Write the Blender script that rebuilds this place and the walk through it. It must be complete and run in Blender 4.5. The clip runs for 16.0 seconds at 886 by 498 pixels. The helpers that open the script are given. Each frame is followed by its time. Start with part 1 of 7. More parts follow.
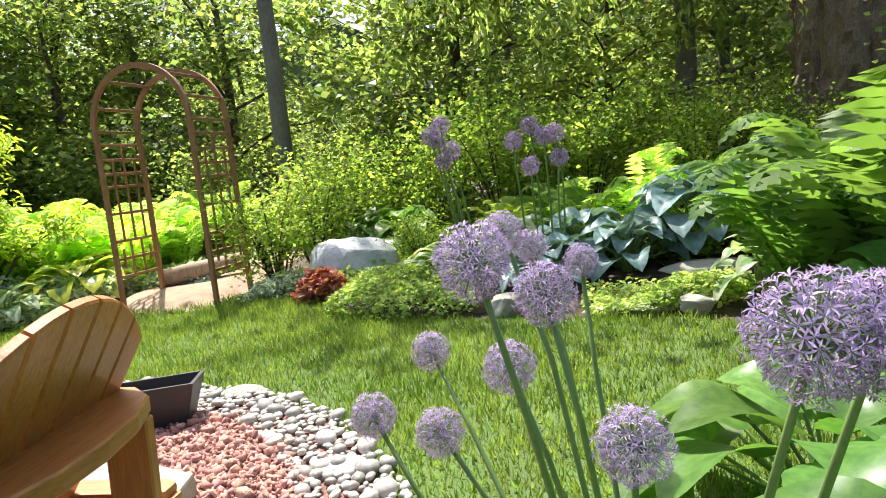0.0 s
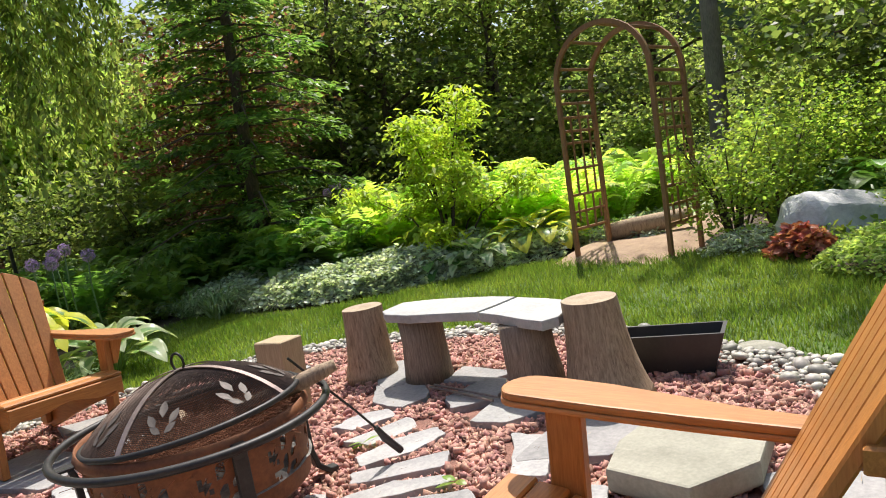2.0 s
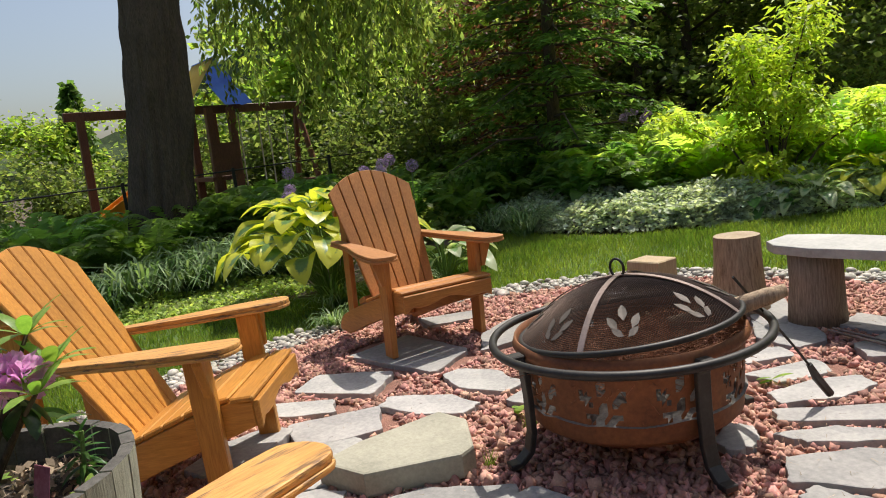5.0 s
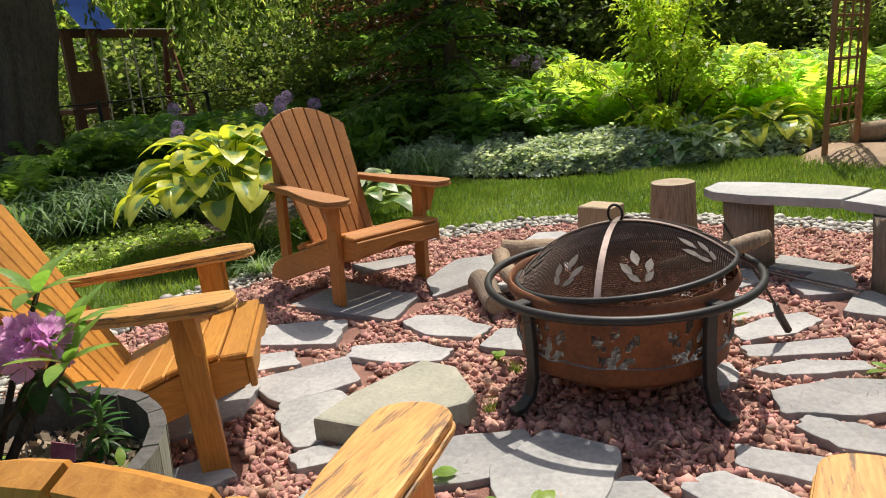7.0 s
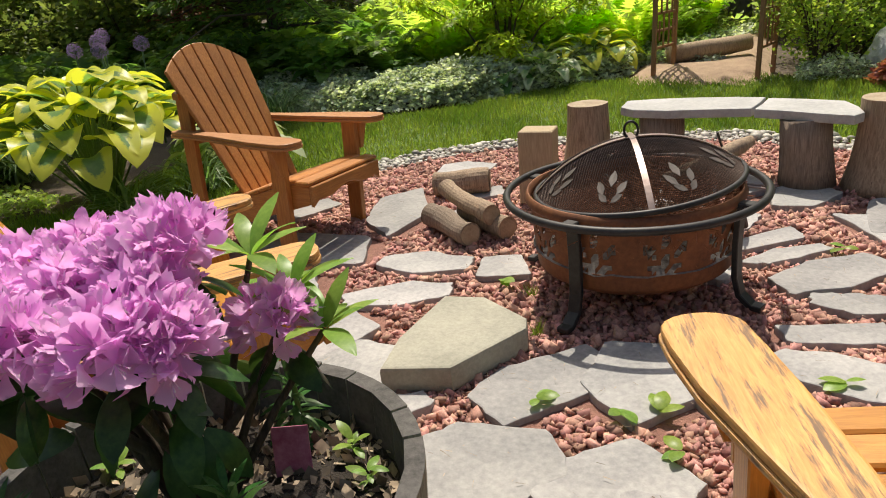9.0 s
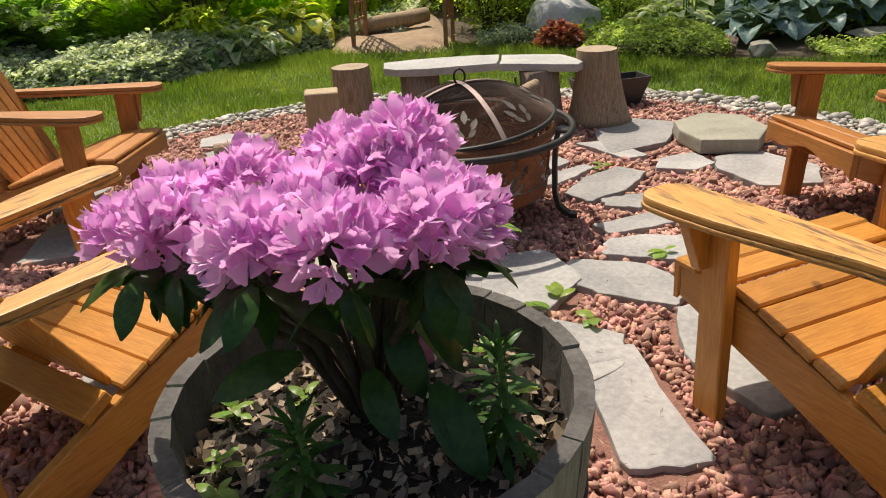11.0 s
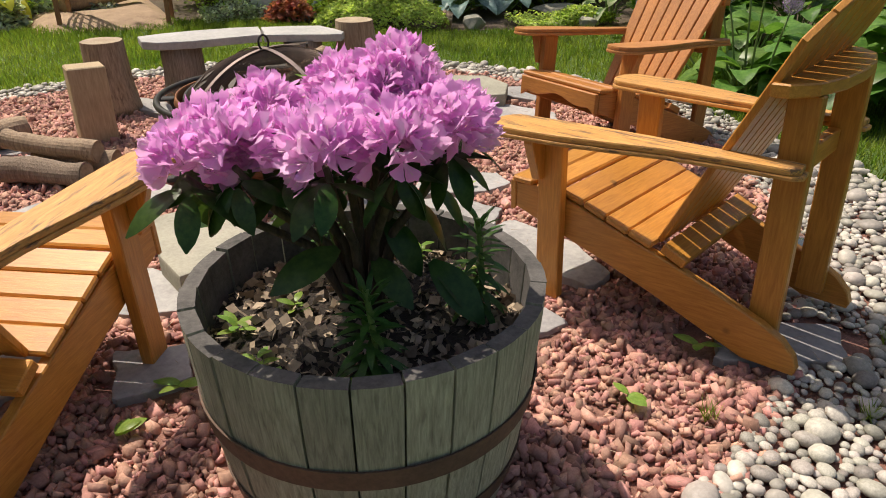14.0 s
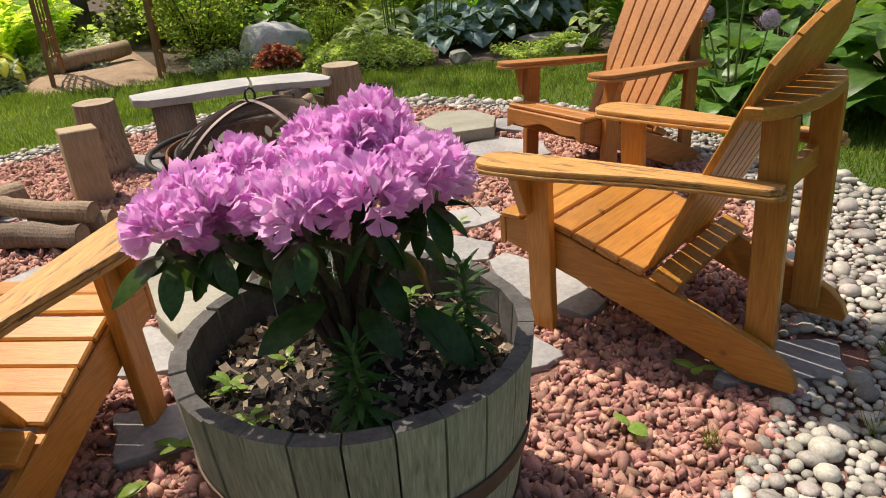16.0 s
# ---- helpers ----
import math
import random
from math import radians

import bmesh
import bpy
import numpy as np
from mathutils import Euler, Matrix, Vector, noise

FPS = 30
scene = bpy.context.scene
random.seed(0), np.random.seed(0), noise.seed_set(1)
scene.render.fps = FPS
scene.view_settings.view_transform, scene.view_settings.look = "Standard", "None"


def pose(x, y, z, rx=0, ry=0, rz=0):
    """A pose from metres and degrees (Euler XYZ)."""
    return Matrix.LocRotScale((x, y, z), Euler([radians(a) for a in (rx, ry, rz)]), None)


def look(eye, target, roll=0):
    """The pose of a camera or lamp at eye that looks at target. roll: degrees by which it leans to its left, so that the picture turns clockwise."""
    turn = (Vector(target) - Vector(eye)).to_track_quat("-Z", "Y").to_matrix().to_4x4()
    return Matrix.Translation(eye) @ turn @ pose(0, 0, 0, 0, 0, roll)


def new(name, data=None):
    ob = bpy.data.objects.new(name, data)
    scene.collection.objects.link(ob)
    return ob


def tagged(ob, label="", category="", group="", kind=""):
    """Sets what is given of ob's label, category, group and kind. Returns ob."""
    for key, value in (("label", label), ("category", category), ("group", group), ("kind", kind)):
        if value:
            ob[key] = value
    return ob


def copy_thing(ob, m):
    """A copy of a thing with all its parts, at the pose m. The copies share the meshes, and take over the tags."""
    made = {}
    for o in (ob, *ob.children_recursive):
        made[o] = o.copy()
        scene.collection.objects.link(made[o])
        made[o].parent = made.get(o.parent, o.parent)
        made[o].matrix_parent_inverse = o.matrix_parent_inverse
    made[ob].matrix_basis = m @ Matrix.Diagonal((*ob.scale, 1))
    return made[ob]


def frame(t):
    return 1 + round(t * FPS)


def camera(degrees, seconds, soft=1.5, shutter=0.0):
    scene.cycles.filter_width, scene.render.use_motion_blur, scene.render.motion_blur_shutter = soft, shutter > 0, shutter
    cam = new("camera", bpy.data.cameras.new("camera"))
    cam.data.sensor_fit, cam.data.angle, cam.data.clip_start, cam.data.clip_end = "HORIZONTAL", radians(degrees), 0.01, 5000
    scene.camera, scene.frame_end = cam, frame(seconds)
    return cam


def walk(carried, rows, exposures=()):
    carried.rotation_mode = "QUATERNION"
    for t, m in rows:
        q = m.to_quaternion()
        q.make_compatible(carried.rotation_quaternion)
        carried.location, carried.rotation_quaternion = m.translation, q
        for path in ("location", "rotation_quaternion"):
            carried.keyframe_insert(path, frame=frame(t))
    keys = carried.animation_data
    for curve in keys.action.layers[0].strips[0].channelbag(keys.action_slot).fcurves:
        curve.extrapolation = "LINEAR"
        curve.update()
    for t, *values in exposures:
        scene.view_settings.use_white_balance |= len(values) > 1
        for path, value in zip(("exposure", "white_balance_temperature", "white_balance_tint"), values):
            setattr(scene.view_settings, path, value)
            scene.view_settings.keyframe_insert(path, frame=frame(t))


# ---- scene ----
cam = camera(64.8, 16.0, soft=1.0)
# The garden rises gently towards the woods; plan numbers are laid out on the slope and set down by SITE.
SITE = (Matrix.Translation((-2.8, 1.7, 0)) @ Euler((radians(1.7), radians(-1.3), 0)).to_matrix().to_4x4()
        @ Matrix.Scale(0.9, 4) @ Matrix.Translation((3.1, -1.9, 0)))
SITE_TURN = Euler((radians(1.7), radians(-1.3), 0)).to_matrix().to_4x4()
PATH = [
    (0, (0.049, 0.859, 1.156), (-0.309, 2.807, 0.875), -8.0),
    (0.5, (-0.01, 0.843, 1.158), (-0.607, 2.731, 0.876), -7.9),
    (1, (-0.163, 0.761, 1.173), (-0.873, 2.61, 0.9), -7.9),
    (1.5, (-0.367, 0.652, 1.197), (-1.34, 2.382, 0.95), -9.1),
    (2, (-0.625, 0.652, 1.185), (-1.936, 2.147, 0.97), -10.5),
    (2.5, (-0.776, 0.67, 1.16), (-2.32, 1.918, 0.919), -11.1),
    (3, (-0.838, 0.629, 1.144), (-2.523, 1.666, 0.852), -10.3),
    (3.5, (-0.887, 0.605, 1.132), (-2.617, 1.548, 0.791), -8.3),
    (4, (-1.002, 0.469, 1.151), (-2.715, 1.445, 0.821), -6.9),
    (4.2, (-1.043, 0.372, 1.194), (-2.787, 1.311, 0.914), -7.9),
    (6.3, (-1.454, 0.041, 1.199), (-3.107, 1.075, 0.751), -6.3),
    (6.5, (-1.489, -0.008, 1.199), (-3.091, 1.092, 0.727), -5.9),
    (7, (-1.57, -0.193, 1.249), (-3.07, 1.032, 0.75), -5.8),
    (7.5, (-1.802, -0.342, 1.238), (-3.265, 0.917, 0.713), -6.3),
    (8, (-2.043, -0.432, 1.254), (-3.476, 0.834, 0.668), -7.6),
    (8.5, (-2.185, -0.541, 1.234), (-3.426, 0.88, 0.57), -6.8),
    (9, (-2.308, -0.73, 1.287), (-3.327, 0.834, 0.567), -6.5),
    (9.2, (-2.393, -0.79, 1.28), (-3.367, 0.788, 0.531), -6.5),
    (11.3, (-3.124, -1.249, 1.286), (-3.106, 0.562, 0.437), -3.9),
    (11.5, (-3.19, -1.283, 1.308), (-3.105, 0.524, 0.455), -4.1),
    (12, (-3.306, -1.346, 1.313), (-3.061, 0.446, 0.461), -5.0),
    (12.3, (-3.416, -1.409, 1.323), (-2.947, 0.337, 0.468), -5.1),
    (12.5, (-3.447, -1.447, 1.333), (-2.881, 0.271, 0.479), -4.7),
    (13, (-3.517, -1.499, 1.327), (-2.786, 0.168, 0.497), -2.2),
    (13.5, (-3.578, -1.479, 1.297), (-2.888, 0.185, 0.43), -0.7),
    (14, (-3.568, -1.446, 1.285), (-2.898, 0.203, 0.373), -0.1),
    (14.5, (-3.557, -1.442, 1.289), (-2.886, 0.199, 0.364), -0.4),
    (15, (-3.55, -1.437, 1.294), (-2.887, 0.217, 0.385), -2.0),
    (15.5, (-3.536, -1.445, 1.306), (-2.873, 0.228, 0.434), -3.4),
    (16, (-3.527, -1.461, 1.32), (-2.852, 0.227, 0.485), -4.1),
]


def carried_pose(eye, target, roll):
    return Matrix.Translation(SITE @ Vector(eye)) @ SITE_TURN @ look((0, 0, 0), Vector(target) - Vector(eye), roll)


EXPOSURES = [(0.0, 1.12, 6300, 12), (1.0, 0.66, 6300, 12), (2.5, 0.36, 6500, 11), (4.0, 0.16, 6650, 10), (7.0, 0.10, 6650, 10), (9.0, 0.04, 6950, 10), (12.0, 0.0, 7100, 13), (16.0, 0.02, 7000, 14)]
walk(cam, [(t, carried_pose(eye, target, roll)) for t, eye, target, roll in PATH], EXPOSURES)

# ---- world, sun ----
SUN_WAY = SITE_TURN.to_3x3() @ Vector((0.25, -0.50, -1.0)).normalized()
world = bpy.data.worlds.new("world")
scene.world = world
world.use_nodes = True
wn = world.node_tree.nodes
sky = wn.new("ShaderNodeTexSky")
sky.sky_type, sky.sun_disc = "NISHITA", False
sky.sun_elevation = math.asin(-SUN_WAY.z)
sky.sun_rotation = math.atan2(-SUN_WAY.x, -SUN_WAY.y)
sky.air_density, sky.dust_density = 1.0, 3.5
world.node_tree.links.new(sky.outputs[0], wn["Background"].inputs[0])
wn["Background"].inputs[1].default_value = 0.125
sun_data = bpy.data.lights.new("sun", "SUN")
sun_data.energy, sun_data.angle, sun_data.color = 5.0, radians(0.55), (1.0, 0.95, 0.86)
sun = new("sun", sun_data)
sun.matrix_world = look((0, 0, 20), Vector((0, 0, 20)) + SUN_WAY)


# ---- materials ----
def mat_base(name):
    m = bpy.data.materials.new(name)
    m.use_nodes = True
    nt = m.node_tree
    return m, nt, nt.nodes["Principled BSDF"]


def ramp(nt, stops):
    r = nt.nodes.new("ShaderNodeValToRGB")
    el = r.color_ramp.elements
    while len(el) < len(stops):
        el.new(0.5)
    for e, (p, c) in zip(el, stops):
        e.position, e.color = p, (*c, 1)
    return r


def coords(nt, scale=(1, 1, 1)):
    tc = nt.nodes.new("ShaderNodeTexCoord")
    mp = nt.nodes.new("ShaderNodeMapping")
    mp.inputs["Scale"].default_value = scale
    nt.links.new(tc.outputs["Object"], mp.inputs[0])
    return mp.outputs[0]


def noise_tex(nt, vec, scale, detail=4.0, rough=0.6, dist=0.0):
    n = nt.nodes.new("ShaderNodeTexNoise")
    n.inputs["Scale"].default_value, n.inputs["Detail"].default_value = scale, detail
    n.inputs["Roughness"].default_value, n.inputs["Distortion"].default_value = rough, dist
    nt.links.new(vec, n.inputs["Vector"])
    return n.outputs["Fac"]


def blend(nt, fac, a, b, mode="MIX"):
    x = nt.nodes.new("ShaderNodeMix")
    x.data_type, x.blend_type = "RGBA", mode
    for socket, v in ((x.inputs[0], fac), (x.inputs[6], a), (x.inputs[7], b)):
        if hasattr(v, "is_linked"):
            nt.links.new(v, socket)
        else:
            socket.default_value = v if isinstance(v, float) else (*v, 1)
    return x.outputs[2]


def bump(nt, bsdf, height, strength, dist=0.01):
    b = nt.nodes.new("ShaderNodeBump")
    b.inputs["Strength"].default_value, b.inputs["Distance"].default_value = strength, dist
    nt.links.new(height, b.inputs["Height"])
    nt.links.new(b.outputs[0], bsdf.inputs["Normal"])


def vary(nt, colour, amount, island=False, hue=0.0):
    """Shift value (and hue) of a colour from piece to piece."""
    g = nt.nodes.new("ShaderNodeNewGeometry" if island else "ShaderNodeObjectInfo")
    h = nt.nodes.new("ShaderNodeHueSaturation")
    mr = nt.nodes.new("ShaderNodeMapRange")
    mr.inputs["To Min"].default_value, mr.inputs["To Max"].default_value = 1 - amount, 1 + amount
    rnd = g.outputs["Random Per Island"] if island else g.outputs["Random"]
    nt.links.new(rnd, mr.inputs["Value"])
    nt.links.new(mr.outputs[0], h.inputs["Value"])
    if hue:
        wn2 = nt.nodes.new("ShaderNodeTexWhiteNoise")
        wn2.noise_dimensions = "1D"
        nt.links.new(rnd, wn2.inputs["W"])
        mh = nt.nodes.new("ShaderNodeMapRange")
        mh.inputs["To Min"].default_value, mh.inputs["To Max"].default_value = 0.5 - hue, 0.5 + hue
        nt.links.new(wn2.outputs["Value"], mh.inputs["Value"])
        nt.links.new(mh.outputs[0], h.inputs["Hue"])
    nt.links.new(colour, h.inputs["Color"])
    return h.outputs[0]


def surface(name, dark, light, scale=6.0, rough=0.8, fine=60.0, relief=0.3, stretch=(1, 1, 1), spread=0.0,
            metal=0.0, island=False, hue=0.0, lo=0.3, hi=0.7, dist=0.004, coat=0.0):
    """A two-scale mottled surface."""
    m, nt, b = mat_base(name)
    v = coords(nt, stretch)
    big = noise_tex(nt, v, scale, 5, 0.6)
    small = noise_tex(nt, v, fine, 4, 0.65)
    r = ramp(nt, [(lo, dark), (hi, light)])
    mid = nt.nodes.new("ShaderNodeMath")
    mid.operation = "MULTIPLY_ADD"
    nt.links.new(small, mid.inputs[0])
    mid.inputs[1].default_value = 0.45
    half = nt.nodes.new("ShaderNodeMath")
    half.operation = "MULTIPLY"
    nt.links.new(big, half.inputs[0])
    half.inputs[1].default_value = 0.58
    nt.links.new(half.outputs[0], mid.inputs[2])
    nt.links.new(mid.outputs[0], r.inputs[0])
    col = r.outputs[0]
    if spread:
        col = vary(nt, col, spread, island, hue)
    nt.links.new(col, b.inputs["Base Color"])
    b.inputs["Roughness"].default_value, b.inputs["Metallic"].default_value = rough, metal
    b.inputs["Coat Weight"].default_value = coat
    if relief:
        bump(nt, b, mid.outputs[0], relief, dist)
    return m


def wood(name, dark, light, axis_scale, rough=0.55, relief=0.25, spread=0.12, wear=None, knots=True, coat=0.0, wear_lo=0.56):
    """Long grain with streaks and knots; wear: bare grey patches."""
    m, nt, b = mat_base(name)
    v = coords(nt, axis_scale)
    grain = noise_tex(nt, v, 9.0, 6, 0.65, 0.6)
    r = ramp(nt, [(0.28, dark), (0.72, light)])
    nt.links.new(grain, r.inputs[0])
    col = r.outputs[0]
    broad = noise_tex(nt, coords(nt), 3.0, 3)
    rb = ramp(nt, [(0.3, (0.78, 0.78, 0.78)), (0.75, (1.1, 1.1, 1.1))])
    nt.links.new(broad, rb.inputs[0])
    col = blend(nt, 1.0, col, rb.outputs[0], "MULTIPLY")
    if knots:
        vo = nt.nodes.new("ShaderNodeTexVoronoi")
        vo.inputs["Scale"].default_value = 4.2
        nt.links.new(coords(nt), vo.inputs["Vector"])
        rk = ramp(nt, [(0.035, (0.30, 0.30, 0.30)), (0.075, (1, 1, 1))])
        nt.links.new(vo.outputs["Distance"], rk.inputs[0])
        col = blend(nt, 0.8, col, rk.outputs[0], "MULTIPLY")
    if wear:
        w1 = noise_tex(nt, coords(nt, (axis_scale[0] * 0.8, axis_scale[1] * 0.8, axis_scale[2] * 0.8)), 5.0, 6, 0.75)
        rw = ramp(nt, [(wear_lo, (0, 0, 0)), (wear_lo + 0.1, (1, 1, 1))])
        nt.links.new(w1, rw.inputs[0])
        col = blend(nt, rw.outputs[0], col, wear)
    if spread:
        col = vary(nt, col, spread)
    nt.links.new(col, b.inputs["Base Color"])
    b.inputs["Roughness"].default_value = rough
    b.inputs["Coat Weight"].default_value = coat
    bump(nt, b, grain, relief, 0.003)
    return m


def leafy(name, dark, light, trans=0.45, spread=0.3, hue=0.02, rough=0.45, scale=1.2, island=True, edge=None, glow=1.6):
    """Leaf tissue: glossy above, letting sun through; colour drifts over the plant and from leaf to leaf."""
    m, nt, b = mat_base(name)
    n = noise_tex(nt, coords(nt), scale, 4)
    r = ramp(nt, [(0.35, dark), (0.65, light)])
    nt.links.new(n, r.inputs[0])
    col = vary(nt, r.outputs[0], spread, island, hue)
    if edge:
        at = nt.nodes.new("ShaderNodeAttribute")
        at.attribute_name = "margin"
        wob = noise_tex(nt, coords(nt), 18.0, 3)
        ad = nt.nodes.new("ShaderNodeMath")
        ad.operation = "MULTIPLY_ADD"
        nt.links.new(wob, ad.inputs[0])
        ad.inputs[1].default_value = 0.35
        nt.links.new(at.outputs["Fac"], ad.inputs[2])
        re = ramp(nt, [(0.56, (0, 0, 0)), (0.70, (1, 1, 1))])
        nt.links.new(ad.outputs[0], re.inputs[0])
        col = blend(nt, re.outputs[0], col, edge)
    nt.links.new(col, b.inputs["Base Color"])
    b.inputs["Roughness"].default_value = rough
    b.inputs["Specular IOR Level"].default_value = 0.22
    tr = nt.nodes.new("ShaderNodeBsdfTranslucent")
    tc = nt.nodes.new("ShaderNodeMix")
    tc.data_type, tc.blend_type = "RGBA", "MULTIPLY"
    tc.inputs[0].default_value = 1.0
    nt.links.new(col, tc.inputs[6])
    tc.inputs[7].default_value = (1.2 * glow, 1.25 * glow, 0.65 * glow, 1)
    nt.links.new(tc.outputs[2], tr.inputs[0])
    ms = nt.nodes.new("ShaderNodeMixShader")
    ms.inputs[0].default_value = trans
    nt.links.new(b.outputs[0], ms.inputs[1])
    nt.links.new(tr.outputs[0], ms.inputs[2])
    nt.links.new(ms.outputs[0], nt.nodes["Material Output"].inputs[0])
    return m


M_SOIL = surface("soil", (0.035, 0.024, 0.016), (0.13, 0.095, 0.065), 5, 0.95, 70, 0.9, dist=0.02)
M_LAWN = surface("turf", (0.045, 0.075, 0.012), (0.10, 0.17, 0.03), 2.5, 0.9, 50, 0.8, dist=0.02)
M_GRAVELBED = surface("gravel_bed", (0.13, 0.06, 0.045), (0.36, 0.18, 0.135), 9, 0.95, 90, 0.9, dist=0.02)
M_FLAG = surface("flagstone", (0.17, 0.172, 0.175), (0.46, 0.44, 0.42), 3.0, 0.8, 38, 0.6, spread=0.2, hue=0.03, dist=0.005)
M_SLAB = surface("slab_stone", (0.22, 0.215, 0.17), (0.42, 0.40, 0.32), 5, 0.85, 60, 0.5, spread=0.12, dist=0.006)
M_WHITESTONE = surface("white_stone", (0.26, 0.26, 0.255), (0.50, 0.49, 0.47), 4, 0.7, 40, 0.5, spread=0.05, dist=0.006)
M_BOULDER = surface("boulder_stone", (0.38, 0.38, 0.385), (0.78, 0.77, 0.75), 5, 0.8, 30, 0.9, dist=0.02)
M_LAVA = surface("lava_rock", (0.27, 0.125, 0.095), (0.59, 0.33, 0.26), 14, 0.9, 120, 0.7, spread=0.42, island=True, hue=0.018, dist=0.003)
M_PEBBLE = surface("pebble", (0.22, 0.205, 0.175), (0.52, 0.485, 0.42), 8, 0.55, 60, 0.15, spread=0.45, hue=0.035, dist=0.002)
M_PEBBLES = surface("pebbles", (0.22, 0.205, 0.175), (0.52, 0.485, 0.42), 8, 0.55, 60, 0.15, spread=0.45, island=True, hue=0.035, dist=0.002)
CEDAR_D, CEDAR_L = (0.33, 0.115, 0.022), (0.56, 0.235, 0.055)
M_CEDAR = wood("stained_cedar", CEDAR_D, CEDAR_L, (14, 1.2, 14), rough=0.5, coat=0.08)
M_CEDAR_UP = wood("stained_cedar_upright", CEDAR_D, CEDAR_L, (14, 14, 1.2), rough=0.5, coat=0.08)
M_CEDAR_X = wood("stained_cedar_cross", CEDAR_D, CEDAR_L, (1.2, 14, 14), rough=0.5, coat=0.08)
HONEY_D, HONEY_L = (0.40, 0.155, 0.022), (0.64, 0.30, 0.055)
M_HONEY = wood("honey_pine", HONEY_D, HONEY_L, (14, 1.2, 14), rough=0.45, coat=0.10)
M_HONEY_UP = wood("honey_pine_upright", HONEY_D, HONEY_L, (14, 14, 1.2), rough=0.45, coat=0.10)
M_HONEY_X = wood("honey_pine_cross", HONEY_D, HONEY_L, (1.2, 14, 14), rough=0.45, coat=0.10)
M_ARM_ORANGE = wood("orange_arm", (0.36, 0.135, 0.035), (0.58, 0.26, 0.085), (14, 1.2, 14), rough=0.5, wear=(0.20, 0.10, 0.05), wear_lo=0.62)
M_ARM = wood("weathered_arm", (0.46, 0.20, 0.05), (0.70, 0.39, 0.12), (14, 1.2, 14), rough=0.5, wear=(0.15, 0.085, 0.045), wear_lo=0.52)
M_ARBOR = wood("arbor_wood", (0.22, 0.10, 0.04), (0.40, 0.20, 0.09), (12, 12, 1.5), knots=False)
M_BARK = wood("bark", (0.040, 0.029, 0.021), (0.15, 0.108, 0.078), (9, 9, 1.6), rough=0.95, relief=1.0, knots=False)
M_BARKGREY = wood("grey_bark", (0.10, 0.09, 0.08), (0.24, 0.21, 0.19), (7, 7, 1.6), rough=0.95, relief=0.9, knots=False)
M_LOG = wood("weathered_log", (0.20, 0.135, 0.085), (0.52, 0.385, 0.26), (10, 10, 1.0), rough=0.85, relief=0.9, knots=False, wear=(0.12, 0.075, 0.05), wear_lo=0.58)
M_LOGBARK = wood("log_bark", (0.13, 0.095, 0.07), (0.40, 0.305, 0.225), (16, 16, 1.0), rough=0.95, relief=1.0, knots=False)
M_LOGEND = surface("sawn_end", (0.22, 0.155, 0.095), (0.46, 0.37, 0.26), 12, 0.85, 80, 0.5)
M_POST = wood("pine_post", (0.34, 0.24, 0.13), (0.52, 0.40, 0.25), (12, 12, 1.2), rough=0.7)
M_STAVE = wood("barrel_oak", (0.15, 0.15, 0.115), (0.40, 0.41, 0.32), (16, 16, 1.1), rough=0.85, relief=0.8, knots=False, spread=0.2)
M_STAVERIM = surface("stave_rim", (0.035, 0.033, 0.031), (0.14, 0.13, 0.12), 18, 0.9, 90, 0.8)
M_HOOP = surface("rusty_hoop", (0.055, 0.040, 0.032), (0.16, 0.10, 0.07), 12, 0.7, 80, 0.3, metal=0.4)
M_RUST = surface("rusty_steel", (0.085, 0.028, 0.014), (0.27, 0.105, 0.040), 6, 0.62, 50, 0.25, metal=0.3)
M_BLACKSTEEL = surface("black_steel", (0.018, 0.018, 0.019), (0.055, 0.052, 0.05), 8, 0.5, 60, 0.15, metal=0.5)
M_MESH = surface("screen_wire", (0.048, 0.035, 0.029), (0.135, 0.09, 0.07), 9, 0.55, 60, 0.0, metal=0.6)
M_BAND = surface("screen_band", (0.16, 0.12, 0.11), (0.36, 0.28, 0.25), 9, 0.45, 60, 0.1, metal=0.6)
M_SPRIG = surface("sprig_steel", (0.055, 0.045, 0.039), (0.14, 0.115, 0.10), 14, 0.65, 60, 0.1, metal=0.2)
M_TWIG = surface("twigs", (0.16, 0.055, 0.025), (0.36, 0.16, 0.085), 8, 0.9, 50, 0.0, spread=0.35, island=True)
M_ASH = surface("ash", (0.06, 0.055, 0.05), (0.30, 0.28, 0.26), 12, 0.95, 70, 0.8)
M_BLACKPLASTIC = surface("black_plastic", (0.015, 0.015, 0.016), (0.035, 0.034, 0.034), 8, 0.45, 60, 0.1)
M_POTSOIL = surface("potting_soil", (0.008, 0.006, 0.005), (0.045, 0.033, 0.024), 10, 0.95, 80, 1.0, dist=0.02)
M_CHIP = surface("wood_chips", (0.13, 0.09, 0.06), (0.48, 0.38, 0.27), 8, 0.9, 50, 0.3, spread=0.45, island=True)
M_GRASS = leafy("grass", (0.095, 0.155, 0.026), (0.20, 0.255, 0.055), 0.45, 0.4, 0.025, scale=1.1)


# ---- building helpers ----
def part(name, bm, material, parent, label="", smooth=False):
    """Link a bmesh as one mesh object under a thing or a part."""
    me = bpy.data.meshes.new(name)
    if smooth:
        for f in bm.faces:
            f.smooth = True
    bm.to_mesh(me)
    bm.free()
    me.materials.append(material)
    ob = new(name, me)
    ob.parent = parent
    if label:
        ob["label"] = label
    return ob


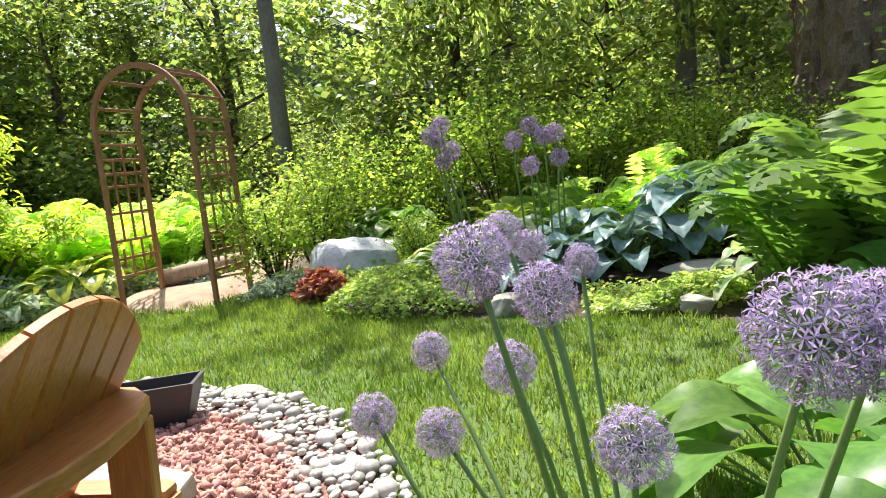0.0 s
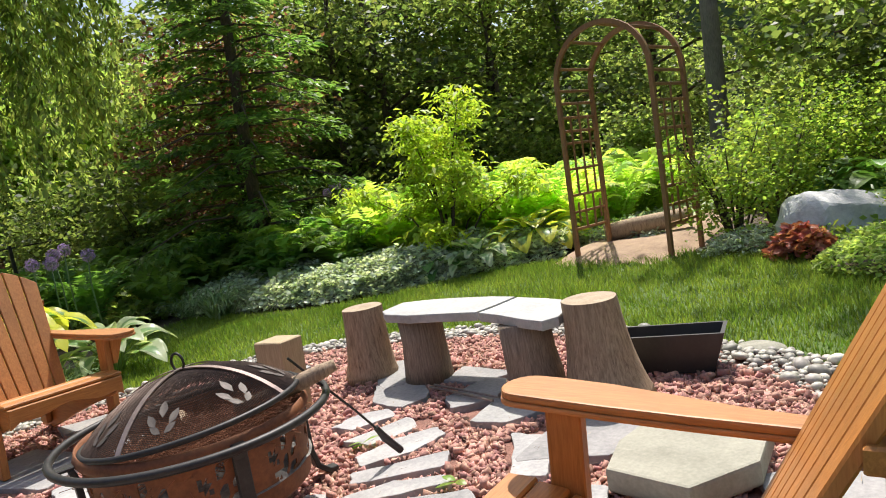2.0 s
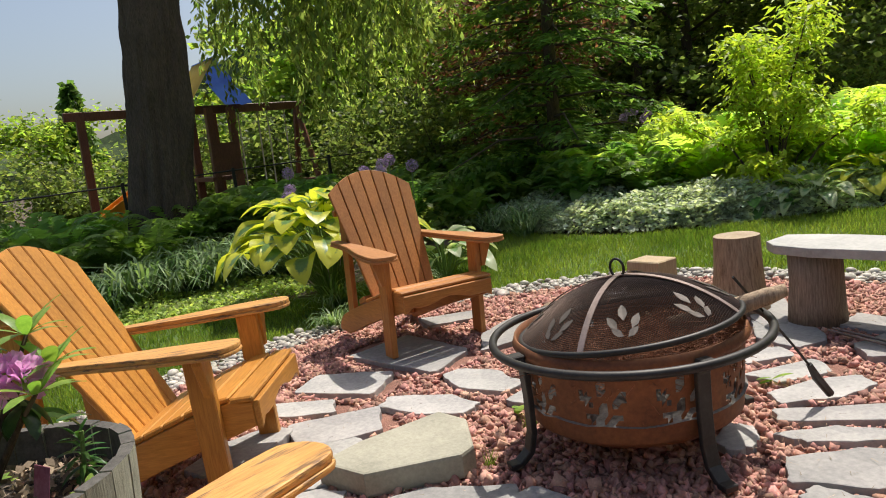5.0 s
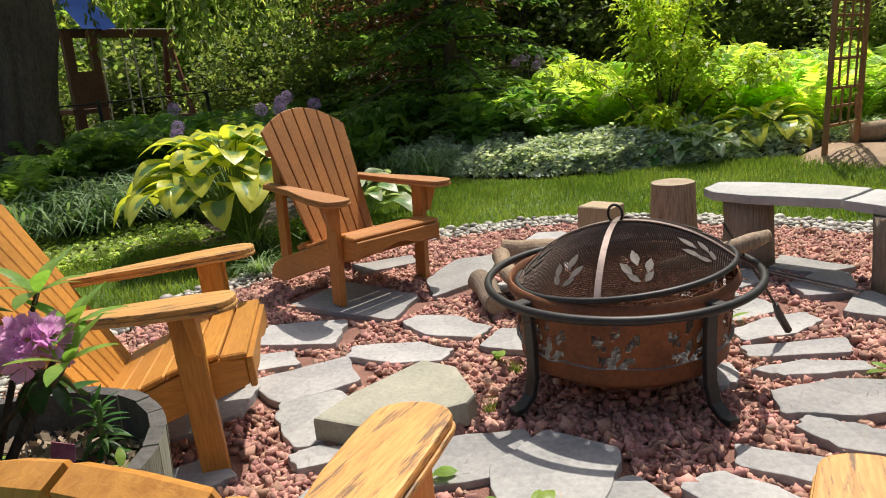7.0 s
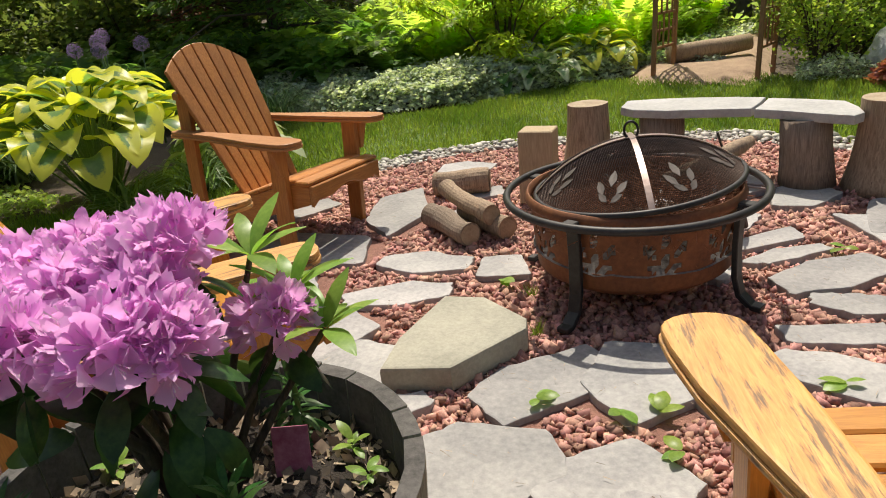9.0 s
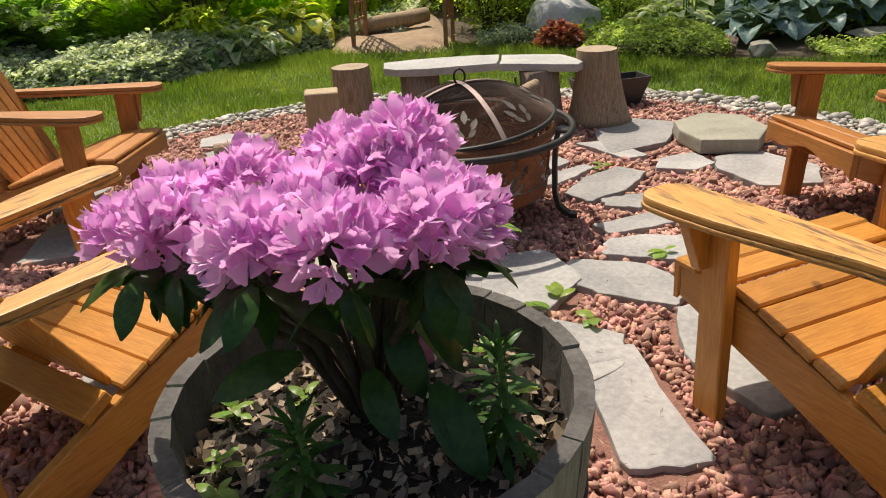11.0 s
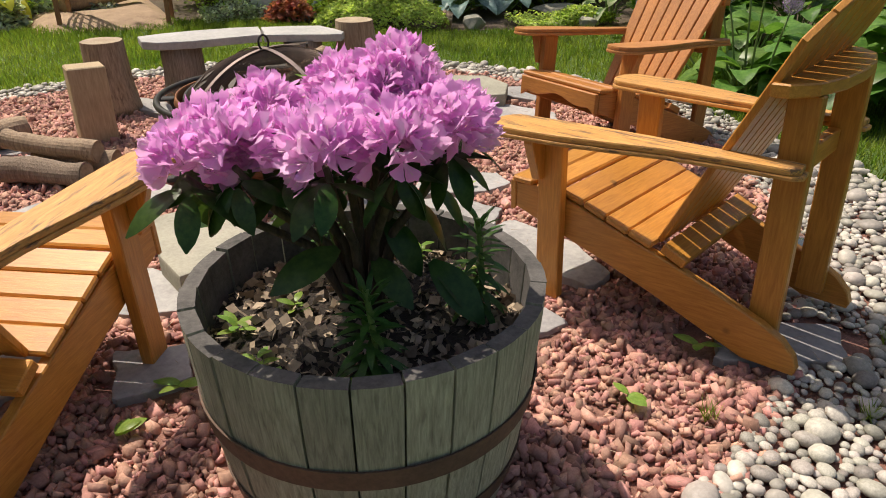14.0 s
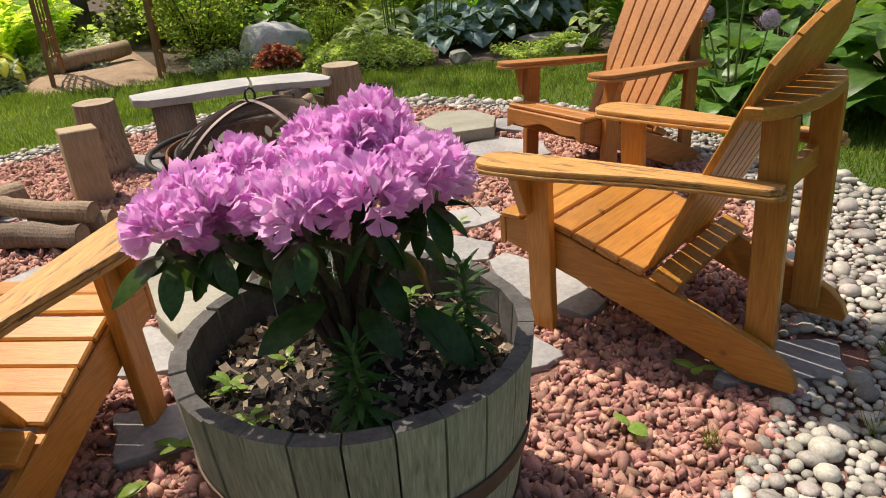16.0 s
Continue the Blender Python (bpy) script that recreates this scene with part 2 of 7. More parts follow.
def share(name, me, parent, m):
    """A further piece on mesh data that already exists."""
    ob = new(name, me)
    ob.parent = parent
    ob.matrix_basis = m
    return ob


def thing(name, m, label, category, group="", kind=""):
    ob = new(name)
    ob.empty_display_size = 0.1
    ob.matrix_basis = m
    return tagged(ob, label, category, group, kind)


def quick_mesh(name, verts, polys, material, smooth=False):
    """A mesh from arrays: verts (n, 3), polys (m, k)."""
    me = bpy.data.meshes.new(name)
    m, k = polys.shape
    me.vertices.add(len(verts))
    me.vertices.foreach_set("co", np.ascontiguousarray(verts, dtype=np.float32).ravel())
    me.loops.add(m * k)
    me.loops.foreach_set("vertex_index", np.ascontiguousarray(polys, dtype=np.int32).ravel())
    me.polygons.add(m)
    me.polygons.foreach_set("loop_start", np.arange(0, m * k, k, dtype=np.int32))
    me.polygons.foreach_set("loop_total", np.full(m, k, dtype=np.int32))
    if smooth:
        me.polygons.foreach_set("use_smooth", np.ones(m, dtype=bool))
    me.update(calc_edges=True)
    me.materials.append(material)
    return me


def scatter(base_v, base_f, turns, places):
    """Copies of a small shape: turns (n, 3, 3) with their scale in them, places (n, 3)."""
    v = np.einsum("nij,kj->nki", turns, base_v) + places[:, None, :]
    f = base_f[None] + (np.arange(len(places)) * len(base_v))[:, None, None]
    return v.reshape(-1, 3), f.reshape(-1, base_f.shape[1])


def frames_from(way, up):
    """Rotation matrices whose y runs along way and whose z leans to up."""
    y = way / np.linalg.norm(way, axis=1, keepdims=True)
    x = np.cross(y, up)
    x /= np.linalg.norm(x, axis=1, keepdims=True) + 1e-9
    z = np.cross(x, y)
    return np.stack([x, y, z], axis=2)


def spin(rng, n):
    """Random rotation matrices."""
    q = rng.normal(size=(n, 4))
    q /= np.linalg.norm(q, axis=1, keepdims=True)
    w, x, y, z = q.T
    return np.stack([1 - 2 * (y * y + z * z), 2 * (x * y - z * w), 2 * (x * z + y * w),
                     2 * (x * y + z * w), 1 - 2 * (x * x + z * z), 2 * (y * z - x * w),
                     2 * (x * z - y * w), 2 * (y * z + x * w), 1 - 2 * (x * x + y * y)], axis=1).reshape(n, 3, 3)


def box(bm, size, m=Matrix(), bevel=0.004):
    """A board with eased edges, centred at m."""
    r = bmesh.ops.create_cube(bm, size=1.0, matrix=m @ Matrix.Diagonal((*size, 1)))
    if bevel:
        edges = {e for v in r["verts"] for e in v.link_edges}
        bmesh.ops.bevel(bm, geom=list(edges), offset=bevel, segments=1, affect="EDGES", profile=0.5)
    return bm


def slab_from(outline, thick, bevel=0.004, m=Matrix(), segments=1):
    """A flat board with the given outline (x, y), top at z = 0."""
    bm = bmesh.new()
    vs = [bm.verts.new((x, y, 0)) for x, y in outline]
    f = bm.faces.new(vs)
    if f.normal.z < 0:
        f.normal_flip()
    r = bmesh.ops.extrude_face_region(bm, geom=[f])
    low = [g for g in r["geom"] if isinstance(g, bmesh.types.BMVert)]
    bmesh.ops.translate(bm, verts=low, vec=(0, 0, -thick))
    bmesh.ops.recalc_face_normals(bm, faces=bm.faces)
    if bevel:
        rim = [e for e in bm.edges if abs(e.verts[0].co.z - e.verts[1].co.z) < 1e-6]
        bmesh.ops.bevel(bm, geom=rim, offset=bevel, segments=segments, affect="EDGES", profile=0.6)
    bm.transform(m)
    return bm


def tube(bm, pts, radii, sides=10, caps=True):
    """A round bar through points."""
    pts = [Vector(p) for p in pts]
    rings = []
    ref = Vector((0.13, 0.31, 0.94))
    for i, p in enumerate(pts):
        d = (pts[min(i + 1, len(pts) - 1)] - pts[max(i - 1, 0)]).normalized()
        a = d.cross(ref)
        if a.length < 0.1:
            a = d.cross(Vector((1, 0, 0)))
        a.normalize()
        b = d.cross(a)
        r = radii[i] if isinstance(radii, (list, tuple)) else radii
        rings.append([bm.verts.new(p + (a * math.cos(k) + b * math.sin(k)) * r)
                      for k in (2 * math.pi * j / sides for j in range(sides))])
    for r0, r1 in zip(rings, rings[1:]):
        for j in range(sides):
            bm.faces.new((r0[j], r0[(j + 1) % sides], r1[(j + 1) % sides], r1[j]))
    if caps:
        bm.faces.new(rings[0][::-1])
        bm.faces.new(rings[-1])
    return bm


def torus(bm, radius, r, m=Matrix(), major=72, minor=10):
    rings = []
    for i in range(major):
        a = 2 * math.pi * i / major
        rings.append([bm.verts.new(m @ Vector(((radius + r * math.cos(k)) * math.cos(a), (radius + r * math.cos(k)) * math.sin(a), r * math.sin(k))))
                      for k in (2 * math.pi * j / minor for j in range(minor))])
    for i in range(major):
        r0, r1 = rings[i], rings[(i + 1) % major]
        for j in range(minor):
            bm.faces.new((r0[j], r1[j], r1[(j + 1) % minor], r0[(j + 1) % minor]))
    return bm


def lathe(bm, profile, sides=48, close=False):
    """Spin a profile of (radius, z)."""
    rings = [[bm.verts.new((r * math.cos(a), r * math.sin(a), z)) for a in (2 * math.pi * j / sides for j in range(sides))] for r, z in profile]
    for r0, r1 in zip(rings, rings[1:]):
        for j in range(sides):
            bm.faces.new((r0[j], r0[(j + 1) % sides], r1[(j + 1) % sides], r1[j]))
    if close:
        bm.faces.new(rings[-1])
    return bm


def roughen(bm, amount, scale, seed=0.0):
    off = Vector((seed * 3.7, seed * 1.3, seed * 5.1))
    bm.normal_update()
    for v in bm.verts:
        v.co += v.normal * noise.noise(v.co * scale + off) * amount
    return bm


UPRIGHT = set()
# ---- ground, lawn, patio bed ----
def ground_height(x, y):
    """Height above the plan's slope: flat in the garden, levelling off far away."""
    d = math.hypot(x + 3.1, y - 1.9)
    k = min(1.0, max(0.0, (d - 11) / 22))
    k = k * k * (3 - 2 * k)
    rise = math.tan(radians(1.7)) * (y - 1.9) + math.tan(radians(1.3)) * (x + 3.1)
    return -rise * k


def ground_sheet():
    bm = bmesh.new()
    radii = [0.0] + [1.6 * i for i in range(1, 14)] + [24, 28, 34, 42, 55, 75, 110, 170, 300]
    sides = 64
    rings = []
    for r in radii[1:]:
        rings.append([bm.verts.new((-3.1 + r * math.cos(a), 1.9 + r * math.sin(a), 0)) for a in (2 * math.pi * j / sides for j in range(sides))])
    c = bm.verts.new((-3.1, 1.9, 0))
    for j in range(sides):
        bm.faces.new((c, rings[0][j], rings[0][(j + 1) % sides]))
    for r0, r1 in zip(rings, rings[1:]):
        for j in range(sides):
            bm.faces.new((r0[j], r1[j], r1[(j + 1) % sides], r0[(j + 1) % sides]))
    for v in bm.verts:
        v.co.z = ground_height(v.co.x, v.co.y) - 0.03
    ob = part("ground", bm, M_SOIL, None, smooth=True)
    tagged(ob, "dark garden soil with leaf litter under the planting", "ground", kind="structure")


LAWN_EDGE = [(1.5, 3.5), (1.2, 4.5), (0.7, 5.0), (0.1, 5.2), (-0.65, 5.42), (-1.75, 6.0), (-2.2, 6.6), (-2.9, 7.0), (-3.4, 7.3), (-4.1, 7.3),
             (-4.8, 7.2), (-5.7, 6.5), (-6.0, 5.7), (-6.7, 5.25), (-7.6, 5.0), (-8.5, 4.9), (-8.3, 3.7), (-7.5, 3.1), (-7.2, 2.0),
             (-7.8, 1.4), (-9.0, 0.2), (-10.2, -2.0), (-10.4, -4.6), (-9.2, -6.8), (-6.8, -8.4), (-3.4, -9.1), (0.4, -8.6), (3.0, -6.9), (4.2, -4.4), (3.9, -2.2), (2.6, -0.6), (1.4, 0.6), (1.1, 2.3)]
PATIO_C = (-3.2, 1.8)


def patio_radius(a):
    """Outer edge of the pebble border, by angle."""
    return 2.84 + 0.04 * math.sin(3 * a + 0.6) + 0.03 * math.sin(9 * a)


def in_poly(x, y, poly):
    inside = np.zeros(np.shape(x), dtype=bool)
    for (x0, y0), (x1, y1) in zip(poly, poly[1:] + poly[:1]):
        cross = ((y0 > y) != (y1 > y)) & (x < (x1 - x0) * (y - y0) / (y1 - y0 + 1e-12) + x0)
        inside ^= cross
    return inside


def wobbly(poly, step=0.25, amount=0.06):
    out = []
    for p, q in zip(poly, poly[1:] + poly[:1]):
        p, q = Vector(p), Vector(q)
        n = max(1, int((q - p).length / step))
        for i in range(n):
            s = p.lerp(q, i / n)
            out.append((s.x + amount * noise.noise((s.x * 2, s.y * 2, 0)), s.y + amount * noise.noise((s.x * 2, s.y * 2, 7))))
    return out


ground_sheet()
lawn = part("lawn", slab_from(wobbly(LAWN_EDGE), 0.06, 0), M_LAWN, None)
lawn.matrix_basis = pose(0, 0, -0.004)
tagged(lawn, "sunlit mown lawn running round the fire-pit patio", "lawn", kind="structure")
ring_pts = [(PATIO_C[0] + patio_radius(a) * math.cos(a), PATIO_C[1] + patio_radius(a) * math.sin(a)) for a in (2 * math.pi * i / 90 for i in range(90))]
patio = part("patio", slab_from(ring_pts, 0.05, 0), M_GRAVELBED, None)
patio.matrix_basis = pose(0, 0, 0.002)
tagged(patio, "round patio bed of crushed red stone with flagstones set in it", "patio", kind="structure")

# flagstones: x, y, length, width, turn
FLAGS_SOUTH = [(-3.13, 0.62, 0.42, 0.36, 33), (-2.77, 0.66, 0.4, 0.32, 60), (-3.15, 1.07, 0.48, 0.28, 66), (-2.85, 1.19, 0.45, 0.34, 93), (-3.79,
               0.93, 0.44, 0.3, 156), (-3.51, 0.76, 0.2, 0.13, 45), (-3.74, 0.44, 0.3, 0.22, 90), (-2.5, 1.17, 0.48, 0.27, 150), (-2.62, 0.42, 0.56,
               0.26, 99), (-2.27, 0.66, 0.56, 0.25, 99), (-1.93, -0.14, 0.54, 0.24, 159), (-2.3, 1.42, 0.44, 0.21, 174), (-3.05, 0.28, 0.34, 0.22,
               20)]
FLAGS_WEST = [(-4.01, 1.49, 0.47, 0.22, 33), (-4.09, 1.83, 0.46, 0.24, 12), (-4.66, 2.48, 0.76, 0.34, 117), (-3.69, 1.88, 0.32, 0.24, 111), (-4.62,
               3.05, 0.47, 0.22, 126), (-4.09, 1.06, 0.5, 0.32, 72), (-4.46, 1.02, 0.49, 0.18, 48), (-4.62, 1.33, 0.55, 0.34, 33), (-4.84, 1.8, 0.83,
               0.47, 9), (-4.33, 2.9, 0.34, 0.22, 60), (-4.75, 3.42, 0.4, 0.26, 20), (-4.25, 2.5, 0.36, 0.22, 80), (-5.32, 2.35, 0.42, 0.3, 70),
               (-4.18, 0.66, 0.44, 0.28, 110)]
FLAGS_EAST = [(-2.33, 1.7, 0.42, 0.15, 20), (-2.27, 1.95, 0.34, 0.16, 10), (-2.38, 2.21, 0.51, 0.25, 48), (-2.58, 2.35, 0.4, 0.12, 42), (-2.7, 2.51,
               0.42, 0.17, 45), (-2.86, 2.68, 0.4, 0.17, 70), (-3.06, 2.8, 0.45, 0.16, 66), (-3.3, 2.87, 0.3, 0.2, 58), (-2.26, 2.8, 0.46, 0.18, 126),
               (-2.92, 3.33, 0.44, 0.27, 99), (-2.6, 3.2, 0.44, 0.3, 60), (-3.12, 3.6, 0.43, 0.24, 6), (-3.42, 3.23, 0.46, 0.28, 153), (-3.67, 3.5,
               0.5, 0.2, 126), (-2.06, 3.05, 0.7, 0.44, 51), (-1.93, 2.48, 0.34, 0.22, 27), (-1.53, 2.33, 0.52, 0.46, 96), (-1.12, 2.78, 0.5, 0.42,
               142), (-2.82, 2.11, 0.22, 0.14, 123)]


def flag_outline(rng, length, width):
    """A broken slab: an uneven polygon of four to six straight, chipped sides."""
    n = int(rng.integers(4, 7))
    ang = np.sort((np.arange(n) + 0.5 + rng.uniform(-0.22, 0.22, n)) * 2 * math.pi / n)
    corners = []
    for a in ang:
        c, q = math.cos(a), math.sin(a)
        r = rng.uniform(0.92, 1.04) / max(abs(c) ** 3 + abs(q) ** 3, 1e-6) ** (1 / 3)
        corners.append(Vector((c * r * length / 2, q * r * width / 2)))
    out = []
    for p, q in zip(corners, corners[1:] + corners[:1]):
        bow = rng.normal() * 0.02
        side = Vector((q.y - p.y, p.x - q.x))
        for i in range(6):
            k = 0.05 + 0.18 * i
            t = p.lerp(q, k) + side * bow * 4 * k * (1 - k)
            out.append((t.x + rng.normal() * 0.004, t.y + rng.normal() * 0.004))
    return out


FLAG_SHAPES = []
rng = np.random.default_rng(4)
for x, y, le, wi, turn in FLAGS_SOUTH + FLAGS_WEST + FLAGS_EAST:
    le, wi = le * 1.13, wi * 1.16
    bm = slab_from(flag_outline(rng, le, wi), 0.05, 0.006, segments=2)
    ob = part("flagstone", bm, M_FLAG, patio)
    ob.matrix_basis = pose(x, y, 0.031 + rng.uniform(-0.004, 0.006), rng.normal() * 0.6, rng.normal() * 0.6, turn)
    FLAG_SHAPES.append((x, y, le, wi, radians(turn)))


def on_flag(x, y, grow=1.0):
    hit = np.zeros(np.shape(x), dtype=bool)
    for fx, fy, le, wi, a in FLAG_SHAPES:
        dx, dy = x - fx, y - fy
        u = (dx * math.cos(a) + dy * math.sin(a)) / (le / 2 * grow)
        w = (-dx * math.sin(a) + dy * math.cos(a)) / (wi / 2 * grow)
        hit |= np.abs(u) ** 3 + np.abs(w) ** 3 < 1
    return hit


def rock_shape(rng, sub=1, squash=0.7, jag=0.25):
    bm = bmesh.new()
    bmesh.ops.create_icosphere(bm, subdivisions=max(1, sub), radius=0.5) if sub else bmesh.ops.create_cube(bm, size=0.75)
    bmesh.ops.triangulate(bm, faces=bm.faces)
    v = np.array([p.co[:] for p in bm.verts])
    f = np.array([[p.index for p in q.verts] for q in bm.faces])
    bm.free()
    v *= 1 + rng.uniform(-jag, jag, (len(v), 1))
    v[:, 2] *= squash
    return v, f


def gravel():
    rng = np.random.default_rng(11)
    n = 95000
    r = np.sqrt(rng.uniform(0, 1, n)) * 2.85
    a = rng.uniform(0, 2 * math.pi, n)
    lim = np.array([patio_radius(t) for t in a]) - 0.26 - 0.12 * (np.cos(a + 0.95) > 0.78)
    x, y = PATIO_C[0] + r * np.cos(a), PATIO_C[1] + r * np.sin(a)
    keep = (r < lim) & ~on_flag(x, y, 0.97)
    x, y = x[keep], y[keep]
    n = len(x)
    size = rng.gamma(4, 0.0042, n).clip(0.006, 0.045) + 0.008
    v, f = [], []
    base = 0
    kind = rng.integers(0, 4, n)
    for k in range(4):
        bv, bf = rock_shape(rng, 0, 0.50, 0.24)
        bv[:, 0] *= rng.uniform(0.9, 1.6)
        pick = kind == k
        t = spin(rng, pick.sum()) * size[pick, None, None]
        p = np.stack([x[pick], y[pick], 0.004 + size[pick] * rng.uniform(0.10, 0.42, pick.sum())], axis=1)
        vv, ff = scatter(bv, bf, t, p)
        v.append(vv)
        f.append(ff + base)
        base += len(vv)
    me = quick_mesh("gravel", np.concatenate(v), np.concatenate(f), M_LAVA)
    ob = new("gravel", me)
    tagged(ob, "crushed brick-red lava stone spread between the flagstones", "gravel", kind="stuff")


def pebbles():
    """River pebbles along the rim of the patio; the nearest ones as single stones."""
    rng = np.random.default_rng(12)
    pts = []
    for i in range(38000):
        a = rng.uniform(0, 2 * math.pi) if i % 2 else rng.uniform(-1.7, -0.2)
        east = 0.5 + 0.5 * math.cos(a + 0.75)
        wide = 0.28 + 0.10 * east
        r = patio_radius(a) + 0.04 - wide * rng.uniform(0, 1) ** 1.1
        if math.cos(a + 0.95) > 0.78:
            r = patio_radius(a) + 0.22 - rng.uniform(0, 1) * 0.66
        pts.append((PATIO_C[0] + r * math.cos(a), PATIO_C[1] + r * math.sin(a)))
    pts = np.array(pts)
    # thin out to touching stones
    size = rng.gamma(5, 0.0086, len(pts)).clip(0.020, 0.085)
    grid, keep = {}, []
    for i, (x, y) in enumerate(pts):
        cx, cy = int(x / 0.08), int(y / 0.08)
        ok = True
        for gx in (cx - 1, cx, cx + 1):
            for gy in (cy - 1, cy, cy + 1):
                for j in grid.get((gx, gy), ()):
                    if (x - pts[j][0]) ** 2 + (y - pts[j][1]) ** 2 < (0.385 * (size[i] + size[j])) ** 2:
                        ok = False
        if ok:
            grid.setdefault((cx, cy), []).append(i)
            keep.append(i)
    pts, size = pts[keep], size[keep]
    out = ~on_flag(pts[:, 0], pts[:, 1], 1.0)
    pts, size = pts[out], size[out]
    border = thing("pebble_border", Matrix(), "border of grey and tan river pebbles round the patio", "pebbles")
    shapes = []
    for k in range(5):
        bv, bf = rock_shape(rng, 2, rng.uniform(0.5, 0.72), 0.05)
        bv[:, 0] *= rng.uniform(1.05, 1.45)
        shapes.append((bv, bf, quick_mesh("pebble", bv, bf, M_PEBBLE, True)))
    near = np.argsort((pts[:, 0] + 2.0) ** 2 + (pts[:, 1] + 0.35) ** 2)[:290]
    single = set(near.tolist())
    v, f, base = [], [], 0
    for i, (x, y) in enumerate(pts):
        k = int(rng.integers(0, 5))
        m = pose(x, y, 0.012 + size[i] * 0.22, rng.normal() * 12, rng.normal() * 12, rng.uniform(0, 360))
        if i in single:
            share("pebble", shapes[k][2], border, m @ Matrix.Scale(size[i], 4))
        else:
            r3 = np.array(m.to_3x3()) * size[i]
            vv = shapes[k][0] @ r3.T + np.array(m.translation)
            v.append(vv)
            f.append(shapes[k][1] + base)
            base += len(vv)
    me = quick_mesh("pebble_rest", np.concatenate(v), np.concatenate(f), M_PEBBLES, True)
    ob = new("pebble_rest", me)
    ob.parent = border
    ob["kind"] = "stuff"


# ---- adirondack chairs ----
def arm_outline(side):
    """A paddle arm, wide and round in front, narrowing to the back."""
    tip = [(0.078 * math.cos(a), 0.085 + 0.06 * math.sin(a)) for a in (math.pi * i / 10 for i in range(11))]
    inner = tip + [(-0.078, 0.0), (-0.075, -0.15), (-0.064, -0.35), (-0.050, -0.50), (-0.040, -0.62), (-0.038, -0.74), (-0.028, -0.775),
                   (0.015, -0.775), (0.033, -0.75), (0.030, -0.60), (0.035, -0.42), (0.056, -0.28), (0.078, -0.12), (0.082, 0.02)]
    return [(x * side, y) for x, y in inner]


def rail_outline():
    """Side rail in (y, z): front nose, seat line, rounded heel on the ground."""
    top = [(0.122, 0.376), (0.04, 0.384), (-0.12, 0.345), (-0.30, 0.285), (-0.46, 0.235), (-0.62, 0.178), (-0.74, 0.132), (-0.80, 0.100), (-0.838, 0.06), (-0.852, 0.02), (-0.846, 0.0)]
    low = [(-0.70, 0.0), (-0.58, 0.045), (-0.40, 0.115), (-0.20, 0.185), (-0.02, 0.240), (0.122, 0.285)]
    return top + low


def in_plane_x(x):
    """Sends outline (y, z) at z = 0 to the plane across x."""
    return Matrix(((0, 0, 1, x), (1, 0, 0, 0), (0, 1, 0, 0), (0, 0, 0, 1)))


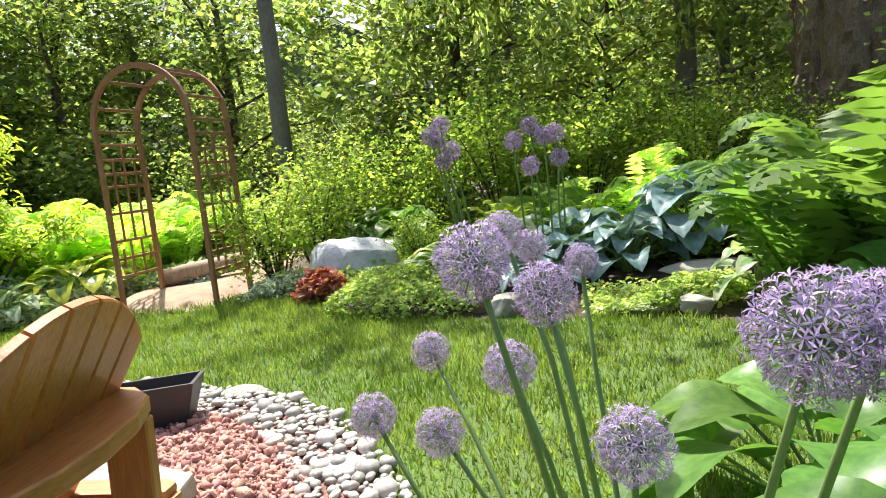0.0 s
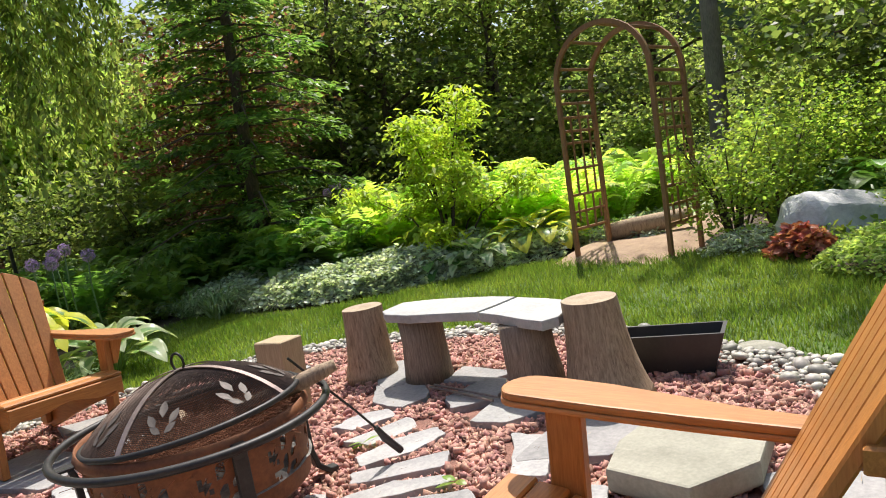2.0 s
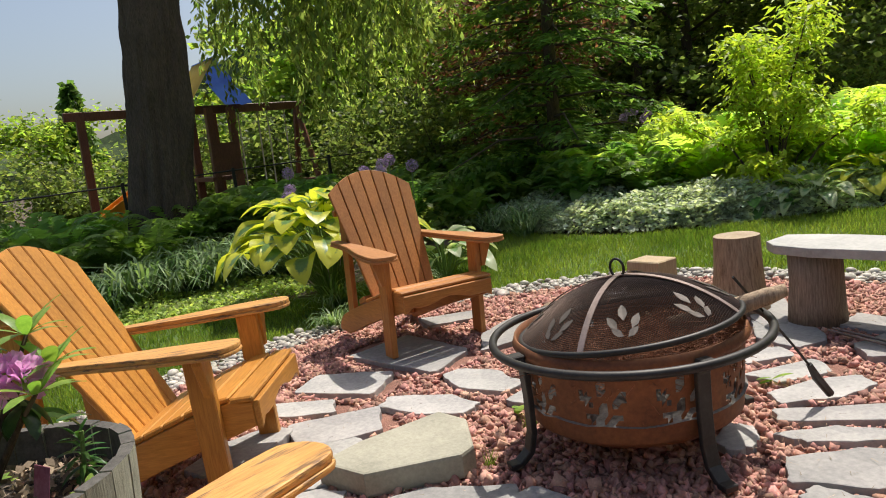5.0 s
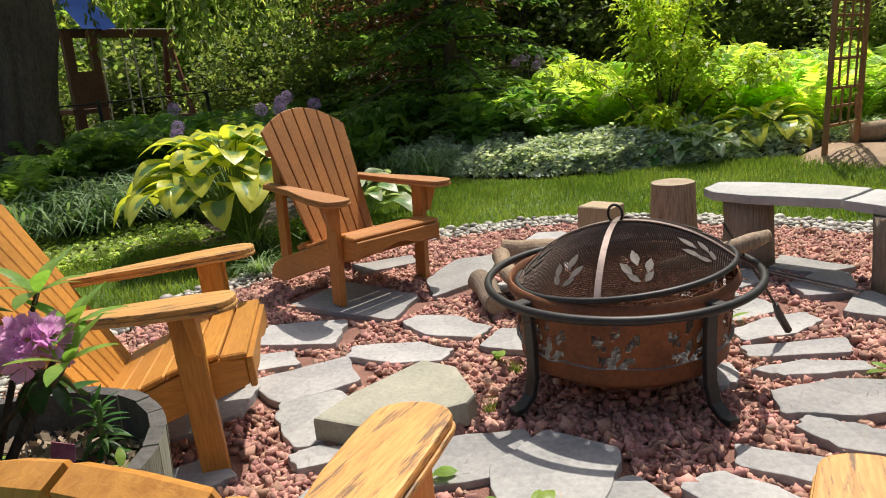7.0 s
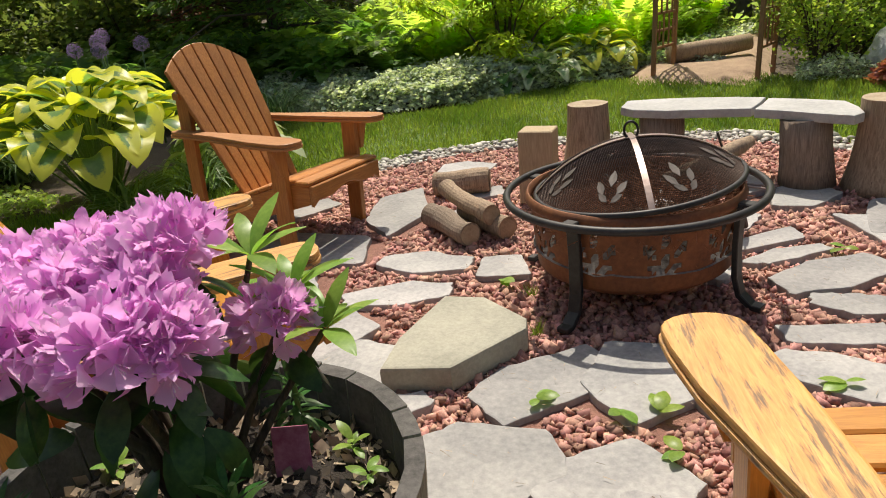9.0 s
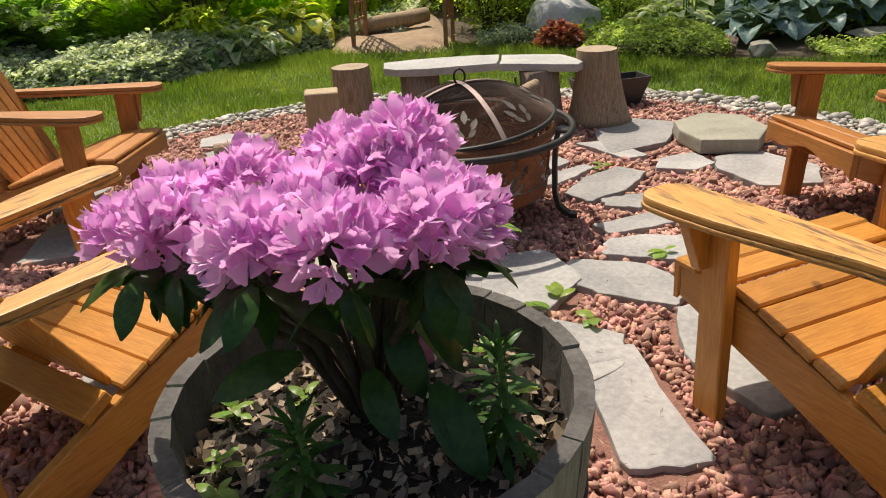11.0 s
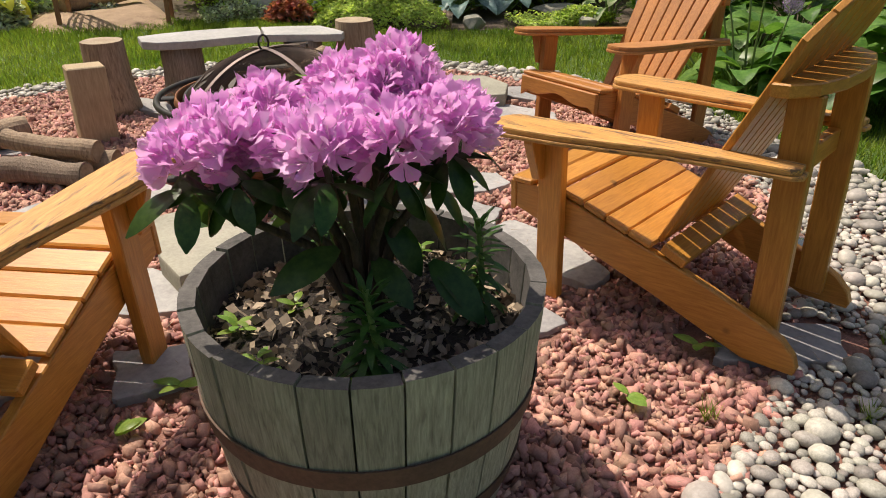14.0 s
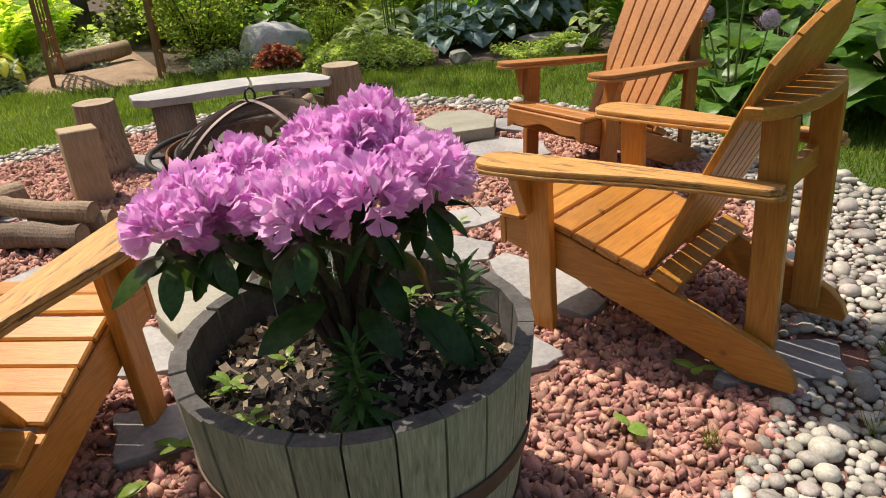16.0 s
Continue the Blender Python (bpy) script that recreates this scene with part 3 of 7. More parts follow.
def adirondack(m, label, stain):
    """stain: wood along the chair, upright, across, and the worn arms."""
    along, upright, across, worn = stain
    c = thing("adirondack_chair", m, label, "chair", "chairs round the fire pit")
    for s in (-1, 1):
        splay = pose(0.362 * s, 0, 0, 0, 0, -6.5 * s)
        part("arm", slab_from(arm_outline(s), 0.020, 0.006, splay @ pose(0, 0, 0.617), 2), worn, c, "weathered arm worn to bare wood")
        part("arm_edge", slab_from([(x * 1.06, y * 1.012) for x, y in arm_outline(s)], 0.014, 0.005, splay @ pose(0, 0, 0.597), 2), worn, c)
        part("front_leg", box(bmesh.new(), (0.038, 0.090, 0.582), pose(0.314 * s, -0.038, 0.291)), upright, c)
        part("arm_bracket", slab_from([(0, 0), (0, -0.15), (0.025, -0.15), (0.072, -0.02), (0.072, 0)], 0.036, 0.003,
                                      pose(0.333 * s, -0.020, 0.581) @ pose(0, 0, 0, 90, 0, 0) @ Matrix.Diagonal((s, 1, 1, 1))), upright, c)
        part("side_rail", slab_from(rail_outline(), 0.034, 0.004, pose(0.277 * s, 0, 0, 0, 0, -2.2 * s) @ in_plane_x(0.017)), along, c)
        part("back_post", box(bmesh.new(), (0.034, 0.086, 0.745), pose(0.209 * s, -0.728, 0.4115)), upright, c)
    # seat slats down the rails
    prof = [(0.088, 0.392, 0, 0.624), (-0.004, 0.390, 6, 0.585), (-0.096, 0.368, 16, 0.575), (-0.180, 0.340, 19, 0.570), (-0.262, 0.312, 19, 0.565), (-0.344, 0.286, 18, 0.560)]
    for y, z, tilt, wide in prof:
        part("seat_slat", box(bmesh.new(), (wide, 0.085, 0.022), pose(0, y, z, tilt, 0, 0), 0.006), across, c)
    n = 12
    apron = [(-0.30, 0.0), (0.30, 0.0), (0.30, -0.105)] + [(0.30 - 0.60 * i / n, -0.088 + 0.026 * math.sin(math.pi * i / n) + 0.012 * math.cos(4 * math.pi * i / n)) for i in range(1, n)] + [(-0.30, -0.105)]
    part("front_apron", slab_from(apron, 0.024, 0.004, pose(0, 0.123, 0.380) @ pose(0, 0, 0, 90, 0, 0)), across, c)
    # fanned back with an arched top
    lean = 27.5
    back = pose(0, -0.395, 0.272, 90 + lean, 0, 0)
    for i in range(7):
        k = i - 3
        x0, x1, w0, w1 = k * 0.0655, k * 0.0868, 0.059, 0.080
        top = [0.868 - 1.50 * (x1 + q * w1 / 2) ** 2 for q in (-1, 0, 1)]
        out = [(x0 - w0 / 2, 0), (x0 + w0 / 2, 0), (x1 + w1 / 2, top[2]), (x1, top[1]), (x1 - w1 / 2, top[0])]
        part("back_slat", slab_from(out, 0.022, 0.004, back), upright, c)
    part("seat_back_rail", box(bmesh.new(), (0.545, 0.085, 0.034), pose(0, -0.456, 0.262, 24, 0, 0)), across, c)
    arc = [(-0.300, 0.0), (0.300, 0.0), (0.296, -0.045), (0.235, -0.098), (0.12, -0.128), (0.0, -0.136), (-0.12, -0.128), (-0.235, -0.098), (-0.296, -0.045)]
    part("upper_back_rail", slab_from(arc, 0.036, 0.004, pose(0, -0.664, 0.820)), across, c, "curved rail behind the back slats")
    part("lower_back_rail", box(bmesh.new(), (0.384, 0.034, 0.07), pose(0, -0.706, 0.565)), across, c)
    return c


ORANGE = (M_CEDAR, M_CEDAR_UP, M_CEDAR_X, M_ARM_ORANGE)
HONEY = (M_HONEY, M_HONEY_UP, M_HONEY_X, M_ARM)
adirondack(pose(-4.80, 2.00, 0.022, -2.2, -2.0, -86.5), "orange-stained wooden adirondack chair standing beside the striped hosta", ORANGE)
adirondack(pose(-3.975, 0.685, 0.010, 1.5, -1.0, -30), "honey-stained wooden adirondack chair with weathered arms beside the barrel planter", HONEY)
adirondack(pose(-2.155, 0.545, 0.024, -2.0, -0.5, 24.5), "honey-stained wooden adirondack chair with worn pale arms, facing the fire pit", HONEY)
adirondack(pose(-1.553, 1.662, 0.012, 4.0, 2.1, 98.5), "orange-stained wooden adirondack chair with its back to the alliums", ORANGE)


# ---- fire pit ----
PIT = (-3.10, 1.90)


def fire_pit():
    p = thing("fire_pit", pose(PIT[0], PIT[1], 0.028, 0, 0, 33), "rusty round steel fire pit with leaf cut-outs and a black rail", "fire pit")
    # bowl wall with leaf-shaped openings
    bm = bmesh.new()
    sides, rows = 160, 12
    zs = [0.135 + (0.385 - 0.135) * j / rows for j in range(rows + 1)]
    ring = [[bm.verts.new(((0.385 + 0.02 * j / rows) * math.cos(2 * math.pi * i / sides), (0.385 + 0.02 * j / rows) * math.sin(2 * math.pi * i / sides), z)) for i in range(sides)] for j, z in enumerate(zs)]
    leaves = []
    for k in range(10):
        c0 = 16 * k + 8
        for du, dv, turn in ((-3.6, 7.6, 35), (3.6, 7.6, -35), (-2.4, 4.2, 60), (2.4, 4.2, -60), (0, 9.4, 0), (0, 5.6, 0)):
            leaves.append((c0 + du, dv, radians(turn)))
    for j in range(rows):
        for i in range(sides):
            a, b, c, d = ring[j][i], ring[j][(i + 1) % sides], ring[j + 1][(i + 1) % sides], ring[j + 1][i]
            for tri, (cu, cv) in (((a, b, c), (i + 0.67, j + 0.33)), ((a, c, d), (i + 0.33, j + 0.67))):
                gone = False
                for lu, lv, t in leaves:
                    u, w = (cu - lu) * 0.62, (cv - lv) * 0.83
                    x, y = u * math.cos(t) + w * math.sin(t), -u * math.sin(t) + w * math.cos(t)
                    if abs(x) / 0.78 + abs(y) / 1.75 < 1:
                        gone = True
                        break
                if not gone:
                    bm.faces.new(tri)
    bowl = part("bowl", bm, M_RUST, p, "rust-brown steel bowl with cut-out leaves")
    so = bowl.modifiers.new("thick", "SOLIDIFY")
    so.thickness = 0.004
    bm = lathe(bmesh.new(), [(0.02, 0.052), (0.14, 0.057), (0.23, 0.068), (0.30, 0.085), (0.350, 0.107), (0.376, 0.124), (0.386, 0.139)], 72)
    part("bowl_base", bm, M_RUST, p, smooth=True)
    bm = lathe(bmesh.new(), [(0.405, 0.384), (0.418, 0.388), (0.425, 0.40), (0.415, 0.43), (0.408, 0.43), (0.404, 0.39)], 72)
    part("bowl_lip", bm, M_RUST, p, smooth=True)
    part("rail", torus(bmesh.new(), 0.497, 0.0155, pose(0, 0, 0.41)), M_BLACKSTEEL, p, "black round steel rail", smooth=True)
    for k in range(4):
        a = radians(45 + 90 * k)
        co, si = math.cos(a), math.sin(a)
        pts = [(0.435, 0.395), (0.425, 0.36), (0.420, 0.25), (0.422, 0.12), (0.440, 0.05), (0.485, 0.012), (0.52, 0.010)]
        bm = bmesh.new()
        for (r0, z0), (r1, z1) in zip(pts, pts[1:]):
            mid = Vector(((r0 + r1) / 2, 0, (z0 + z1) / 2))
            ang = math.degrees(math.atan2(r1 - r0, z0 - z1))
            ln = math.hypot(r1 - r0, z1 - z0) + 0.008
            box(bm, (0.022, 0.05, ln), pose(0, 0, 0, 0, 0, 45 + 90 * k) @ Matrix.Translation(mid) @ pose(0, 0, 0, 0, -ang, 0), 0.003)
        part("leg", bm, M_BLACKSTEEL, p, "black flat steel leg with a turned-out foot")
        bm = box(bmesh.new(), (0.075, 0.05, 0.014), pose(0, 0, 0, 0, 0, 45 + 90 * k) @ pose(0.46, 0, 0.404), 0.004)
        part("rail_bracket", bm, M_BLACKSTEEL, p)
    bm = lathe(bmesh.new(), [(0.40, 0.20), (0.3, 0.235), (0.15, 0.255), (0.02, 0.26)], 40, True)
    roughen(bm, 0.03, 14)
    part("ash_bed", bm, M_ASH, p, "grey ash and charred wood in the bowl")
    # spark screen, propped up on one side by the branches
    lid = thing("spark_screen", pose(PIT[0] + 0.02, PIT[1] - 0.01, 0.475, 0, -5.5, 24), "domed black mesh spark screen resting askew on the fire pit", "spark screen")
    R, rise = 0.395, 0.165
    sph = (R * R + rise * rise) / (2 * rise)

    def dome(x, y, lift=0.0):
        return math.sqrt(max(0.0, (sph + lift) ** 2 - x * x - y * y)) - (sph - rise)

    bm = bmesh.new()
    n = 132
    step = 2 * R / n
    grid = {}
    for i in range(n + 1):
        for j in range(n + 1):
            x, y = -R + i * step, -R + j * step
            if x * x + y * y < (R - 0.004) ** 2:
                grid[i, j] = bm.verts.new((x, y, dome(x, y)))
    for (i, j), v in list(grid.items()):
        quad = [grid.get(q) for q in ((i, j), (i + 1, j), (i + 1, j + 1), (i, j + 1))]
        if all(quad):
            bm.faces.new(quad)
    screen = part("mesh_dome", bm, M_MESH, lid, "fine rusty wire mesh")
    wf = screen.modifiers.new("wire", "WIREFRAME")
    wf.thickness, wf.use_even_offset = 0.0026, False
    part("rim", torus(bmesh.new(), R, 0.011, pose(0, 0, 0.0)), M_BLACKSTEEL, lid, smooth=True)
    for turn in (0, 90):
        bm = bmesh.new()
        prev = None
        for i in range(33):
            x = -R + 2 * R * i / 32
            z = dome(x, 0) + 0.006
            cur = [bm.verts.new(Matrix.Rotation(radians(turn), 3, "Z") @ Vector((x, w, z + dz))) for w, dz in ((-0.011, 0), (0.011, 0), (0.011, 0.004), (-0.011, 0.004))]
            if prev:
                for q in range(4):
                    bm.faces.new((prev[q], cur[q], cur[(q + 1) % 4], prev[(q + 1) % 4]))
            prev = cur
        part("band", bm, M_BAND, lid, "bare steel strap across the dome")
    for k in range(8):
        ca = radians(22.5 + 45 * k)
        bm = bmesh.new()
        for du, dv, turn, size in ((-0.038, 0.31, 0.5, 0.030), (0.038, 0.31, -0.5, 0.030), (0.0, 0.275, 0.0, 0.034), (-0.024, 0.345, 0.9, 0.024), (0.026, 0.347, -0.9, 0.024)):
            for sd in (-1, 1):
                ring = []
                for q, w in ((-1.0, 0.0), (-0.3, 0.42), (0.3, 0.38), (1.0, 0.0)):
                    u = du + size * (w * sd * math.cos(turn) - q * math.sin(turn))
                    v = dv - size * (w * sd * math.sin(turn) + q * math.cos(turn))
                    x, y = v * math.cos(ca) - u * math.sin(ca), v * math.sin(ca) + u * math.cos(ca)
                    ring.append((x, y))
                for lift in (0.004, 0.006):
                    bm.faces.new([bm.verts.new((x, y, dome(x, y) + lift)) for x, y in (ring if sd > 0 else ring[::-1])])
        part("leaf_ornament", bm, M_SPRIG, lid, "bare steel leaf sprig on the mesh")
    hoop = [(0.026 * math.cos(t), 0, rise + 0.034 + 0.034 * math.sin(t)) for t in (radians(-80 + 340 * i / 16) for i in range(17))]
    part("handle", tube(bmesh.new(), hoop, 0.005, 8), M_BLACKSTEEL, lid, "black wire lifting ring", smooth=True)
    # needles and kindling heaped under the screen
    rng = np.random.default_rng(5)
    nb = 2600
    stick = np.array([(-0.5, 0, 0), (0.5, 0, 0), (0.5, 1, 0), (-0.5, 1, 0), (0, 0, 0.9), (0, 1, 0.9)])
    sf = np.array([(0, 1, 2, 3), (1, 4, 5, 2), (4, 0, 3, 5)])
    a, r = rng.uniform(0, 2 * math.pi, nb), np.sqrt(rng.uniform(0, 1, nb)) * 0.36
    px, py = r * np.cos(a), r * np.sin(a)
    side = np.clip((px * math.cos(0.75) + py * math.sin(0.75)) / 0.36, -0.4, 1)
    pz = 0.30 + 0.15 * np.clip(side, 0, 1) * rng.uniform(0, 1, nb) + 0.05 * rng.uniform(0, 1, nb)
    way = rng.normal(size=(nb, 3)) * (1, 1, 0.25)
    t = frames_from(way, np.tile((0, 0, 1.0), (nb, 1)))
    t = t * np.stack([np.full(nb, 0.0022), rng.uniform(0.05, 0.15, nb), np.full(nb, 0.0022)], axis=1)[:, None, :]
    v, f = scatter(stick, sf, t, np.stack([px, py, pz], axis=1))
    heap = new("kindling", quick_mesh("kindling", v, f, M_TWIG))
    heap.matrix_basis = pose(PIT[0], PIT[1], 0.028)
    tagged(heap, "dry red-brown pine needles and twigs heaped in the fire pit", "kindling", kind="stuff")
    b = thing("branch", pose(PIT[0], PIT[1], 0.03), "weathered branch sticking out of the fire pit", "branch")
    part("wood", roughen(tube(bmesh.new(), [(0.10, 0.12, 0.41), (0.24, 0.26, 0.45), (0.33, 0.36, 0.49), (0.37, 0.41, 0.505)], [0.03, 0.034, 0.03, 0.022], 12), 0.008, 20), M_LOG, b, smooth=True)
    pk = thing("fire_poker", pose(0, 0, 0), "thin black steel poker leaning on the fire-pit rail", "poker")
    part("rod", tube(bmesh.new(), [(-2.84, 2.18, 0.60), (-2.80, 2.42, 0.30), (-2.785, 2.50, 0.19)], 0.005, 8), M_BLACKSTEEL, pk)
    part("grip", tube(bmesh.new(), [(-2.786, 2.495, 0.20), (-2.783, 2.53, 0.14), (-2.778, 2.60, 0.055)], [0.011, 0.017, 0.016], 10), M_BLACKPLASTIC, pk, "ribbed black handle")


fire_pit()


# ---- half barrel ----
BARREL = (-3.225, -0.16)


def barrel():
    b = thing("barrel_planter", pose(BARREL[0], BARREL[1], 0.02), "weathered oak half-barrel planter with rusty iron hoops", "planter")
    n = 26
    rng = np.random.default_rng(3)
    for k in range(n):
        a0, a1 = 2 * math.pi * k / n + 0.006, 2 * math.pi * (k + 1) / n - 0.006
        bm = bmesh.new()
        top = 0.525 + rng.uniform(-0.004, 0.004)
        rows = [(0.315, 0.0), (0.35, 0.16), (0.375, 0.34), (0.385, 0.47), (0.388, top)]
        sh = rng.uniform(-0.002, 0.003)
        rings = []
        for r, z in rows:
            rings.append([bm.verts.new(((r + sh + dr) * math.cos(a), (r + sh + dr) * math.sin(a), z)) for dr, a in ((0, a0), (0, (a0 + a1) / 2), (0, a1), (-0.034, a1), (-0.034, a0))])
        for r0, r1 in zip(rings, rings[1:]):
            for q in range(5):
                bm.faces.new((r0[q], r0[(q + 1) % 5], r1[(q + 1) % 5], r1[q]))
        topf = bm.faces.new(rings[-1])
        bm.faces.new(rings[0][::-1])
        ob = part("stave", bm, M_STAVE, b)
        # Top and inner face of each stave are darker than the outer oak.
        ob.data.materials.append(M_STAVERIM)
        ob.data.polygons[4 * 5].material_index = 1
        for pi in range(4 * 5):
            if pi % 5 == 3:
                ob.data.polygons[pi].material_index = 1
    for z0, z1 in ((0.085, 0.135), (0.275, 0.325)):
        rad = lambda z: np.interp(z, [0, 0.16, 0.34, 0.47], [0.315, 0.35, 0.375, 0.385])
        bm = lathe(bmesh.new(), [(rad(z0) + 0.003, z0), (rad(z0) + 0.0075, z0), (rad(z1) + 0.0075, z1), (rad(z1) + 0.003, z1)], 72)
        part("hoop", bm, M_HOOP, b, "rusty iron hoop", smooth=False)
    bm = lathe(bmesh.new(), [(0.354, 0.41), (0.30, 0.425), (0.2, 0.44), (0.1, 0.455), (0.01, 0.46)], 48, True)
    roughen(bm, 0.018, 16)
    part("soil", bm, M_POTSOIL, b, "dark potting soil", smooth=True)
    rng = np.random.default_rng(6)
    nb = 1500
    bv = np.array([(-0.5, 0, 0), (0.5, 0.1, 0.1), (0.6, 1, 0.15), (-0.4, 0.9, 0)])
    a, r = rng.uniform(0, 2 * math.pi, nb), np.sqrt(rng.uniform(0, 1, nb)) * 0.345
    t = spin(rng, nb) * rng.uniform(0.006, 0.026, (nb, 1, 1))
    v, f = scatter(bv, np.array([(0, 1, 2, 3)]), t, np.stack([r * np.cos(a), r * np.sin(a), 0.465 - 0.13 * r + rng.uniform(0, 0.012, nb)], axis=1))
    ch = new("mulch", quick_mesh("mulch", v, f, M_CHIP))
    ch.matrix_basis = b.matrix_basis
    tagged(ch, "shredded bark and dry leaf litter on the barrel soil", "mulch", kind="stuff")


barrel()


# ---- stumps, bench, logs, loose stones ----
def stump(name, m, r0, r1, h, label, category, bark=M_LOGBARK, seed=1.0, flare=0.0, lean=(0, 0)):
    s = thing(name, m, label, category)
    bm = bmesh.new()
    sides, rows = 40, 10
    rings = []
    for j in range(rows + 1):
        k = j / rows
        r = r0 + (r1 - r0) * k + flare * (1 - k) ** 3
        ring = []
        for i in range(sides):
            a = 2 * math.pi * i / sides
            rr = r * (1 + 0.07 * noise.noise((math.cos(a) * 1.3, math.sin(a) * 1.3, seed + k * 0.6))) + 0.006 * noise.noise((math.cos(a) * 9, math.sin(a) * 9, seed + k * 0.8))
            rr += 0.10 * flare * max(0, math.cos(3 * a + seed)) * (1 - k) ** 2
            ring.append(bm.verts.new((rr * math.cos(a) + lean[0] * k, rr * math.sin(a) + lean[1] * k, h * k)))
        rings.append(ring)
    for q0, q1 in zip(rings, rings[1:]):
        for i in range(sides):
            bm.faces.new((q0[i], q0[(i + 1) % sides], q1[(i + 1) % sides], q1[i]))
    bm.faces.new(rings[0][::-1])
    part("trunk", bm, bark, s, smooth=True)
    bm = bmesh.new()
    rim = [bm.verts.new((v.x * 0.985 + lean[0] * 0.015, v.y * 0.985, h + 0.001)) for v in [Vector((p[0] * 1.0, p[1], 0)) for p in [((r1 * (1 + 0.07 * noise.noise((math.cos(a) * 1.3, math.sin(a) * 1.3, seed + 0.6)))) * math.cos(a) + lean[0], (r1 * (1 + 0.07 * noise.noise((math.cos(a) * 1.3, math.sin(a) * 1.3, seed + 0.6)))) * math.sin(a) + lean[1]) for a in (2 * math.pi * i / sides for i in range(sides))]]]
    low = [bm.verts.new((v.co.x, v.co.y, h - 0.01)) for v in rim]
    bm.faces.new(rim)
    for i in range(sides):
        bm.faces.new((low[i], low[(i + 1) % sides], rim[(i + 1) % sides], rim[i]))
    part("cut_face", bm, M_LOGEND, s, "sawn grey-brown end grain")
    return s


stump("stump", pose(-3.86, 3.47, 0.02), 0.135, 0.125, 0.44, "short barkless tree stump used as a seat", "stump", M_LOG, 1.3, 0.035, (0.0, 0.02))
stump("stump", pose(-2.22, 3.44, 0.02), 0.165, 0.13, 0.475, "tall pale tree stump standing at the end of the stone bench", "stump", M_LOG, 4.1, 0.05, (-0.03, 0.0))

bench = thing("stone_bench", pose(0, 0, 0), "low bench of two pale stone slabs on log legs", "bench")
for x, y, lean, sd in ((-3.40, 3.50, (0.0, 0.0), 2.2), (-2.59, 3.42, (-0.03, 0.0), 3.4)):
    bm = bmesh.new()
    prof = [(x + lean[0] * k, y, 0.02 + 0.375 * k) for k in (0, 0.3, 0.6, 1.0)]
    tube(bm, prof, [0.145, 0.135, 0.13, 0.128], 28)
    roughen(bm, 0.012, 7, sd)
    part("log_leg", bm, M_LOGBARK, bench, "rough-barked log", smooth=True)
part("bench_slab", slab_from([(-3.60, 3.40), (-3.50, 3.32), (-3.30, 3.30), (-3.12, 3.33), (-2.95, 3.35), (-2.86, 3.36), (-2.84, 3.50), (-2.83, 3.68), (-3.0, 3.70), (-3.25, 3.69), (-3.45, 3.66), (-3.62, 3.60)], 0.05, 0.008, pose(-0.03, 0.04, 0.447), 2), M_WHITESTONE, bench)
part("bench_slab", slab_from([(-2.845, 3.36), (-2.70, 3.32), (-2.50, 3.24), (-2.36, 3.20), (-2.32, 3.28), (-2.35, 3.42), (-2.42, 3.58), (-2.60, 3.64), (-2.815, 3.68), (-2.825, 3.50)], 0.05, 0.008, pose(-0.03, 0.04, 0.443), 2), M_WHITESTONE, bench)

blk = thing("post_block", pose(-3.945, 2.885, 0.015, -2, 1, 11), "short upright block of square pine post", "wood block")
part("block", box(bmesh.new(), (0.195, 0.185, 0.42), pose(0, 0, 0.21), 0.006), M_POST, blk)


def log(m, length, r, label, seed, bark=M_LOGBARK):
    g = thing("firewood_log", m, label, "log", "firewood beside the pit")
    bm = tube(bmesh.new(), [(length * (k - 0.5), 0.012 * math.sin(5 * k + seed), r) for k in [i / 8 for i in range(9)]], [r * (1 + 0.08 * math.sin(7 * i + seed)) for i in range(9)], 20, True)
    roughen(bm, 0.010, 12, seed)
    part("bark", bm, bark, g, smooth=False)
    for s in (-1, 1):
        bm = bmesh.new()
        bmesh.ops.create_circle(bm, cap_ends=True, radius=r * 0.86, segments=20, matrix=pose(s * (length / 2 + 0.003), 0.012 * math.sin(5 * (s * 0.5 + 0.5) + seed), r, 0, 90 * s, 0))
        roughen(bm, 0.004, 20, seed)
        part("log_end", bm, M_LOGEND, g, "pale sawn end")


log(pose(-4.15, 2.19, 0.03, 0, 0, -30), 0.44, 0.062, "grey split log with flaking bark on the patio", 0.4)
log(pose(-4.02, 2.33, 0.03, 0, 0, -32), 0.44, 0.055, "weathered log on the patio by the fire pit", 1.9, M_LOG)
log(pose(-4.12, 2.33, 0.125, 0, 4, -34), 0.50, 0.050, "pale barkless log lying on top of two others", 2.7, M_LOG)
log(pose(-4.45, 2.86, 0.03, 0, 0, 25), 0.34, 0.075, "split pale log lying on a flagstone", 3.3, M_LOG)

s1 = part("stone_slab", slab_from([(-3.62, 0.82), (-3.40, 0.91), (-3.28, 1.24), (-3.31, 1.31), (-3.54, 1.42), (-3.70, 1.38), (-3.68, 1.02)], 0.095, 0.012, pose(0, 0, 0.115), 2), M_SLAB, None)
tagged(s1, "thick loose slab of grey-green sandstone lying on the patio", "stone slab")
s2 = part("stone_slab", slab_from([(-1.86, 2.82), (-1.80, 2.60), (-1.50, 2.56), (-1.36, 2.80), (-1.40, 3.08), (-1.62, 3.18), (-1.84, 3.02)], 0.085, 0.012, pose(0, 0, 0.115), 2), M_SLAB, None)
tagged(s2, "thick loose slab of blue-grey flagstone beside a chair", "stone slab")

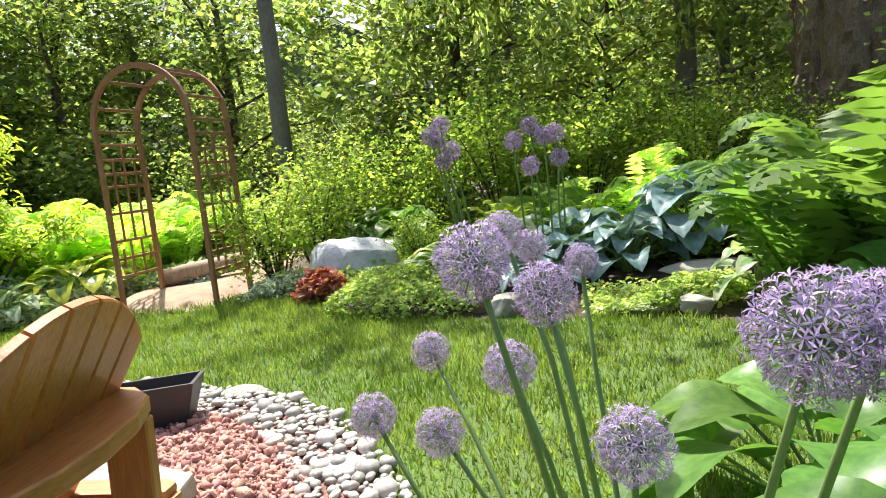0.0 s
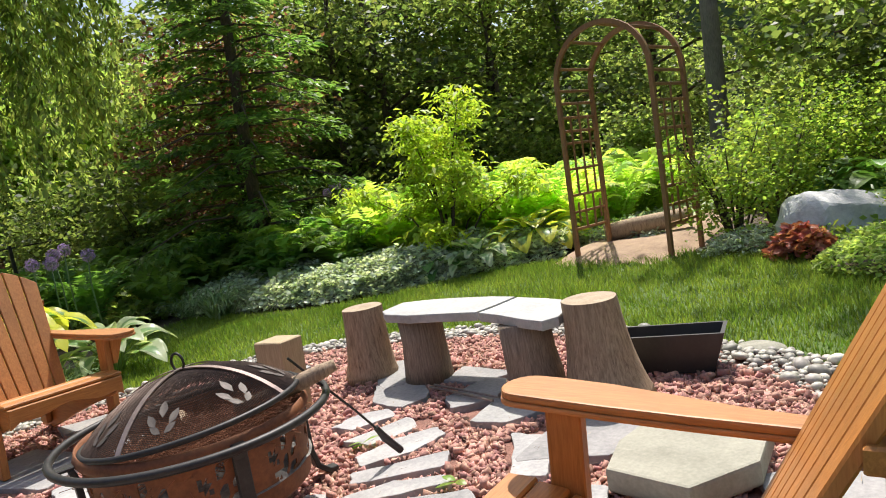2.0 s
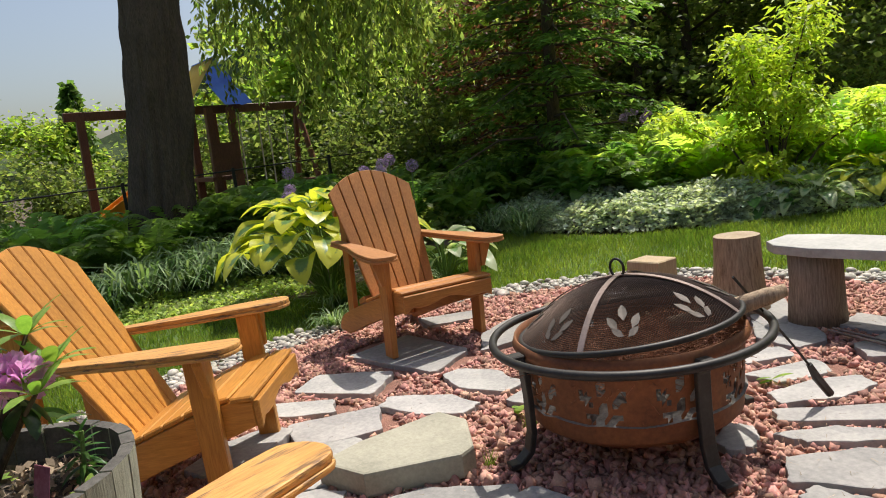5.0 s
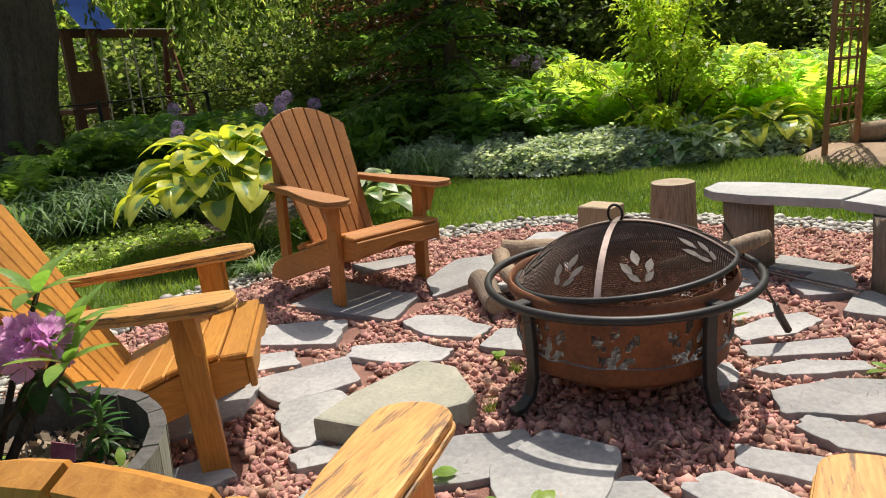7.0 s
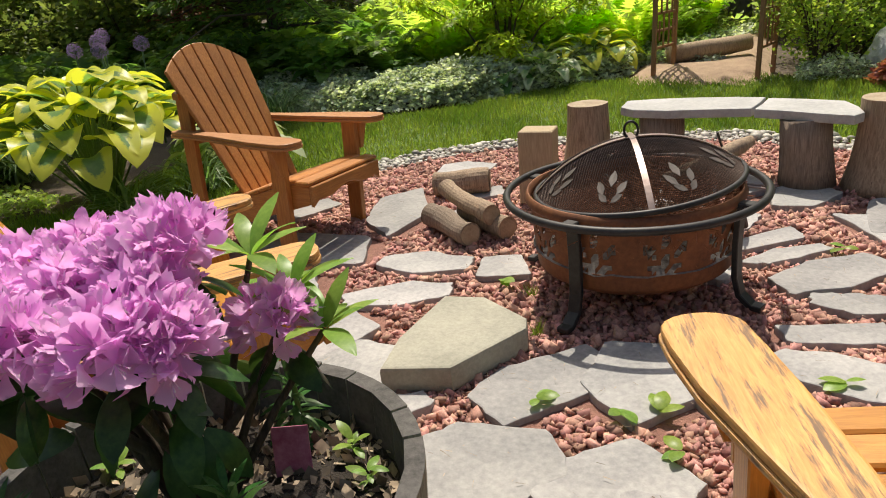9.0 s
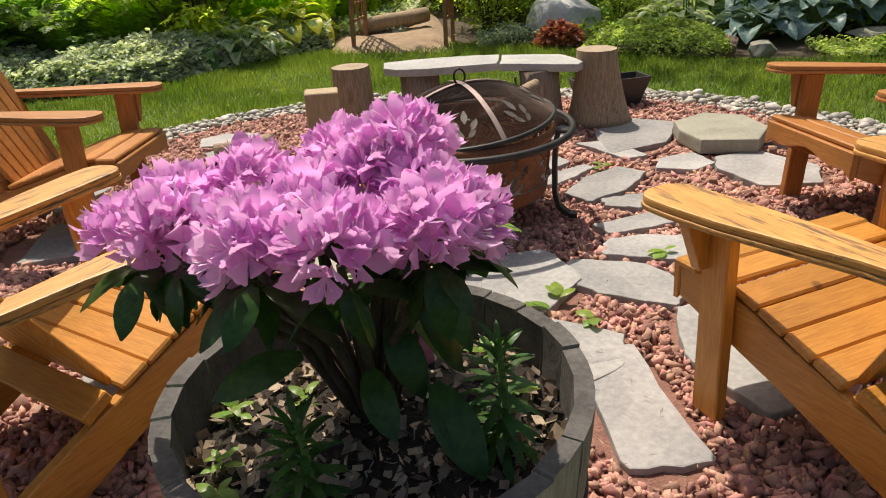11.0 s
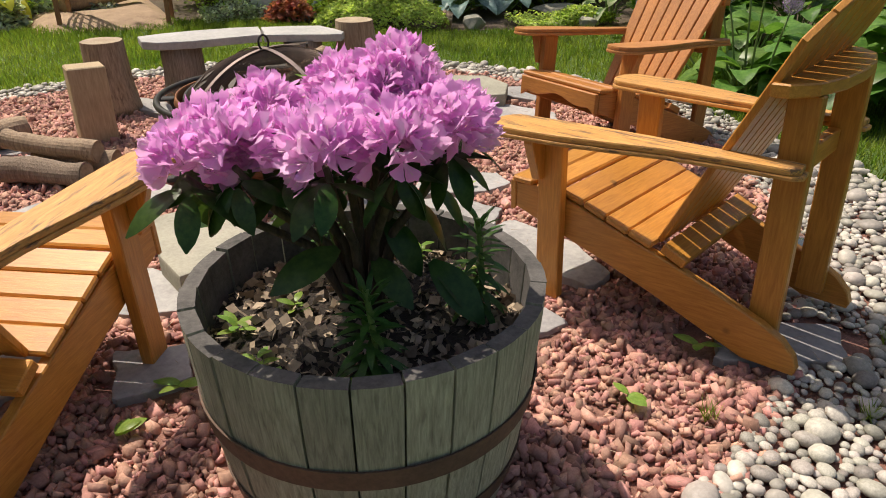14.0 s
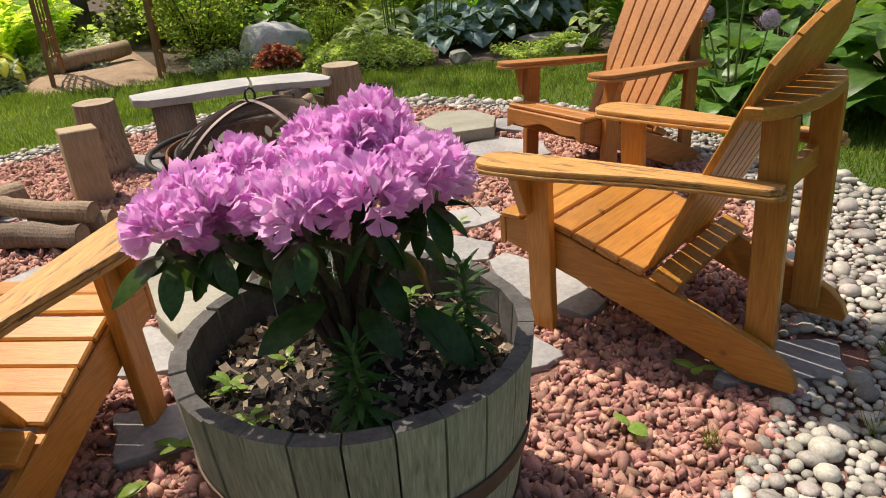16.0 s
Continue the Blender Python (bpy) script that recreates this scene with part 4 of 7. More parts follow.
tr = thing("trough", pose(-2.08, 3.86, 0.02, 0, 0, 14), "black plastic planter trough lying empty on the pebbles", "planter")
bm = bmesh.new()
lo, hi = [(-0.20, -0.075), (0.20, -0.075), (0.20, 0.075), (-0.20, 0.075)], [(-0.27, -0.11), (0.27, -0.11), (0.27, 0.11), (-0.27, 0.11)]
vl = [bm.verts.new((*p, 0.0)) for p in lo]
vh = [bm.verts.new((*p, 0.20)) for p in hi]
vi = [bm.verts.new((p[0] * 0.93, p[1] * 0.86, 0.20)) for p in hi]
vb = [bm.verts.new((p[0] * 0.93, p[1] * 0.86, 0.02)) for p in lo]
bm.faces.new(vl[::-1])
bm.faces.new(vb)
for r0, r1 in ((vl, vh), (vh, vi), (vi, vb)):
    for i in range(4):
        bm.faces.new((r0[i], r0[(i + 1) % 4], r1[(i + 1) % 4], r1[i]))
part("tub", bm, M_BLACKPLASTIC, tr)


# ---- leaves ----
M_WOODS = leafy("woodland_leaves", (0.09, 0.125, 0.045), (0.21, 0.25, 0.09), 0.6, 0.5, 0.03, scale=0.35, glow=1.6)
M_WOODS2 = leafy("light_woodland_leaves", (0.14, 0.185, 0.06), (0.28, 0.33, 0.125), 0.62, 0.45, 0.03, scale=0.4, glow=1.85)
M_SHRUB = leafy("shrub_leaves", (0.15, 0.22, 0.04), (0.30, 0.38, 0.09), 0.6, 0.4, 0.03, scale=0.8)
M_YELLOW = leafy("yellow_leaves", (0.26, 0.33, 0.03), (0.40, 0.46, 0.06), 0.5, 0.3, 0.02, scale=0.8)
M_MAPLE = leafy("maple_leaves", (0.24, 0.33, 0.035), (0.42, 0.50, 0.07), 0.5, 0.25, 0.02, scale=1.5)
# One fern leaf in two tones: sun and shade are put into the colour.
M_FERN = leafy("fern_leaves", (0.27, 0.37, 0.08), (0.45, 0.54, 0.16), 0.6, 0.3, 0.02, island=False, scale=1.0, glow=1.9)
M_FERN_SHADED = leafy("fern_leaves_shaded", (0.11, 0.21, 0.045), (0.22, 0.33, 0.085), 0.54, 0.3, 0.02, island=False, scale=1.0, glow=1.45)
M_SPRUCE = leafy("spruce_needles", (0.06, 0.115, 0.03), (0.14, 0.22, 0.06), 0.5, 0.4, 0.02, scale=1.5, glow=2.0)
M_COPPER = leafy("copper_leaves", (0.14, 0.055, 0.045), (0.30, 0.14, 0.11), 0.45, 0.4, 0.02, scale=1.2, glow=1.1)
M_SILVER = leafy("silver_leaves", (0.34, 0.42, 0.29), (0.78, 0.81, 0.72), 0.42, 0.45, 0.015, scale=4.0, glow=1.0)
M_MOUND = leafy("mound_leaves", (0.22, 0.30, 0.08), (0.46, 0.54, 0.20), 0.45, 0.35, 0.02, scale=5.0)
M_HEUCHERA = leafy("heuchera_leaves", (0.34, 0.11, 0.08), (0.58, 0.24, 0.17), 0.45, 0.3, 0.02, scale=5.0, glow=1.0)
M_HOSTA_GOLD = leafy("gold_edged_hosta", (0.11, 0.20, 0.075), (0.17, 0.28, 0.10), 0.4, 0.15, 0.01, 0.35, 5.0, False, (0.52, 0.52, 0.07))
M_HOSTA_BLUE = leafy("blue_hosta", (0.13, 0.23, 0.205), (0.27, 0.38, 0.36), 0.25, 0.2, 0.015, 0.4, 5.0, False, glow=1.0)
M_HOSTA_GREEN = leafy("green_hosta", (0.075, 0.165, 0.035), (0.14, 0.255, 0.055), 0.35, 0.3, 0.02, 0.35, 9.0, False, glow=1.3)
M_HOSTA_WHITE = leafy("pale_hosta", (0.16, 0.27, 0.12), (0.24, 0.36, 0.17), 0.35, 0.15, 0.015, 0.35, 5.0, False, (0.42, 0.47, 0.30))
M_STRAP = leafy("strap_leaves", (0.08, 0.16, 0.05), (0.30, 0.38, 0.22), 0.35, 0.35, 0.015, scale=3.0)
M_STEM = surface("green_stem", (0.09, 0.16, 0.04), (0.17, 0.27, 0.07), 8, 0.5, 40, 0.1)
M_ALLIUM = leafy("allium_florets", (0.36, 0.26, 0.49), (0.59, 0.48, 0.69), 0.45, 0.25, 0.03, scale=9.0, glow=0.9)
M_ALLIUM_FAR = leafy("allium_florets_deep", (0.38, 0.24, 0.50), (0.60, 0.42, 0.68), 0.4, 0.3, 0.03, scale=6.0, glow=0.9)
M_RHODO_LEAF = leafy("rhododendron_leaf", (0.022, 0.055, 0.016), (0.05, 0.10, 0.025), 0.15, 0.35, 0.02, 0.28, 6.0, False)
M_RHODO_YOUNG = leafy("young_rhododendron_leaf", (0.16, 0.27, 0.05), (0.24, 0.36, 0.08), 0.35, 0.2, 0.02, 0.35, 6.0, False)
M_PETAL = leafy("rhododendron_petal", (0.82, 0.42, 0.78), (0.93, 0.66, 0.90), 0.5, 0.12, 0.012, 0.55, 7.0, True, glow=0.85)
for nd in M_PETAL.node_tree.nodes:
    if nd.bl_idname == "ShaderNodeMix" and nd.blend_type == "MULTIPLY":
        nd.inputs[7].default_value = (1.05, 0.9, 1.0, 1)
for pm in (M_ALLIUM, M_ALLIUM_FAR):
    for nd in pm.node_tree.nodes:
        if nd.bl_idname == "ShaderNodeMix" and nd.blend_type == "MULTIPLY":
            nd.inputs[7].default_value = (1.0, 0.9, 1.0, 1)
M_STAMEN = surface("stamens", (0.72, 0.48, 0.62), (0.85, 0.66, 0.74), 8, 0.7, 40, 0.0)

LEAF_V = np.array([(0, 0, 0), (0.30, 0.35, 0.10), (0.25, 0.70, 0.06), (0, 1, -0.08), (-0.25, 0.70, 0.06), (-0.30, 0.35, 0.10)])
LEAF_F = np.array([(0, 1, 2, 3), (0, 3, 4, 5)])
CARD_V = np.array([(0, 0, 0), (0.36, 0.45, 0.12), (0, 1, -0.05), (-0.36, 0.45, 0.12)])
CARD_F = np.array([(0, 1, 2, 3)])


def leaf_turns(rng, n, size, up=0.8, droop=0.0):
    """Leaves that spread flat on the whole, each its own way; size: (low, high)."""
    a = rng.uniform(0, 2 * math.pi, n)
    way = np.stack([np.cos(a), np.sin(a), rng.normal(0, 0.45, n) - droop], axis=1)
    nrm = rng.normal(0, 1 - up * 0.6, (n, 3)) + (0, 0, up)
    return frames_from(way, nrm) * rng.uniform(*size, n)[:, None, None]


def leaf_mesh(name, rng, pts, size, material, up=0.8, droop=0.0, fine=False):
    v, f = scatter(LEAF_V if fine else CARD_V, LEAF_F if fine else CARD_F, leaf_turns(rng, len(pts), size, up, droop), pts)
    return quick_mesh(name, v, f, material)


def clumps(rng, centres, n, sigma, flat=0.5):
    idx = rng.integers(0, len(centres), n)
    return centres[idx] + rng.normal(size=(n, 3)) * np.array((sigma, sigma, sigma * flat))


# ---- trees ----
def broadleaf(label, h, base, radius, leaves, size, trunk_r, seed, material, bark, lean=0.0, low=0.0):
    """Tapered trunk with limbs, and a crown of leaves in uneven clumps along them."""
    rng = np.random.default_rng(seed)
    t = thing("tree", pose(0, 0, 0), label, "tree", "trees of the wood")
    bm = bmesh.new()
    spine = [Vector((lean * (k ** 1.3) + 0.12 * math.sin(3 * k + seed) * k, 0.10 * math.cos(4 * k + seed) * k, h * 0.93 * k - 0.05)) for k in [i / 9 for i in range(10)]]
    tube(bm, spine, [trunk_r * (1.25 if i == 0 else 1 - 0.088 * i) for i in range(10)], 10)
    centres = []
    for k in range(15):
        f = rng.uniform(base / h, 0.92)
        p = spine[int(f * 9)].lerp(spine[min(9, int(f * 9) + 1)], f * 9 % 1)
        a = k * 2.4 + rng.uniform(-0.4, 0.4)
        reach = radius * rng.uniform(0.55, 1.0) * (1 - 0.45 * max(0, (f - 0.5) * 2) ** 2)
        rise = rng.uniform(0.05, 0.55) * reach
        tip = p + Vector((math.cos(a) * reach, math.sin(a) * reach, rise))
        mid = p.lerp(tip, 0.5) + Vector((0, 0, 0.12 * reach))
        tube(bm, [p, mid, tip], [trunk_r * 0.36 * (1.05 - f), trunk_r * 0.2, 0.012], 6)
        for _ in range(5):
            s = rng.uniform(0.35, 1.05)
            q = p.lerp(mid, s * 2) if s < 0.5 else mid.lerp(tip, s * 2 - 1)
            centres.append(np.array(q) + rng.normal(size=3) * (0.3, 0.3, 0.2) * radius * 0.45)
    part("trunk", bm, bark, t, smooth=True)
    pts = clumps(rng, np.array(centres), leaves, radius * 0.17, 0.5)
    if low:
        pts[:, 2] = np.maximum(pts[:, 2], low)
    ob = new("crown", leaf_mesh("crown", rng, pts, size, material, 0.7))
    ob.parent = t
    return t


def place_tree(proto, x, y, turn, scale, first):
    m = pose(x, y, ground_height(x, y) - 0.05, 0, 0, turn) @ Matrix.Scale(scale, 4)
    if first:
        proto.matrix_basis = m
        UPRIGHT.add(proto)
        return proto
    c = copy_thing(proto, m)
    c.matrix_basis = m
    UPRIGHT.add(c)
    return c


def woods():
    rng = np.random.default_rng(21)
    protos = [
        broadleaf("slim woodland tree in full summer leaf", 7.2, 1.6, 2.1, 4600, (0.10, 0.19), 0.12, 1, M_WOODS, M_BARKGREY, 0.5),
        broadleaf("leafy woodland tree with a crooked dark trunk", 6.8, 1.3, 2.2, 4600, (0.10, 0.18), 0.14, 2, M_WOODS, M_BARK, -0.6),
        broadleaf("light green woodland tree with low branches", 5.8, 0.8, 2.0, 4800, (0.09, 0.17), 0.09, 3, M_WOODS2, M_BARK, 0.3),
        broadleaf("young maple with pale leaves in the wood", 4.0, 0.5, 1.5, 5500, (0.08, 0.15), 0.05, 4, M_WOODS2, M_BARKGREY, 0.2),
    ]
    # High crown stays out of view, added to cast dapples on lawn and bed.
    protos.append(broadleaf("tall grey-trunked tree, its high crown added unseen to shade the lawn", 12.5, 9.0, 2.0, 520, (0.12, 0.22), 0.16, 6, M_WOODS, M_BARKGREY, 0.2))
    seen = [False] * 5
    # The tall tree at x 1.9 is added to shade the east bed.
    spots = [(-4.28, 11.45, 4, 1.0), (1.9, 11.6, 4, 1.05), (-8.9, 15.6, 0, 1.0), (-6.4, 14.2, 1, 1.0), (-9.6, 13.6, 2, 1.0), (-1.6, 12.4, 1, 0.95), (0.8, 11.8, 2, 0.95), (5.4, 12.0, 0, 1.0), (-11.6, 10.6, 1, 1.0),
             (-2.8, 13.0, 3, 1.2), (2.6, 12.6, 0, 1.0), (-13.2, 8.4, 3, 1.1), (-15.5, 9.8, 0, 1.0), (-22.0, 12.2, 2, 1.2), (-11.8, 12.3, 1, 1.1), (-14.2, 12.6, 0, 1.1), (-10.7, 14.6, 1, 1.15), (-13.0, 14.8, 0, 1.2), (7.2, 9.5, 2, 1.0), (8.5, 6.0, 3, 1.3), (9.5, 2.5, 2, 1.0), (7.0, 4.0, 3, 1.0)]
    for i in range(46):
        az = radians(rng.uniform(28, 160))
        d = rng.uniform(15.5, 32)
        spots.append((-2.8 + d * math.cos(az), 1.5 + d * math.sin(az), int(rng.integers(0, 4)), rng.uniform(0.85, 1.25)))
    for i in range(16):
        az = radians(rng.uniform(200, 380))
        d = rng.uniform(13, 22)
        spots.append((-2.8 + d * math.cos(az), 0.5 + d * math.sin(az), int(rng.integers(0, 4)), rng.uniform(0.8, 1.0)))
    for x, y, k, s in spots:
        place_tree(protos[k], x, y, rng.uniform(0, 360), s, not seen[k])
        seen[k] = True


def shrub(label, name, h, r, leaves, size, material, seed, group=""):
    rng = np.random.default_rng(seed)
    t = thing(name, pose(0, 0, 0), label, "shrub", group)
    bm = bmesh.new()
    centres = []
    for k in range(16):
        a, f = rng.uniform(0, 2 * math.pi), rng.uniform(0.35, 1.0)
        reach = r * rng.uniform(0.3, 0.95)
        top = Vector((math.cos(a) * reach, math.sin(a) * reach, h * f))
        mid = Vector((top.x * 0.45, top.y * 0.45, h * f * 0.6))
        tube(bm, [(top.x * 0.08, top.y * 0.08, -0.03), mid, top], [0.014, 0.010, 0.004], 5)
        for s in (0.4, 0.65, 0.85, 1.0):
            centres.append(np.array(mid.lerp(top, max(0, s * 1.6 - 0.6))) + rng.normal(size=3) * 0.08)
    part("stem_tuft", bm, M_BARK, t)
    pts = clumps(rng, np.array(centres), leaves, r * 0.20, 0.7)
    pts[:, 2] = np.abs(pts[:, 2])
    ob = new("foliage", leaf_mesh("foliage", rng, pts, size, material, 0.6))
    ob.parent = t
    return t


def set_copies(proto, spots):
    """Stand the first spot's plant, then copies: x, y, turn, scale."""
    for i, (x, y, turn, s) in enumerate(spots):
        m = pose(x, y, ground_height(x, y) - 0.02, 0, 0, turn) @ Matrix.Scale(s, 4)
        c = proto if i == 0 else copy_thing(proto, m)
        c.matrix_basis = m


def understorey():
    rng = np.random.default_rng(31)
    a = shrub("dense green understorey shrub at the wood's edge", "shrub", 2.0, 1.2, 5200, (0.07, 0.13), M_WOODS2, 1, "woodland shrubs")
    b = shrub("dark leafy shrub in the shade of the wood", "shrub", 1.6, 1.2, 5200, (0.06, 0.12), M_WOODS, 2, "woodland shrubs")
    c = shrub("bright yellow-green flowering shrub behind the hostas", "shrub", 1.9, 1.0, 5200, (0.045, 0.085), M_SHRUB, 3, "garden shrubs")
    sa, sb = [], []
    for i in range(26):
        az = radians(rng.uniform(30, 158))
        d = rng.uniform(12.2, 18)
        (sa if i % 2 else sb).append((-2.8 + d * math.cos(az), 1.5 + d * math.sin(az), rng.uniform(0, 360), rng.uniform(0.8, 1.3)))
    sb += [(-10.2, 8.6, 30, 0.9), (-12.5, 6.6, 80, 1.2), (-13.6, 5.6, 10, 1.0), (-17.5, -5, 0, 1.4), (-18, -2, 50, 1.3), (-18, 0.6, 90, 1.2), (-17.5, 3, 140, 1.4), (-15.8, 7.2, 200, 1.5), (-18.5, 5.5, 100, 1.5)]
    sa += [(-5.6, 11.6, 90, 0.8), (3.9, 7.2, 40, 0.9), (4.6, 4.8, 80, 1.0), (3.8, 2.6, 10, 0.9)]
    set_copies(a, sa)
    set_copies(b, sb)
    set_copies(c, [(-0.7, 9.3, 0, 1.0), (0.3, 9.7, 70, 0.9), (-1.7, 9.8, 140, 0.85), (1.6, 9.6, 200, 0.85), (2.8, 8.9, 260, 0.7), (-3.0, 10.6, 90, 0.75)])
    d = shrub("airy rose bush in leaf beside the arbor", "shrub", 1.1, 0.5, 2600, (0.03, 0.06), M_SHRUB, 5)
    set_copies(d, [(-2.85, 7.35, 0, 1.0), (-2.6, 7.9, 100, 1.0), (-2.75, 8.6, 200, 1.35), (-1.35, 7.3, 30, 0.6)])


def big_trunk(x, y, r, h, label, seed, bark, shag=0.0, lean=(0, 0)):
    t = thing("tree", pose(x, y, -0.1), label, "tree")
    UPRIGHT.add(t)
    bm = bmesh.new()
    sides, rows = 72, 60
    rings = []
    for j in range(rows + 1):
        k = j / rows
        z = h * k
        rr = r * (1 + 0.55 * math.exp(-z / 0.35)) * (1 - 0.25 * k)
        ring = []
        for i in range(sides):
            a = 2 * math.pi * i / sides
            ridge = (noise.noise((math.cos(a) * 6, math.sin(a) * 6, z * 0.9 + seed)) * 0.075 + noise.noise((math.cos(a) * 14, math.sin(a) * 14, z * 2.2 + seed)) * 0.05) * r / 0.5
            burl = 0.34 * r * max(0, noise.noise((math.cos(a) * 1.2, math.sin(a) * 1.2, z * 0.8 + seed))) + shag * noise.noise((math.cos(a) * 14, math.sin(a) * 14, z * 6))
            q = rr + ridge + burl
            ring.append(bm.verts.new((q * math.cos(a) + lean[0] * k, q * math.sin(a) + lean[1] * k, z)))
        rings.append(ring)
    for q0, q1 in zip(rings, rings[1:]):
        for i in range(sides):
            bm.faces.new((q0[i], q0[(i + 1) % sides], q1[(i + 1) % sides], q1[i]))
    part("trunk", bm, bark, t, smooth=not shag)
    return t


def strands(t, rng, tops, length, leaf, material, name="weeping_foliage"):
    """Weeping shoots: thin leaves along lines that hang from points."""
    way_pts = []
    for p in tops:
        ln = length * rng.uniform(0.5, 1.0)
        sway = rng.normal(0, 0.25, 2)
        n = int(ln * 42)
        s = rng.uniform(0, 1, n)
        way_pts.append(np.stack([p[0] + sway[0] * s + rng.normal(0, 0.05, n), p[1] + sway[1] * s + rng.normal(0, 0.05, n), p[2] - ln * s], axis=1))
    pts = np.concatenate(way_pts)
    n = len(pts)
    way = np.stack([rng.normal(0, 0.5, n), rng.normal(0, 0.5, n), np.full(n, -1.0)], axis=1)
    t3 = frames_from(way, rng.normal(size=(n, 3))) * (rng.uniform(*leaf, n)[:, None] * np.array((0.5, 1, 1)))[:, None, :]
    v, f = scatter(CARD_V, CARD_F, t3, pts)
    ob = new(name, quick_mesh(name, v, f, material))
    ob.parent = t
    return ob


def willows():
    rng = np.random.default_rng(41)
    t = big_trunk(-11.53, 1.39, 0.40, 7.5, "massive old willow trunk with knotted dark bark", 2.0, M_BARK, lean=(0.2, 0.55))
    strands(t, rng, np.stack([rng.uniform(-3.5, 0.6, 130), rng.uniform(1.4, 5.2, 130), rng.uniform(5.2, 6.8, 130)], axis=1), 3.6, (0.10, 0.2), M_WOODS2)
    bm = bmesh.new()
    for q in ((-2.0, 3.0), (0.5, 3.5), (-3.0, -1.5), (1.5, -1.0)):
        tube(bm, [(0, 0, 5.0), (q[0] * 0.5, q[1] * 0.5, 6.6), (q[0], q[1], 7.2)], [0.28, 0.16, 0.06], 8)
    part("limbs", bm, M_BARK, t, smooth=True)
    # Unseen crown, spread wide so that its shadow reaches the daylily bed.
    pts = clumps(rng, np.stack([rng.uniform(-3.5, 2.2, 90), rng.uniform(-3.0, 6.5, 90), rng.uniform(6.2, 8.8, 90)], axis=1), 8500, 0.5, 0.6)
    ob = new("crown", leaf_mesh("crown", rng, pts, (0.1, 0.2), M_WOODS2, 0.5, 0.6))
    ob.parent = t
    t2 = big_trunk(3.45, 9.8, 0.62, 7.0, "huge shaggy brown trunk at the edge of the bed", 5.0, M_BARKSHAG, 0.11)
    strands(t2, rng, np.stack([rng.uniform(-5.0, -0.8, 120), rng.uniform(-2.5, 1.8, 120), rng.uniform(3.9, 5.2, 120)], axis=1), 2.2, (0.09, 0.18), M_WOODS2)
    bm = bmesh.new()
    for q in ((-3.5, -1.0), (-2.0, 1.5), (2.0, 0.5)):
        tube(bm, [(0, 0, 4.2), (q[0] * 0.5, q[1] * 0.5, 5.3), (q[0], q[1], 5.4)], [0.25, 0.14, 0.05], 8)
    part("limbs", bm, M_BARK, t2, smooth=True)
    pts = clumps(rng, np.stack([rng.uniform(-4.5, 3.0, 50), rng.uniform(-2.5, 3.0, 50), rng.uniform(5.0, 7.5, 50)], axis=1), 4500, 0.5, 0.6)
    ob = new("crown", leaf_mesh("crown", rng, pts, (0.1, 0.2), M_WOODS, 0.5, 0.6))
    ob.parent = t2


M_BARKSHAG = wood("shaggy_bark", (0.11, 0.072, 0.048), (0.36, 0.255, 0.18), (6, 6, 2.5), rough=0.95, relief=1.0, knots=False)


def spruce():
    rng = np.random.default_rng(51)
    t = thing("spruce", pose(-9.6, 6.8, 0), "open dark spruce with drooping layered boughs", "tree")
    UPRIGHT.add(t)
    bm = bmesh.new()
    tube(bm, [(0, 0, -0.1), (0.02, 0, 2.5), (0, 0.05, 5.0), (0, 0, 8.0)], [0.11, 0.09, 0.06, 0.015], 10)
    pts, ways = [], []
    for k in range(74):
        z = 0.9 + 6.9 * (k / 74)
        a = k * 2.4 + rng.uniform(-0.3, 0.3)
        ln = (2.1 * (1 - z / 8.6) + 0.25) * rng.uniform(0.75, 1.1)
        d = Vector((math.cos(a), math.sin(a), 0))
        p0 = Vector((0, 0, z))
        mid, tip = p0 + d * ln * 0.5 + Vector((0, 0, 0.02)), p0 + d * ln + Vector((0, 0, -0.18 * ln))
        tube(bm, [p0, mid, tip], [0.022, 0.014, 0.004], 5)
        n = int(190 * ln / 1.5)
        s = rng.uniform(0.12, 1.0, n)
        q = np.array(p0)[None] * (1 - s)[:, None] + np.array(tip)[None] * s[:, None]
        side = np.cross(np.array(d), (0, 0, 1.0))
        w = rng.uniform(-1, 1, n) * 0.42 * (1 - 0.6 * s)
        q = q + side[None] * w[:, None] + rng.normal(0, 0.035, (n, 3))
        q[:, 2] -= 0.2 * np.abs(w)
        pts.append(q)
        ways.append(np.array(d)[None] * 0.8 + side[None] * np.sign(w)[:, None] + rng.normal(0, 0.25, (n, 3)) - (0, 0, 0.25))
    part("trunk", bm, M_BARK, t, smooth=True)
    pts, ways = np.concatenate(pts), np.concatenate(ways)
    n = len(pts)
    t3 = frames_from(ways, rng.normal(0, 0.3, (n, 3)) + (0, 0, 1)) * (rng.uniform(0.10, 0.2, n)[:, None] * np.array((0.5, 1, 1)))[:, None, :]
    v, f = scatter(CARD_V, CARD_F, t3, pts)
    ob = new("needles", quick_mesh("needles", v, f, M_SPRUCE))
    ob.parent = t
    c = broadleaf("small copper-leaved tree beside the spruce", 4.6, 0.8, 1.6, 5200, (0.06, 0.12), 0.06, 9, M_COPPER, M_BARK)
    place_tree(c, -11.0, 7.6, 40, 1.0, True)


